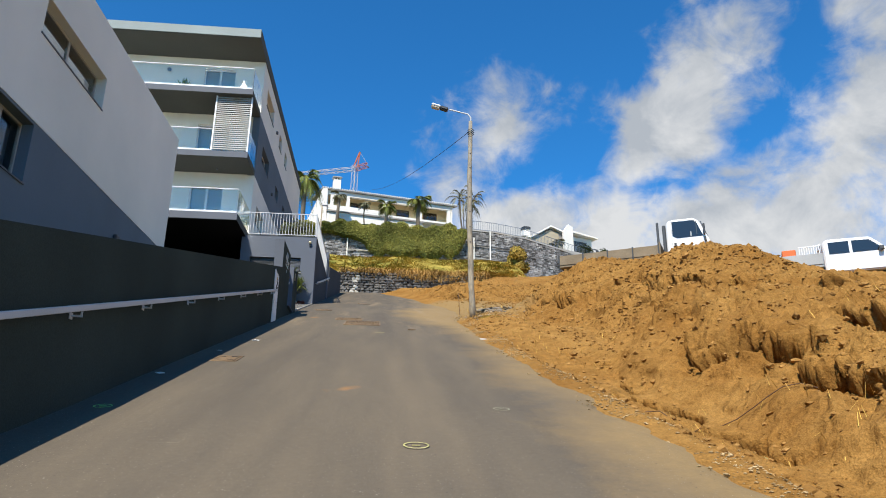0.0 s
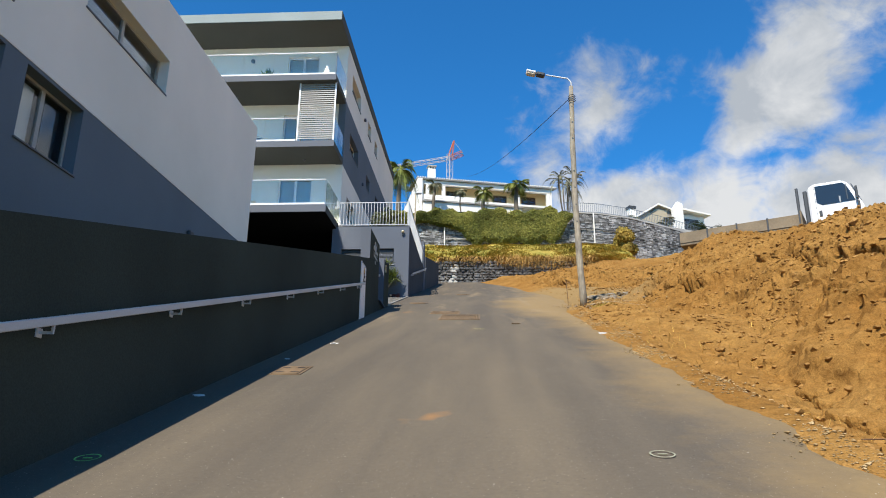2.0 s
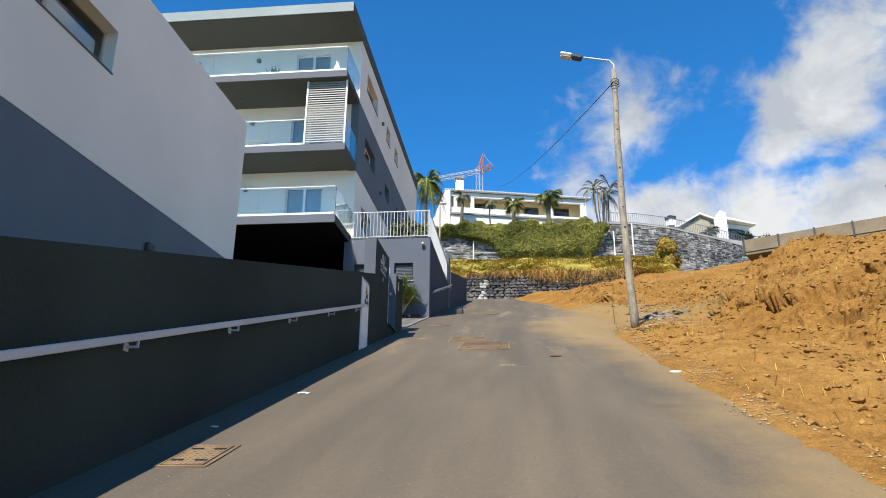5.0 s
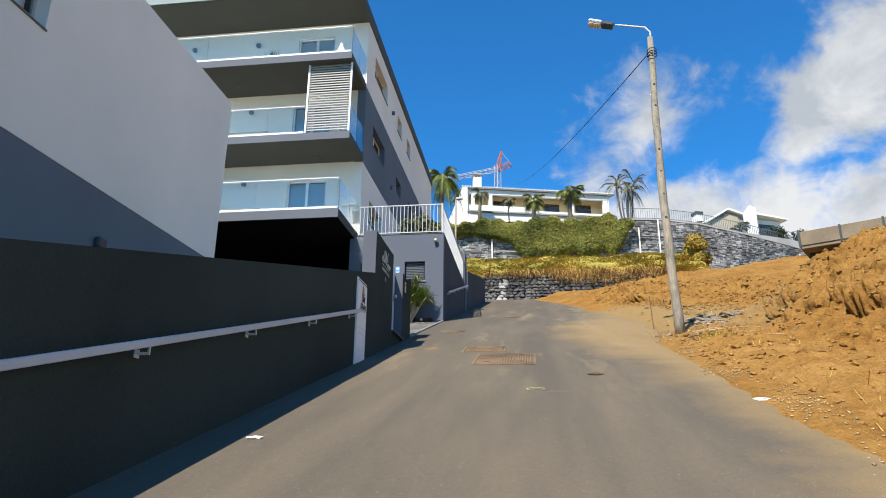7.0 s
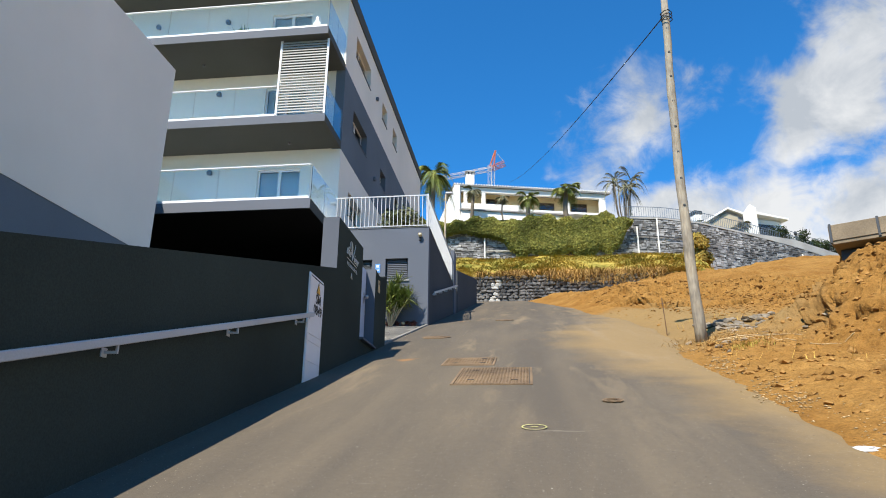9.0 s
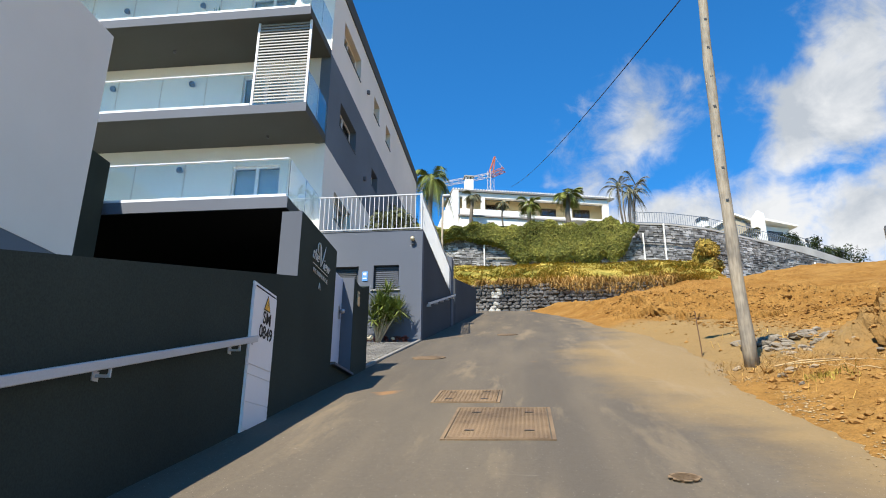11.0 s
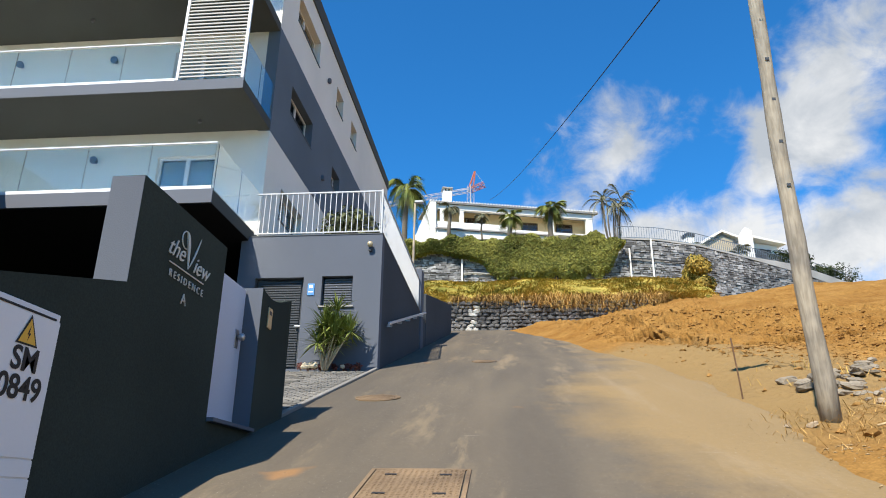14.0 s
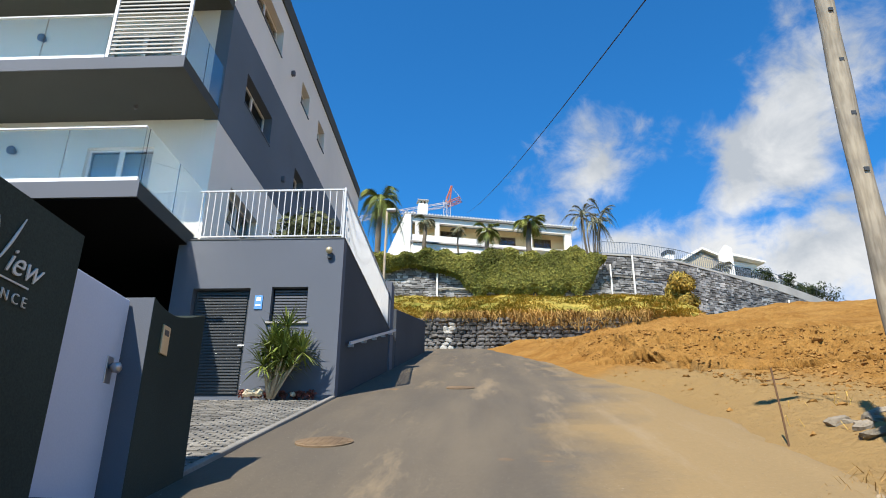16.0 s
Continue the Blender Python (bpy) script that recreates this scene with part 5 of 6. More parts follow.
def clump(name, c, r, n, leaf, material, label, category, seed, squash=0.85, core=None, group=""):
    """A shrub: short stems and many small leaves round an uneven outline."""
    rn = random.Random(seed)
    sh_ = thing(name, (c[0], c[1], c[2] - r * squash), label, category, group)
    lob = [(Vector((rn.uniform(-0.6, 0.6), rn.uniform(-0.6, 0.6), rn.uniform(-0.5, 0.6))) * r, rn.uniform(0.35, 0.6) * r) for _ in range(9)]
    bm = bmesh.new()
    for k in range(5):
        tube(bm, [(c[0], c[1], c[2] - r * squash - 0.25), Vector(c) + lob[k][0] * 0.5, Vector(c) + lob[k][0]], [r * 0.04, r * 0.03, r * 0.012], 5)
    part("stems", bm, M_TRUNK, sh_)
    verts, faces = [], []
    for _ in range(n):
        o_, lr = rn.choice(lob)
        d = Vector((rn.gauss(0, 1), rn.gauss(0, 1), rn.gauss(0, 1))).normalized()
        p = Vector(c) + Vector((o_.x, o_.y, o_.z * squash)) + d * lr * rn.uniform(0.55, 1.12)
        t = d.orthogonal().normalized()
        t.rotate(Matrix.Rotation(rn.uniform(0, 6.28), 3, d))
        u = (t + d * rn.uniform(-0.6, 0.9)).normalized()
        v = d.cross(u).normalized()
        l, w = leaf * rn.uniform(0.6, 1.3), leaf * rn.uniform(0.25, 0.45)
        k = len(verts)
        verts += [tuple(p), tuple(p + u * l * 0.5 + v * w), tuple(p + u * l + Vector((0, 0, -0.25 * l))), tuple(p + u * l * 0.5 - v * w)]
        faces.append((k, k + 1, k + 2, k + 3))
    me = bpy.data.meshes.new("leaves")
    me.from_pydata(verts, [], faces)
    me.materials.append(material)
    ob = new("leaves", me)
    ob.parent = sh_
    ob.matrix_parent_inverse = INVERSE[sh_.name]
    return sh_


clump("grass_clump", (14.0, 66.5, 21.75), 1.25, 9000, 0.20, M_CLUMP, "tall clump of yellowed grass below the stone wall", "grass", 21, 0.95)
clump("shrub", (-4.75, 34.9, 13.15), 0.8, 900, 0.17, M_TERSHRUB, "dark leafy shrub behind the terrace railing", "shrub", 22, 0.9)
clump("shrub", (-4.7, 36.6, 13.4), 0.9, 900, 0.17, M_TERSHRUB, "dark leafy shrub behind the terrace railing", "shrub", 23, 0.9)

clump("shrub", (-11.2, 73.2, 27.4), 1.8, 2600, 0.22, M_SHRUB, "dark leafy tree beyond the terrace", "shrub", 24, 1.0)

# ivy hanging over the tall wall
iv = thing("ivy", (0, 71.5, 25), "green ivy hanging thickly over the stone wall", "ivy")


def ivy_low(x):
    """Lower edge of the ivy."""
    t = 25.55 - 0.25 * math.sin(x * 1.3)
    deep = 23.35 + 0.25 * math.sin(x * 2.1) + 0.12 * math.sin(x * 5)
    k = min(1, max(0, (x + 3.8) / 3.6))
    k = k * k * (3 - 2 * k)
    low = t * (1 - k) + deep * k
    if x > 7.6:
        low += (x - 7.6) * 1.3
    return low


ix, iu = np.meshgrid(np.linspace(-11, 9.6, 120), np.linspace(0, 1, 26))
low = np.vectorize(ivy_low)(ix)
topz = 26.55 + 0.3 * fractal(ix, ix * 0 + 2, 0.5, 3, 13) - 0.35 * step(ix, 7, 10)
izz = low + (topz - low) * iu
bulge = 0.22 + 0.50 * iu + 0.22 * fractal(ix, izz, 0.7, 4, 33)
iyy = 71.5 - np.maximum(bulge, 0.05) * np.minimum(1, np.minimum(iu * 6, 1.3))
# near-black green sheet: the shade between leaves put in as colour
core = grid_mesh("ivy_shade_core", ix, iyy, izz, M_IVYD)
core.parent = iv
core.matrix_parent_inverse = INVERSE[iv.name]
rn = random.Random(9)
verts, faces = [], []
for _ in range(52000):
    x, u = rn.uniform(-11, 9.6), rn.random() ** 0.85
    lo_ = ivy_low(x)
    hi_ = 26.68 + 0.22 * math.sin(x * 1.1) + 0.15 * math.sin(x * 3.7) - (0.3 if x > 8 else 0)
    z = lo_ + (hi_ - lo_) * u + rn.uniform(-0.1, 0.1)
    lump = math.sin(x * 1.7 + z) * 0.08 + math.sin(x * 0.6 - z * 2.1) * 0.07
    y = 71.5 - (0.35 + 0.5 * u + lump) * min(1, u * 6) + rn.uniform(-0.15, 0.12)
    # thinned leaves high up bare the dark sheet as shaded crevices
    if math.sin(x * 2.9 + 1.3 * z) + math.sin(z * 4.1 - x * 1.1) < -1.3 and u > 0.55 and rn.random() < 0.75:
        continue
    s = rn.uniform(0.05, 0.13)
    n = Vector((rn.uniform(-1, 1), -1, rn.uniform(-0.5, 1.1))).normalized()
    a = n.cross(Vector((0.3, 0, 1))).normalized()
    b = n.cross(a)
    p = Vector((x, y, z))
    k = len(verts)
    verts += [tuple(p + a * s), tuple(p + b * s * 1.2), tuple(p - a * s), tuple(p - b * s * 0.8 + n * 0.05)]
    faces.append((k, k + 1, k + 2, k + 3))
me = bpy.data.meshes.new("leaves")
me.from_pydata(verts, [], faces)
me.materials.append(M_IVY)
ob = new("leaves", me)
ob.parent = iv
ob.matrix_parent_inverse = INVERSE[iv.name]

# ---------- palms ----------


def frond(verts, faces, base, yaw, length, rise, sag, leaf, n=16):
    d = Vector((math.cos(yaw), math.sin(yaw), 0))
    sd = Vector((-d.y, d.x, 0))
    pts = []
    for k in range(n + 1):
        t = k / n
        pts.append(base + d * length * t * (1 - 0.25 * t) + Vector((0, 0, length * (rise * t - sag * t * t))))
    for k in range(n):
        p, q = pts[k], pts[k + 1]
        t = k / n
        o = len(verts)
        w = 0.02 * length * (1 - t) + 0.006
        verts += [tuple(p - sd * w), tuple(p + sd * w), tuple(q + sd * w), tuple(q - sd * w)]
        faces.append((o, o + 1, o + 2, o + 3))
        if t < 0.12:
            continue
        ll = leaf * length * math.sin(math.pi * min(1, 0.15 + t * 0.9)) + 0.05
        fw = (q - p).normalized()
        for sgn in (-1, 1):
            o = len(verts)
            tip = p + sd * sgn * ll * 0.75 + fw * ll * 0.55 + Vector((0, 0, -ll * (0.25 + 0.4 * t)))
            verts += [tuple(p), tuple(p + fw * 0.14 * ll + Vector((0, 0, 0.02))), tuple(tip)]
            faces.append((o, o + 1, o + 2))
            o = len(verts)
            p2 = p.lerp(q, 0.5)
            tip2 = p2 + sd * sgn * ll * 0.7 + fw * ll * 0.6 + Vector((0, 0, -ll * (0.15 + 0.4 * t)))
            verts += [tuple(p2), tuple(p2 + fw * 0.14 * ll), tuple(tip2)]
            faces.append((o, o + 1, o + 2))


def palm(base, top, r, length, count, material, label, seed, rise=0.75, sag=1.0, leaf=0.3, stems=1):
    rn = random.Random(seed)
    tr = thing("palm_tree", base, label, "palm tree")
    verts, faces = [], []
    for s in range(stems):
        off = Vector((rn.uniform(-1, 1), rn.uniform(-0.6, 0.6), 0)) * (0.9 if stems > 1 else 0)
        hgt = top[2] - (rn.uniform(0, 1.6) if stems > 1 else 0)
        b, t = Vector(base) + off * 0.4, Vector((top[0], top[1], hgt)) + off * 1.3
        bm = bmesh.new()
        tube(bm, [b.lerp(t, k / 8) + Vector((0.06 * math.sin(k), 0, 0)) for k in range(9)], [r * (1.2 - 0.4 * k / 8 + 0.06 * (k % 2)) for k in range(9)], 9)
        part("trunk", bm, M_TRUNK, tr, smooth=True)
        for k in range(count):
            frond(verts, faces, t, 2 * math.pi * (k + rn.uniform(-0.3, 0.3)) / count * 2.4, length * rn.uniform(0.8, 1.1), rise * rn.uniform(-0.1, 1.35), sag * rn.uniform(0.7, 1.2), leaf)
    me = bpy.data.meshes.new("crown")
    me.from_pydata(verts, [], faces)
    me.materials.append(material)
    ob = new("crown", me)
    ob.parent = tr
    ob.matrix_parent_inverse = INVERSE[tr.name]
    return tr


palm((-9.0, 72.5, 24.5), (-8.8, 72.5, 32.2), 0.24, 3.1, 34, M_PALM, "feathery green palm beyond the terrace", 31, 1.0, 1.5, 0.26)
palm((-5.6, 79.0, 26.5), (-5.5, 79.0, 33.2), 0.2, 1.35, 18, M_PALMDRY, "slim young palm before the white villa", 32, 0.8, 1.0, 0.4)
palm((0.3, 78.0, 28.0), (0.4, 78.0, 31.6), 0.22, 1.9, 20, M_PALM, "low palm before the white villa", 33, 0.9, 1.0, 0.35)
palm((4.2, 79.0, 28.0), (4.3, 79.0, 32.9), 0.26, 2.2, 26, M_PALM, "bushy palm before the white villa", 34, 0.8, 1.0, 0.35)
palm((10.4, 80.0, 27.0), (10.4, 80.0, 34.2), 0.07, 2.6, 6, M_PALMDRY, "clustered thin-stemmed grey palms by the villa", 35, 1.25, 1.3, 0.17, 8)
palm((-2.3, 77.0, 28.0), (-2.3, 77.0, 31.4), 0.08, 1.1, 10, M_PALMDRY, "thin straggling palm before the veranda", 36, 1.0, 0.8, 0.35)
palm((16.8, 76.5, 26.0), (16.8, 76.5, 27.6), 0.15, 1.5, 16, M_PALMDRY, "small drooping palm behind the fence", 37, 0.8, 1.1, 0.4)
palm((21.5, 79.5, 26.5), (21.5, 79.5, 28.0), 0.14, 1.6, 16, M_PALMDRY, "small dry palm before the far house", 38, 0.9, 1.0, 0.4)
for k, (s, r) in enumerate(((42.0, 0.75), (43.0, 0.55), (44.8, 0.8), (46.4, 0.5), (47.6, 0.7), (49.0, 0.9), (50.6, 1.1))):
    p, _ = along(s)
    r *= 1.25
    clump("shrub", (p.x - 0.2, p.y + 0.7, p.z + 1.0 + r * 0.5), r, 700, 0.18, M_SHRUB, "clipped dark shrub on the parapet", "shrub", 50 + k, 0.9, group="shrubs on the parapet")

# ---------- villa on the terrace ----------
VM = Matrix.Translation((-7.4, 82.3, 0)) @ Matrix.Rotation(radians(14.0), 4, "Z")
vil = thing("villa", (0, 86, 27), "white villa with a tiled roof and cream veranda", "house")


def VB(x0, x1, y0, y1, z0, z1, bevel=0.0):
    return B(x0, x1, y0, y1, z0, z1, bevel, VM)


part("lower_wall", VB(0.2, 16.9, 0.6, 9, 26, 32.6), M_VILLA, vil)
part("veranda_floor", VB(0.0, 17.0, -0.6, 2.5, 32.35, 32.6), M_VILLA, vil)
part("parapet", VB(0.0, 7.2, -0.62, -0.45, 32.6, 33.0), M_VILLA, vil)
part("back_wall", VB(0.2, 16.9, 1.2, 1.5, 32.6, 34.9), M_CREAM, vil)
part("side_wall", VB(0.0, 0.25, -0.4, 9, 32.0, 35.0), M_VILLA, vil)
part("side_wall", VB(16.75, 17.0, -0.4, 9, 32.0, 35.0), M_VILLA, vil)
part("beam", VB(0.0, 17.0, -0.45, 0.0, 34.45, 35.0), M_VILLA, vil)
for u in (0.55, 2.6, 7.4, 12.3, 16.3):
    part("pillar", VB(u, u + 0.42, -0.42, -0.02, 32.6, 34.45), M_VILLA, vil)
for u0, u1, z0, z1 in ((3.4, 5.6, 33.2, 34.3), (9.6, 11.4, 32.7, 34.2), (13.4, 15.3, 33.0, 34.3)):
    w = part("window", VB(u0, u1, 1.12, 1.19, z0, z1), M_BROWN, vil, "brown timber window")
    part("pane", VB(u0 + 0.12, (u0 + u1) / 2 - 0.05, 1.10, 1.117, z0 + 0.1, z1 - 0.1), M_PANE, w)
    part("pane", VB((u0 + u1) / 2 + 0.05, u1 - 0.12, 1.10, 1.117, z0 + 0.1, z1 - 0.1), M_PANE, w)
rf = part("roof", prism([(-0.75, 35.0), (9.6, 37.2), (9.6, 37.45), (-0.75, 35.18)], "x", -0.6, 17.6), M_TILE, vil)
rf.data.transform(VM)
for k in range(60):
    u = -0.5 + k * 0.303
    bm = bmesh.new()
    tube(bm, [VM @ Vector((u, -0.83, 35.2)), VM @ Vector((u, 0.05, 35.38))], 0.1, 6)
    part("roof_tile", bm, M_VILLA, rf)
low_ = part("lower_roof", prism([(-2.2, 31.55), (-0.65, 32.1), (-0.65, 32.25), (-2.2, 31.7)], "x", 0.0, 12.5), M_TILE, vil)
low_.data.transform(VM)
part("lower_front", VB(0.1, 12.4, -2.0, 0.55, 27, 31.54), M_VILLA, vil)
gl = prism([(-3.2, 28), (0.05, 28), (0.05, 35.0), (-0.55, 35.0)], "y", -0.9, -0.7)
g2 = part("buttress_wall", gl, M_VILLA, vil, "slanting white side wall")
g2.data.transform(VM)
ch = part("chimney", VB(1.1, 2.05, 1.2, 2.1, 35.2, 37.3, 0.02), M_VILLA, vil)
part("chimney_cap", VB(1.0, 2.15, 1.1, 2.2, 37.62, 37.75, 0.02), M_TILE, ch)
for u in (1.15, 1.5, 1.85):
    part("chimney_vent", VB(u, u + 0.14, 1.3, 2.0, 37.3, 37.62), M_VILLA, ch)

# ---------- house to the east ----------
HM = Matrix.Translation((19.2, 88.0, 1.1)) @ Matrix.Rotation(radians(20), 4, "Z") @ Matrix.Diagonal((1.2, 1.0, 1.0, 1.0))
eh = thing("house", (24, 90, 20), "white gabled house beyond the retaining wall", "house")


def HB(*a):
    return B(*a, 0.0, HM)


part("wall", HB(0.5, 10, 0.5, 7, 17, 30.4), M_VILLA, eh)
gb = prism([(0.3, 29.6), (5.6, 29.6), (5.6, 32.2), (3.8, 32.6)], "y", 0.2, 0.5)
q = part("gable", gb, M_TILE, eh)
q.data.transform(HM)
rf2 = prism([(-0.1, 30.0), (3.8, 32.9), (5.8, 32.3), (5.8, 32.55), (3.8, 33.15), (-0.3, 30.1)], "y", -0.2, 7)
q = part("roof", rf2, M_VILLA, eh)
q.data.transform(HM)
q = part("gable_wall", prism([(5.0, 26), (6.3, 26), (6.3, 33.0), (5.7, 33.3), (5.0, 32.2)], "y", -1.2, -0.8), M_VILLA, eh)
q.data.transform(HM)
q = part("roof", prism([(6.2, 32.5), (10.3, 32.1), (10.3, 32.3), (6.2, 32.8)], "y", -0.6, 6), M_VILLA, eh)
q.data.transform(HM)
part("wall", HB(6.4, 9.8, 0.2, 0.45, 28, 32.1), M_VILLA, eh)
q = part("gable_panel", prism([(1.0, 30.2), (5.0, 30.2), (5.0, 32.2), (3.8, 32.5)], "y", 0.12, 0.18), M_BEIGE, eh, "beige gable face")
q.data.transform(HM)
for u in (6.5, 7.4, 8.3, 9.2):
    part("balcony_post", HB(u, u + 0.05, -0.9, -0.85, 29.2, 30.3), M_DARKMET, eh)
part("balcony_rail", HB(6.3, 9.8, -0.92, -0.83, 30.3, 30.37), M_DARKMET, eh)
part("balcony_slab", HB(6.3, 9.9, -0.95, 0.2, 28.9, 29.15), M_VILLA, eh)
w = part("window", HB(6.9, 9.0, 0.12, 0.18, 29.3, 31.5), M_DARKMET, eh)
part("pane", HB(7.0, 8.9, 0.10, 0.118, 29.4, 31.4), M_PANE, w)
ch = part("chimney", HB(0.8, 1.5, 1.0, 1.9, 30.0, 32.4), M_VILLA, eh)
part("chimney_cap", HB(0.74, 1.56, 0.92, 1.98, 32.4, 32.8), M_DARKMET, ch)

# garden lamps on the parapet
for s in (44.0, 48.6):
    p, _ = along(s)
    gl_ = thing("garden_lamp", (p.x, p.y + 0.3, p.z + 0.7), "small black garden lantern on the parapet", "lamp", "lanterns on the parapet")
    part("post", B(p.x - 0.03, p.x + 0.03, p.y + 0.27, p.y + 0.33, p.z + 0.7, p.z + 1.5), M_DARKMET, gl_)
    part("lantern", B(p.x - 0.13, p.x + 0.13, p.y + 0.17, p.y + 0.43, p.z + 1.5, p.z + 1.85, 0.05), M_DARKMET, gl_)
bm = bmesh.new()
tube(bm, [along(41.0 + k * 1.5)[0] + Vector((0.1, 0.1, 1.6)) for k in range(10)], 0.03, 6)
tagged(part("parapet_rail", bm, M_FENCE), "thin steel rail above the parapet", "railing", kind="structure")

# second lamp post beyond the terrace
l2 = thing("street_lamp", (-4.35, 46.5, 13), "slim pale street lamp beyond the entrance block", "street lamp")
bm = bmesh.new()
tube(bm, [(-4.45, 46.5, 12.4), (-4.4, 46.5, 19.3)], [0.07, 0.045], 8)
part("post", bm, M_POLE, l2, smooth=True)
part("lamp_head", B(-4.42, -4.0, 46.4, 46.6, 19.28, 19.42, 0.04), M_RAILW, l2)

# ---------- tower crane ----------
cr = thing("tower_crane", (-8, 160, 19.5), "red and white tower crane over the hill", "crane")
M_CRED = surface("crane_red", (0.42, 0.12, 0.07), 0.6, 0.1, 2.0, 10, 0.0)
M_CWHITE = surface("crane_white", (0.45, 0.40, 0.38), 0.6, 0.1, 2.0, 10, 0.0)


def lattice(name, a, b, w, n, material, r=0.09):
    """A square lattice beam."""
    a, b = Vector(a), Vector(b)
    d = (b - a).normalized()
    u = d.orthogonal().normalized()
    v = d.cross(u)
    bm = bmesh.new()
    cs = [(u * i + v * j) * w / 2 for i, j in ((-1, -1), (1, -1), (1, 1), (-1, 1))]
    for c in cs:
        tube(bm, [a + c, b + c], r, 4)
    for k in range(n):
        p, q = a.lerp(b, k / n), a.lerp(b, (k + 1) / n)
        for i in range(4):
            x, y = cs[i], cs[(i + 1) % 4]
            tube(bm, [p + x, q + y] if k % 2 else [p + y, q + x], r * 0.6, 3)
    return part(name, bm, material, cr)


lattice("mast", (-8.0, 160, 19.5), (-7.6, 160, 74.0), 1.1, 30, M_CWHITE, 0.07)
lattice("jib", (-7.6, 160, 72.9), (-36.0, 160, 68.3), 0.9, 24, M_CWHITE, 0.06)
lattice("counter_jib", (-7.6, 160, 72.9), (-4.4, 160, 74.2), 1.0, 4, M_CRED)
bm = bmesh.new()
tube(bm, [(-7.9, 160, 73.6), (-6.6, 160, 77.6)], 0.22, 5)
tube(bm, [(-7.0, 160, 73.6), (-6.5, 160, 77.6)], 0.16, 5)
part("apex", bm, M_CRED, cr)
for end in ((-4.4, 160, 74.2),):
    bm = bmesh.new()
    tube(bm, [(-6.6, 160, 77.5), end], 0.04, 4)
    part("tie", bm, M_CWHITE, cr)

# cable from the pole to the villa
bm = bmesh.new()
A, Z = Vector((3.42, 25.2, 14.75)), Vector((-1.6, 83.5, 36.0))
tube(bm, [A.lerp(Z, k / 30) - Vector((0, 0, 0.7 * 4 * (k / 30) * (1 - k / 30))) for k in range(31)], 0.014, 5)
tagged(part("overhead_cable", bm, M_BLACKC), "black overhead cable from the pole to the villa", "cable")
for k in range(3):
    bm = bmesh.new()
    tube(bm, [(3.44 + 0.13 * math.cos(t), 25.24 + 0.13 * math.sin(t), 14.6 + 0.09 * k + 0.02 * math.sin(3 * t)) for t in [j * 0.7 for j in range(10)]], 0.012, 5)
    part("cable_loop", bm, M_BLACKC, lamp)

# ---------- plant bed and cobbles at the entrance ----------
M_YUCCA = surface("yucca_leaf", (0.085, 0.13, 0.022), 0.5, 0.25, 6.0, 40, 0.1, tone2=(0.17, 0.20, 0.04), spec=0.4, island=0.35)
M_REDPL = surface("red_succulent", (0.13, 0.04, 0.03), 0.7, 0.3, 8.0, 40, 0.2, island=0.4)
M_PALESTONE = surface("pale_stone", (0.52, 0.45, 0.33), 0.9, 0.2, 8.0, 30, 0.4)
M_COBBLE = surface("grey_cobble", (0.115, 0.11, 0.10), 0.9, 0.2, 6.0, 60, 0.4, tone2=(0.165, 0.155, 0.135), island=0.3)

yu = thing("yucca_plant", (-4.42, 32.4, 8.95), "many-stemmed yucca with sword leaves beside the wall", "plant")
rn = random.Random(14)
heads = []
for k in range(17):
    a = 2 * math.pi * k / 6.2 + rn.uniform(-0.3, 0.3)
    sp = rn.uniform(0.1, 0.55) if k else 0.06
    hgt = rn.uniform(0.42, 0.95) if k else 1.28
    top_ = Vector((-4.42 + sp * math.cos(a) + 0.17, 32.36 + 0.5 * sp * math.sin(a) - 0.05, 9.0 + hgt))
    bm = bmesh.new()
    tube(bm, [(-4.42 + 0.05 * math.cos(a), 32.4 + 0.05 * math.sin(a), 8.9), Vector((-4.42, 32.38, 9.0)).lerp(top_, 0.5) + Vector((0.04 * math.cos(a), 0, 0)), top_], [0.030, 0.020, 0.016], 7)
    part("stem", bm, M_PALESTONE, yu, smooth=True)
    heads.append(top_)
for h in heads:
    verts, faces = [], []
    for k in range(56):
        az, el = rn.uniform(0, 2 * math.pi), rn.uniform(-0.6, 1.45)
        d = Vector((math.cos(az) * math.cos(el), math.sin(az) * math.cos(el), math.sin(el)))
        side = d.cross(Vector((0, 0, 1)))
        side = (side if side.length > 0.05 else Vector((1, 0, 0))).normalized() * 0.018
        l = rn.uniform(0.38, 0.66)
        m1, tip = h + d * l * 0.55, h + d * l + Vector((0, 0, -0.10 * l))
        if tip.y > 32.78:
            continue
        o = len(verts)
        verts += [tuple(h - side * 0.6), tuple(h + side * 0.6), tuple(m1 + side), tuple(m1 - side), tuple(tip)]
        faces += [(o, o + 1, o + 2, o + 3), (o + 3, o + 2, o + 4)]
    me = bpy.data.meshes.new("leaf_rosette")
    me.from_pydata(verts, [], faces)
    me.materials.append(M_YUCCA)
    ob = new("leaf_rosette", me)
    ob.parent = yu
    ob.matrix_parent_inverse = INVERSE[yu.name]

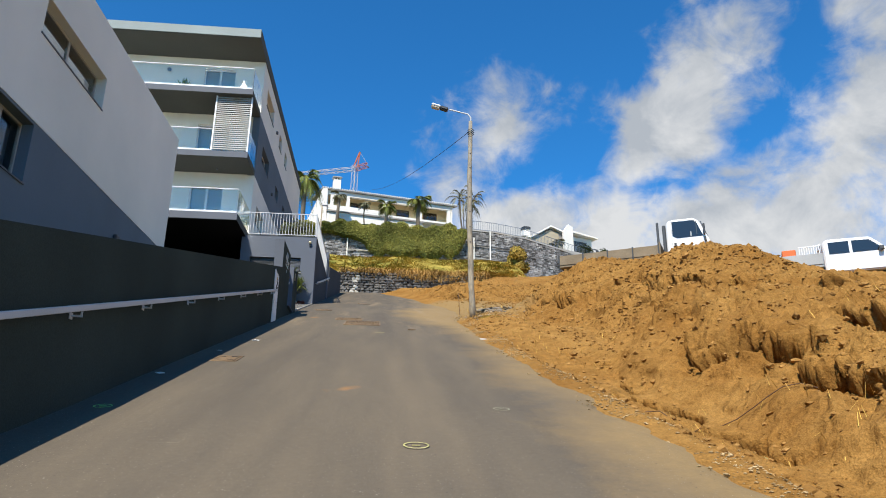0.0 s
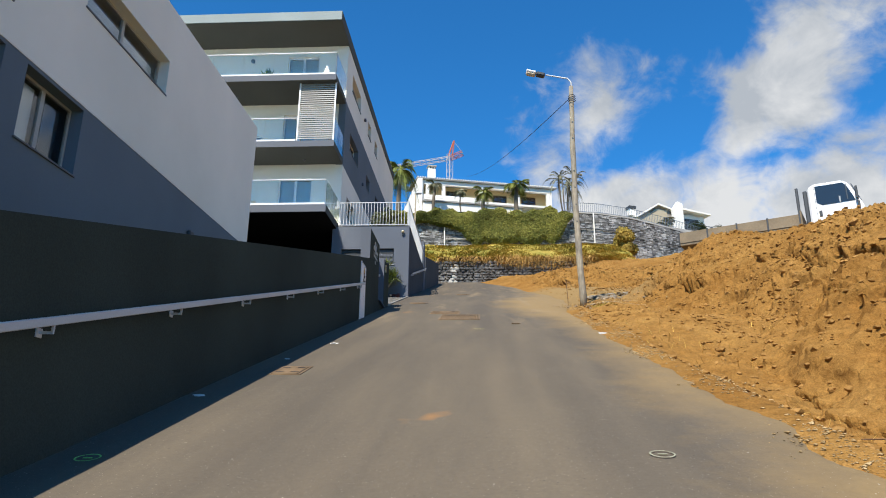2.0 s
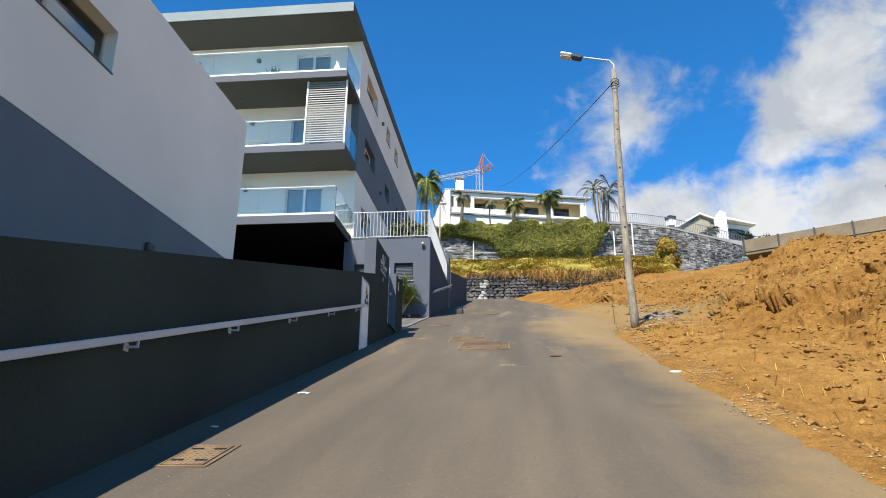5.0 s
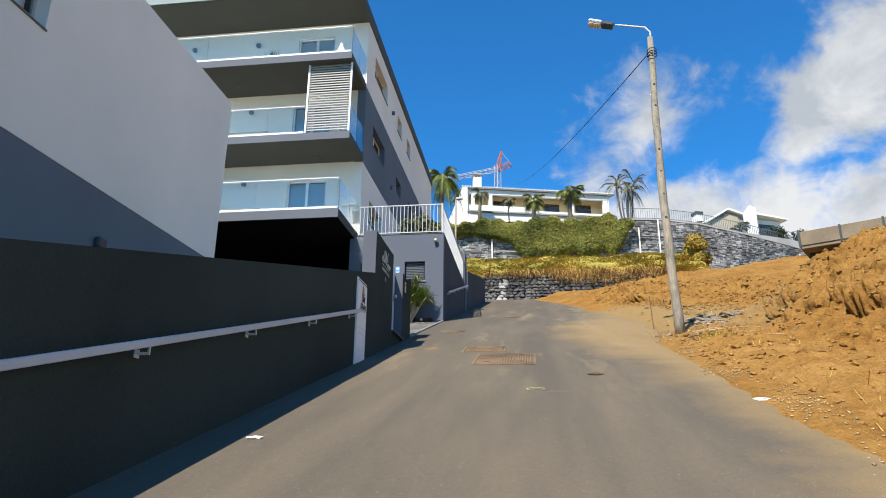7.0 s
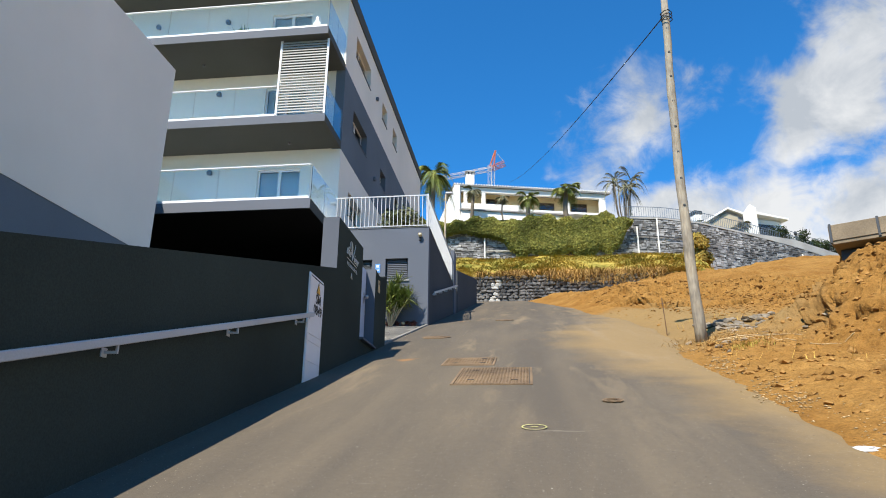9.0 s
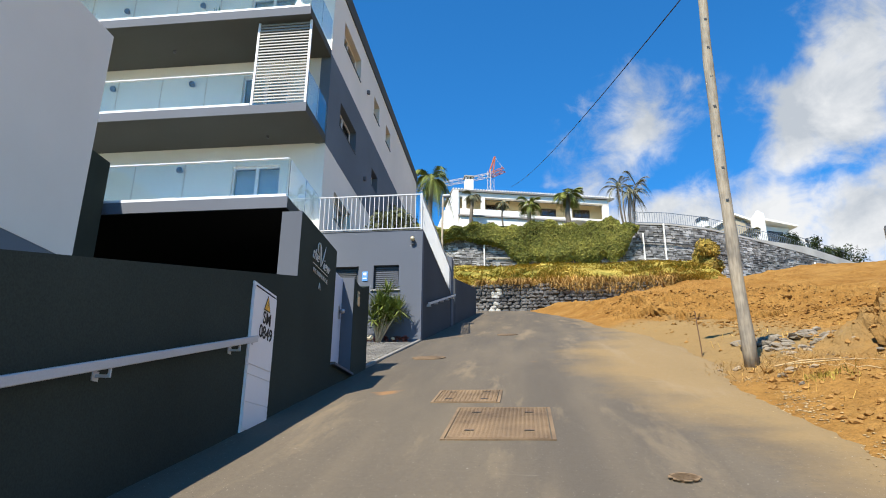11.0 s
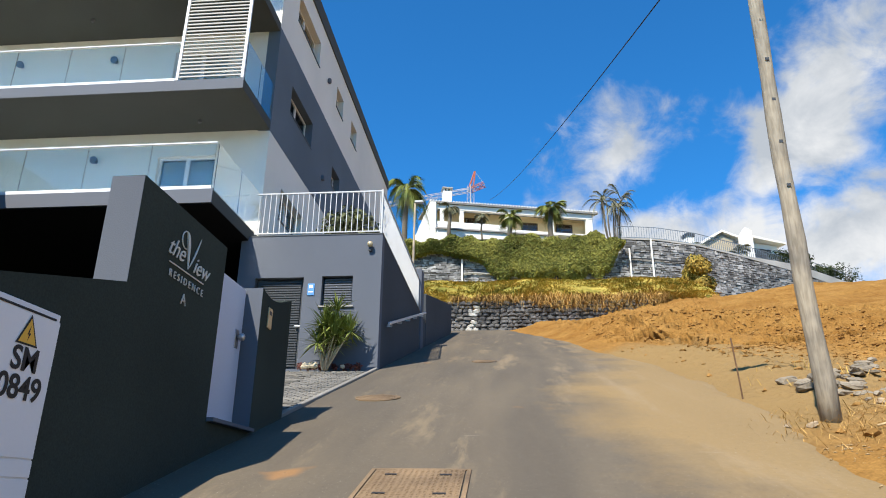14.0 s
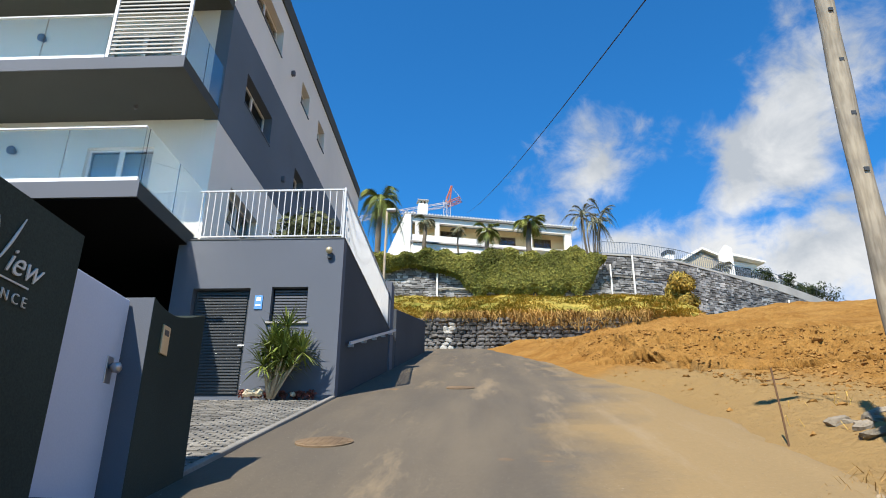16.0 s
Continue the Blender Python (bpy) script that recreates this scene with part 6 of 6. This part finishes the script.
for k in range(9):
    x = -5.05 + k * 0.17 + rn.uniform(-0.05, 0.05)
    if abs(x + 4.42) < 0.12:
        continue
    clump("succulent", (x, 32.55 + rn.uniform(-0.08, 0.08), 9.01), 0.075, 80, 0.07, M_REDPL, "low red succulent in the plant bed", "plant", 80 + k, 0.8, group="succulents in the plant bed")
for k, (x, y, s) in enumerate(((-4.86, 32.42, 0.12), (-4.72, 32.45, 0.15), (-4.63, 32.40, 0.11), (-4.95, 32.5, 0.09), (-4.02, 32.5, 0.08))):
    me = stone_shape(rn)
    me.materials.append(M_PALESTONE)
    ob = new("bed_stone", me)
    ob.location, ob.scale, ob.rotation_euler = (x, y, 8.96 + s * 0.4), (s * 1.3, s, s), (0.2 * k, 0.1, k)
    tagged(ob, "pale rough stone in the plant bed", "stone", "stones in the plant bed")

# cobbles: the nearest to the lane singly, the rest joined
cob = []
for k in range(5):
    bm = bmesh.new()
    bmesh.ops.create_cube(bm, size=1.0)
    for v in bm.verts:
        if v.co.z > 0:
            v.co.x *= 0.9
            v.co.y *= 0.88
        v.co += Vector([rn.uniform(-0.04, 0.04), rn.uniform(-0.04, 0.04), 0])
    me = bpy.data.meshes.new("cobble")
    bm.to_mesh(me)
    bm.free()
    me.materials.append(M_COBBLE)
    cob.append(me)
rest = bmesh.new()
single = 0
y = 26.1
row = 0
while y < 32.3:
    d = 0.115
    x = -3.36 - (0.09 if row % 2 else 0)
    while x > -6.6:
        w = 0.19
        zc = R(y) - 0.06 + (8.93 - R(32.8) + 0.06) * (y - 26) / 6.8
        if x > -4.3 and single < 300 and y > 27.5:
            ob = new("cobble", cob[(row + single) % 5])
            ob.parent = bed
            ob.location, ob.scale = (x - w / 2, y, zc + 0.025), (w * 0.93, d * 0.92, 0.08 + rn.uniform(-0.008, 0.008))
            ob.rotation_euler = (math.atan(0.27), 0, rn.uniform(-0.03, 0.03))
            single += 1
        else:
            box(rest, -w * 0.46, w * 0.46, -d * 0.45, d * 0.45, -0.04, 0.04 + rn.uniform(-0.008, 0.008), Matrix.Translation((x - w / 2, y, zc + 0.025)) @ TILTED)
        x -= w
    y += d
    row += 1
tagged(part("cobbles", rest, M_COBBLE, bed), kind="stuff")

# ---------- vehicles on the heap's far side ----------
M_CARWHITE = surface("white_car_paint", (0.80, 0.80, 0.80), 0.3, 0.03, 2.0, 20, 0.0, spec=0.5)
M_TYRE = surface("tyre_rubber", (0.02, 0.02, 0.02), 0.9, 0.2, 6.0, 40, 0.2)
M_BEDWOOD = surface("weathered_board", (0.20, 0.155, 0.10), 0.85, 0.25, 4.0, 30, 0.3)
M_BEDGREY = surface("grey_drop_side", (0.33, 0.34, 0.34), 0.6, 0.12, 3.0, 30, 0.1)
M_ORANGE = surface("orange_crate", (0.60, 0.13, 0.03), 0.6, 0.1, 4.0, 30, 0.05)
M_CARGLASS = surface("tinted_car_glass", (0.02, 0.025, 0.03), 0.05, 0.02, 2.0, 20, 0.0, spec=0.8)


def wheel(parent, m, u, v, r, w=0.22):
    bm = bmesh.new()
    bmesh.ops.create_cone(bm, cap_ends=True, segments=20, radius1=r, radius2=r, depth=w, matrix=m @ Matrix.Translation((u, v, r)) @ Matrix.Rotation(radians(90), 4, "X"))
    bmesh.ops.bevel(bm, geom=[e for e in bm.edges if len(e.link_faces) == 2 and abs(e.calc_face_angle(0)) > 1], offset=0.03, segments=1, affect="EDGES")
    wh = part("wheel", bm, M_TYRE, parent)
    bm = bmesh.new()
    bmesh.ops.create_cone(bm, cap_ends=True, segments=16, radius1=r * 0.55, radius2=r * 0.5, depth=w + 0.03, matrix=m @ Matrix.Translation((u, v, r)) @ Matrix.Rotation(radians(90), 4, "X"))
    part("rim", bm, M_RAILW, wh)


def profile(m, poly, v0, v1, bevel=0.04):
    bm = prism(poly, "y", v0, v1, bevel)
    bmesh.ops.transform(bm, matrix=m, verts=bm.verts)
    return bm


TM = Matrix.Translation((8.1, 29.5, 9.42)) @ Matrix.Rotation(radians(-30), 4, "Z")
tr = thing("flatbed_truck", (10.5, 28.5, 9.5), "white flatbed truck with weathered drop sides", "truck")
part("chassis", B(0.1, 6.3, 0.6, 1.5, 0.55, 0.85, 0.02, TM), M_DARKMET, tr)
part("bed_floor", B(0.0, 4.45, 0.0, 2.1, 0.86, 1.0, 0.01, TM), M_BEDWOOD, tr)
for k in range(4):
    part("drop_side", B(0.03 + k * 1.1, 1.08 + k * 1.1, -0.03, 0.02, 0.96, 1.40, 0.008, TM), M_BEDWOOD, tr)
    part("drop_side", B(0.03 + k * 1.1, 1.08 + k * 1.1, 2.08, 2.13, 0.96, 1.40, 0.008, TM), M_BEDWOOD, tr)
for k in range(5):
    part("side_post", B(-0.03 + k * 1.1, 0.03 + k * 1.1, -0.05, 0.03, 0.9, 1.43, 0.005, TM), M_DARKMET, tr)
part("tail_board", B(-0.05, 0.0, 0.02, 2.08, 0.96, 1.40, 0.008, TM), M_BEDWOOD, tr)
part("head_board", B(4.42, 4.48, 0.0, 2.1, 1.0, 1.55, 0.01, TM), M_BEDWOOD, tr)
part("exhaust_stack", B(4.36, 4.46, 0.05, 0.15, 1.4, 2.45, 0.02, TM), M_DARKMET, tr, "dark upright stake")
cab = part("cab", profile(TM, [(4.75, 0.6), (6.45, 0.6), (6.5, 1.4), (6.12, 2.30), (5.92, 2.47), (4.98, 2.50), (4.78, 2.38)], 0.05, 2.05, 0.06), M_CARWHITE, tr)
part("side_window", profile(TM, [(5.02, 1.74), (5.20, 1.62), (6.26, 1.62), (6.05, 2.20), (5.92, 2.36), (5.02, 2.38)], 0.035, 0.055, 0.0), M_CARGLASS, cab)
part("windscreen", profile(TM, [(6.40, 1.65), (6.43, 1.65), (6.20, 2.32), (6.17, 2.32)], 0.2, 1.9, 0.0), M_CARGLASS, cab)
part("steering_wheel", B(5.75, 5.80, 0.024, 0.034, 1.64, 1.86, 0, TM), M_BEDGREY, cab)
part("roof_lamp", B(5.80, 5.92, 0.3, 0.5, 2.47, 2.53, 0.01, TM), M_DARKMET, cab)
part("mirror", B(6.30, 6.38, -0.18, 0.0, 1.30, 1.52, 0.02, TM), M_DARKMET, cab)
part("door_handle", B(5.06, 5.16, 0.02, 0.05, 1.20, 1.42, 0.01, TM), M_DARKMET, cab)
part("door_seam", B(4.985, 4.995, 0.042, 0.052, 0.7, 2.45, 0, TM), M_DARKMET, cab)
part("window_post", B(6.00, 6.03, 0.028, 0.036, 1.70, 2.30, 0, TM), M_DARKMET, cab)
part("mirror", B(6.28, 6.36, -0.16, 0.02, 1.62, 2.10, 0.02, TM), M_DARKMET, cab)
part("air_duct", B(4.60, 4.74, 0.10, 0.28, 1.0, 2.30, 0.03, TM), M_DARKMET, cab)
for u, v in ((1.0, 0.25), (1.0, 1.85), (5.55, 0.2), (5.55, 1.9)):
    wheel(tr, TM, u, v, 0.38)

KM = Matrix.Translation((12.75, 19.9, 7.02)) @ Matrix.Rotation(radians(-30), 4, "Z") @ Matrix.Scale(0.86, 4)
pk = thing("pickup_truck", (14, 19, 7.2), "white pickup truck with a ladder rack and orange crate", "pickup")
part("chassis", B(0.1, 4.3, 0.3, 1.4, 0.40, 0.60, 0.02, KM), M_DARKMET, pk)
part("bed_floor", B(0.0, 1.34, 0.0, 1.75, 0.70, 0.82, 0.01, KM), M_BEDGREY, pk)
for v in (-0.03, 1.73):
    part("drop_side", B(0.0, 1.34, v, v + 0.05, 0.80, 1.22, 0.01, KM), M_BEDGREY, pk)
part("tail_board", B(-0.05, 0.0, 0.0, 1.75, 0.80, 1.22, 0.01, KM), M_BEDGREY, pk)
rack = part("ladder_rack", B(1.27, 1.32, 0.05, 1.7, 1.55, 1.60, 0.005, KM), M_CARWHITE, pk)
for k in range(9):
    part("rack_bar", B(0.6 + k * 0.08, 0.62 + k * 0.08, 0.06, 0.09, 1.22, 1.50 + 0.01 * k, 0, KM), M_CARWHITE, rack)
part("rack_rail", B(0.58, 1.3, 0.055, 0.095, 1.50, 1.54, 0.005, KM), M_CARWHITE, rack)
part("body", profile(KM, [(1.37, 0.45), (4.50, 0.45), (4.55, 0.85), (4.40, 1.02), (3.45, 1.12), (2.90, 1.68), (1.50, 1.72), (1.37, 1.6)], 0.02, 1.73, 0.06), M_CARWHITE, pk)
part("side_window", profile(KM, [(1.55, 1.14), (2.20, 1.14), (2.20, 1.58), (1.55, 1.58)], 0.008, 0.03, 0.0), M_CARGLASS, pk)
part("side_window", profile(KM, [(2.30, 1.14), (3.30, 1.14), (2.85, 1.56), (2.30, 1.58)], 0.008, 0.03, 0.0), M_CARGLASS, pk)
part("mirror", B(3.1, 3.25, -0.16, 0.0, 1.10, 1.26, 0.02, KM), M_DARKMET, pk)
for u, v in ((0.75, 0.15), (0.75, 1.6), (3.75, 0.15), (3.75, 1.6)):
    wheel(pk, KM, u, v, 0.33, 0.2)
crate = part("crate", B(0.03, 0.5, 0.25, 1.2, 0.825, 1.52, 0.02, KM), M_ORANGE)
tagged(crate, "orange plastic crate in the pickup's bed", "crate")

# ---------- clods, rubble, litter on the earth ----------
M_CLOD = surface("earth_clod", (0.228, 0.118, 0.034), 0.97, 0.2, 4.0, 30, 0.6, tone2=(0.285, 0.160, 0.053), spec=0.05, island=0.2)
M_RUBBLE = surface("grey_rubble", (0.15, 0.125, 0.09), 0.95, 0.3, 5.0, 30, 0.7, tone2=(0.23, 0.195, 0.145), island=0.4)
M_GRIT = surface("pale_crushed_stone", (0.33, 0.23, 0.115), 1.0, 0.2, 5.0, 30, 0.0, tone2=(0.42, 0.32, 0.18), spec=0.02, island=0.2)
M_PAPER = surface("white_litter", (0.55, 0.55, 0.53), 0.8, 0.1, 6.0, 30, 0.2)


def top_at(x, y):
    return R(y) - 0.055 + float(bank(np.array([[x]]), np.array([[y]]))[0, 0])


nr = np.random.RandomState(5)
n = 46000
cx = 2.9 + nr.rand(n) ** 1.1 * 7.6
cy = 5.0 + nr.rand(n) * 40
keep = cx > edge(cy) + 0.15
cx, cy = cx[keep], cy[keep]
# loose tipped load on the crest
cx = np.concatenate([cx, 9.3 + 1.1 * nr.randn(5000)])
cy = np.concatenate([cy, 17.6 + 2.0 * nr.randn(5000)])
hz = bank(cx[None], cy[None])[0]
# more clods on the faces than on the flat sand
drift_ = step(fractal(cx, cy, 0.55, 3, 205), -0.12, 0.32)
wt = nr.rand(len(cx)) < np.where(hz > 0.3, 0.38 + 0.62 * drift_, np.where(cy > 25.5, 0.03, 0.12 + 0.35 * drift_))
cx, cy, hz = cx[wt], cy[wt], hz[wt]
base_v = np.array([(1, 0, 0), (-1, 0, 0), (0, 1, 0), (0, -1, 0), (0, 0, 1), (0, 0, -1), (.62, .62, .5), (-.62, .62, .5), (.62, -.62, .5), (-.62, -.62, .5)])
hull = bmesh.new()
for v in base_v:
    hull.verts.new(tuple(v))
bmesh.ops.convex_hull(hull, input=hull.verts)
hull.verts.ensure_lookup_table()
hv = np.array([v.co[:] for v in hull.verts])
hull.verts.index_update()
hf = [[v.index for v in f.verts] for f in hull.faces]
hull.free()
mx_, my_ = shove(cx[None], cy[None], (R(cy) - 0.055 + hz)[None])
verts, faces = [], []
for x0_, y, h, dx_, dy_ in zip(cx, cy, hz, mx_[0], my_[0]):
    x = x0_
    s = 0.009 + 0.055 * nr.rand() ** 4 + (0.07 * nr.rand() if nr.rand() < 0.012 else 0)
    q = hv * (1 + 0.75 * (nr.rand(*hv.shape) - 0.5)) * np.array([s * (0.8 + 0.7 * nr.rand()), s * (0.8 + 0.6 * nr.rand()), s * (0.7 + 0.45 * nr.rand())])
    a = nr.rand() * 6.28
    c, sn = math.cos(a), math.sin(a)
    q = np.stack([q[:, 0] * c - q[:, 1] * sn, q[:, 0] * sn + q[:, 1] * c, q[:, 2]], -1)
    o = len(verts)
    verts += (q + np.array([x + dx_, y + dy_, R(y) - 0.055 + h - s * 0.12])).tolist()
    faces += [[o + i for i in f] for f in hf]
# pale crushed stone along the broken lip of the lane
lip_v, lip_f = [], []
for _ in range(4200):
    y = 3.5 + nr.rand() * 21
    u = nr.randn()
    x = float(edge(y)) + 0.12 + 0.17 * u + 0.2 * math.sin(y * 1.7) * math.sin(y * 0.6)
    s = 0.006 + 0.016 * nr.rand() ** 3
    if x < 1.9 or nr.rand() > 0.55 + 0.45 * math.sin(y * 2.3 + 1):
        continue
    zt = max(float(R(y)) - 0.14 * float(step(np.array(x), edge(y) - 0.35, edge(y) + 0.15)), top_at(x, y))
    q = hv * (1 + 0.3 * (nr.rand(*hv.shape) - 0.5)) * s * np.array([1.2, 1.0, 0.7])
    o = len(lip_v)
    lip_v += (q + np.array([x, y, zt + s * 0.2])).tolist()
    lip_f += [[o + i for i in f] for f in hf]
me = bpy.data.meshes.new("gravel")
me.from_pydata(lip_v, [], lip_f)
me.materials.append(M_GRIT)
tagged(new("gravel", me), "pale crushed stone along the lane's broken edge", "gravel", kind="stuff")

me = bpy.data.meshes.new("clods")
me.from_pydata(verts, [], faces)
me.materials.append(M_CLOD)
tagged(new("clods", me), "crumbled clods strewn over the dug earth", "clods", kind="stuff")

# broken concrete and stones behind the pole
for k in range(52):
    if k < 40:
        x, y, s = rn.uniform(4.2, 8.2), 0, rn.uniform(0.08, 0.24)
        y = 27.6 + (x - 4.0) * 0.75 + rn.uniform(-0.9, 0.9)
    else:
        x, y, s = rn.uniform(3.3, 6.0), rn.uniform(20.5, 26.5), rn.uniform(0.04, 0.09)
    me = stone_shape(rn)
    me.materials.append(M_RUBBLE)
    ob = new("rubble_stone", me)
    ob.location, ob.rotation_euler = (x, y, top_at(x, y) + s * 0.12), (rn.uniform(-0.4, 0.4), rn.uniform(-0.4, 0.4), rn.uniform(0, 3))
    ob.scale = (s * rn.uniform(1.2, 2.6), s, s * rn.uniform(0.4, 0.8))
    tagged(ob, "broken grey stone lying on the earth", "stone", "rubble by the pole")
slabs = [(4.35 + 0.17 * k + rn.uniform(-0.1, 0.1), 27.0 + 0.28 * k + rn.uniform(-0.15, 0.15), rn.uniform(0.35, 0.7)) for k in range(15)]
slabs += [(4.5 + 0.18 * k + rn.uniform(-0.1, 0.1), 26.5 + 0.2 * k + rn.uniform(-0.15, 0.15), rn.uniform(0.3, 0.55)) for k in range(9)]
for x, y, sx in slabs:
    me = stone_shape(rn)
    me.materials.append(M_RUBBLE)
    ob = new("concrete_fragment", me)
    ob.location, ob.scale, ob.rotation_euler = (x, y, top_at(x, y) + 0.01), (sx * 0.75, sx * rn.uniform(0.25, 0.45), 0.09), (0.27 + rn.uniform(-0.2, 0.2), rn.uniform(-0.25, 0.1), rn.uniform(0.3, 1.2))
    tagged(ob, "broken flat piece of grey concrete in the earth", "rubble", "concrete pieces by the pole")
for x, y, s in ((2.60, 17.0, 0.075), (4.6, 19.8, 0.07), (4.9, 21.2, 0.05), (-3.05, 10.05, 0.045), (-2.9, 12.9, 0.035), (-2.63, 14.9, 0.06)):
    bm = bmesh.new()
    bmesh.ops.create_icosphere(bm, subdivisions=2, radius=s)
    for v in bm.verts:
        v.co = Vector((v.co.x * 1.5, v.co.y * 0.8, v.co.z * 0.22)) * rn.uniform(0.6, 1.3)
    zt = top_at(x, y) if x > 2.5 else R(y)
    bmesh.ops.transform(bm, matrix=Matrix.Translation((x, y, zt + 0.012)) @ TILTED, verts=bm.verts)
    tagged(part("paper_scrap", bm, M_PAPER), "crumpled white paper scrap on the ground", "litter", "paper scraps")

wire = bmesh.new()
tube(wire, [(3.9 + 0.16 * k, 9.9 - 0.13 * k, top_at(3.9 + 0.16 * k, 9.9 - 0.13 * k) + 0.03 + 0.03 * math.sin(k * 1.3)) for k in range(12)], 0.008, 5)
tagged(part("old_wire", wire, M_BROWN), "rusty wire lying in the dug ditch", "wire")

# survey stake, roots and dry stalks
st = thing("survey_stake", (3.3, 28.05, 7.6), "thin rusty stake with a cross wire in sand", "stake")
bm = bmesh.new()
tube(bm, [(3.33, 28.0, 7.5), (3.31, 28.02, 8.0), (3.28, 28.05, 8.58)], 0.012, 6)
part("rod", bm, M_BROWN, st)
bm = bmesh.new()
tube(bm, [(3.20, 28.05, 8.42), (3.45, 28.03, 8.45)], 0.006, 5)
part("cross_wire", bm, M_BROWN, st)


def on_earth(rn):
    x, y = 3.2 + 5 * rn.random(), rn.uniform(7, 31)
    if x < edge(y) + 0.3 or math.sin(x * 2.3 + y * 1.1) + math.sin(y * 0.9) < 0.3:
        return None
    return (x, y, top_at(x, y) - 0.02)


tagged(tufts("dry_stalks", 1100, on_earth, 0.26, 0.005, M_STRAW, 1.6, 44, 0.5), "dry stalks and roots in the dug earth", "stalks")


def at_pole(rn):
    a, d = rn.uniform(0, 6.28), 0.3 + 1.3 * rn.random()
    x, y = 4.0 + d * math.cos(a), 25.2 + d * 0.9 * math.sin(a)
    return (x, y, top_at(x, y) - 0.02)


tagged(tufts("dry_weeds", 700, at_pole, 0.17, 0.004, M_ROOT, 2.4, 45, 0.75), "dry weeds and twigs round the pole's foot", "weeds")

# fallen sticks, pale stones and a green tuft before the pole
M_FIELD = surface("dusty_field_stone", (0.27, 0.205, 0.13), 0.95, 0.25, 8.0, 30, 0.5, tone2=(0.36, 0.285, 0.19))
M_STICK = surface("bleached_stick", (0.36, 0.25, 0.12), 0.9, 0.25, 6.0, 40, 0.2, tone2=(0.46, 0.34, 0.18))
for x, y, l, a, r in ((4.0, 24.9, 1.3, 0.25, 0.014), (4.5, 24.8, 2.2, -0.12, 0.012), (3.9, 24.4, 0.8, 0.9, 0.010), (4.6, 24.2, 0.9, 2.4, 0.009), (4.2, 25.3, 0.7, 1.9, 0.010), (4.9, 22.9, 1.2, 0.3, 0.010)):
    pts = []
    for k in range(7):
        u = l * (k / 6 - 0.3)
        px, py = x + u * math.cos(a), y + u * math.sin(a) + 0.03 * math.sin(k * 1.4)
        pts.append((px, py, top_at(px, py) + r * 2 + 0.02))
    bm = bmesh.new()
    tube(bm, pts, [r * (1 - 0.09 * k) for k in range(7)], 6)
    tagged(part("fallen_stick", bm, M_STICK, smooth=True), "bleached dry stick lying on the earth", "stick", "sticks by the pole")
for x, y, sz in ((3.45, 24.0, 0.09), (3.62, 24.15, 0.11), (3.9, 24.05, 0.08), (3.25, 25.5, 0.10), (4.3, 25.9, 0.13), (4.7, 26.2, 0.10), (5.6, 26.4, 0.14), (3.0, 25.6, 0.07)):
    me = stone_shape(rn)
    me.materials.append(M_FIELD)
    ob = new("pale_stone", me)
    ob.location, ob.scale, ob.rotation_euler = (x, y, top_at(x, y) + sz * 0.2), (sz * 1.5, sz, sz * 0.7), (rn.uniform(-0.4, 0.4), rn.uniform(-0.4, 0.4), rn.uniform(0, 3))
    tagged(ob, "pale rough stone lying on the earth", "stone", "pale stones by the pole")


def green_spot(rn):
    x, y = 3.75 + rn.gauss(0, 0.16), 23.3 + rn.gauss(0, 0.14)
    return (x, y, top_at(x, y) - 0.01)


tagged(tufts("weed_tuft", 160, green_spot, 0.14, 0.006, M_GRASS, 1.2, 46, 0.3), "small green weed tuft at the sand's edge", "weeds")
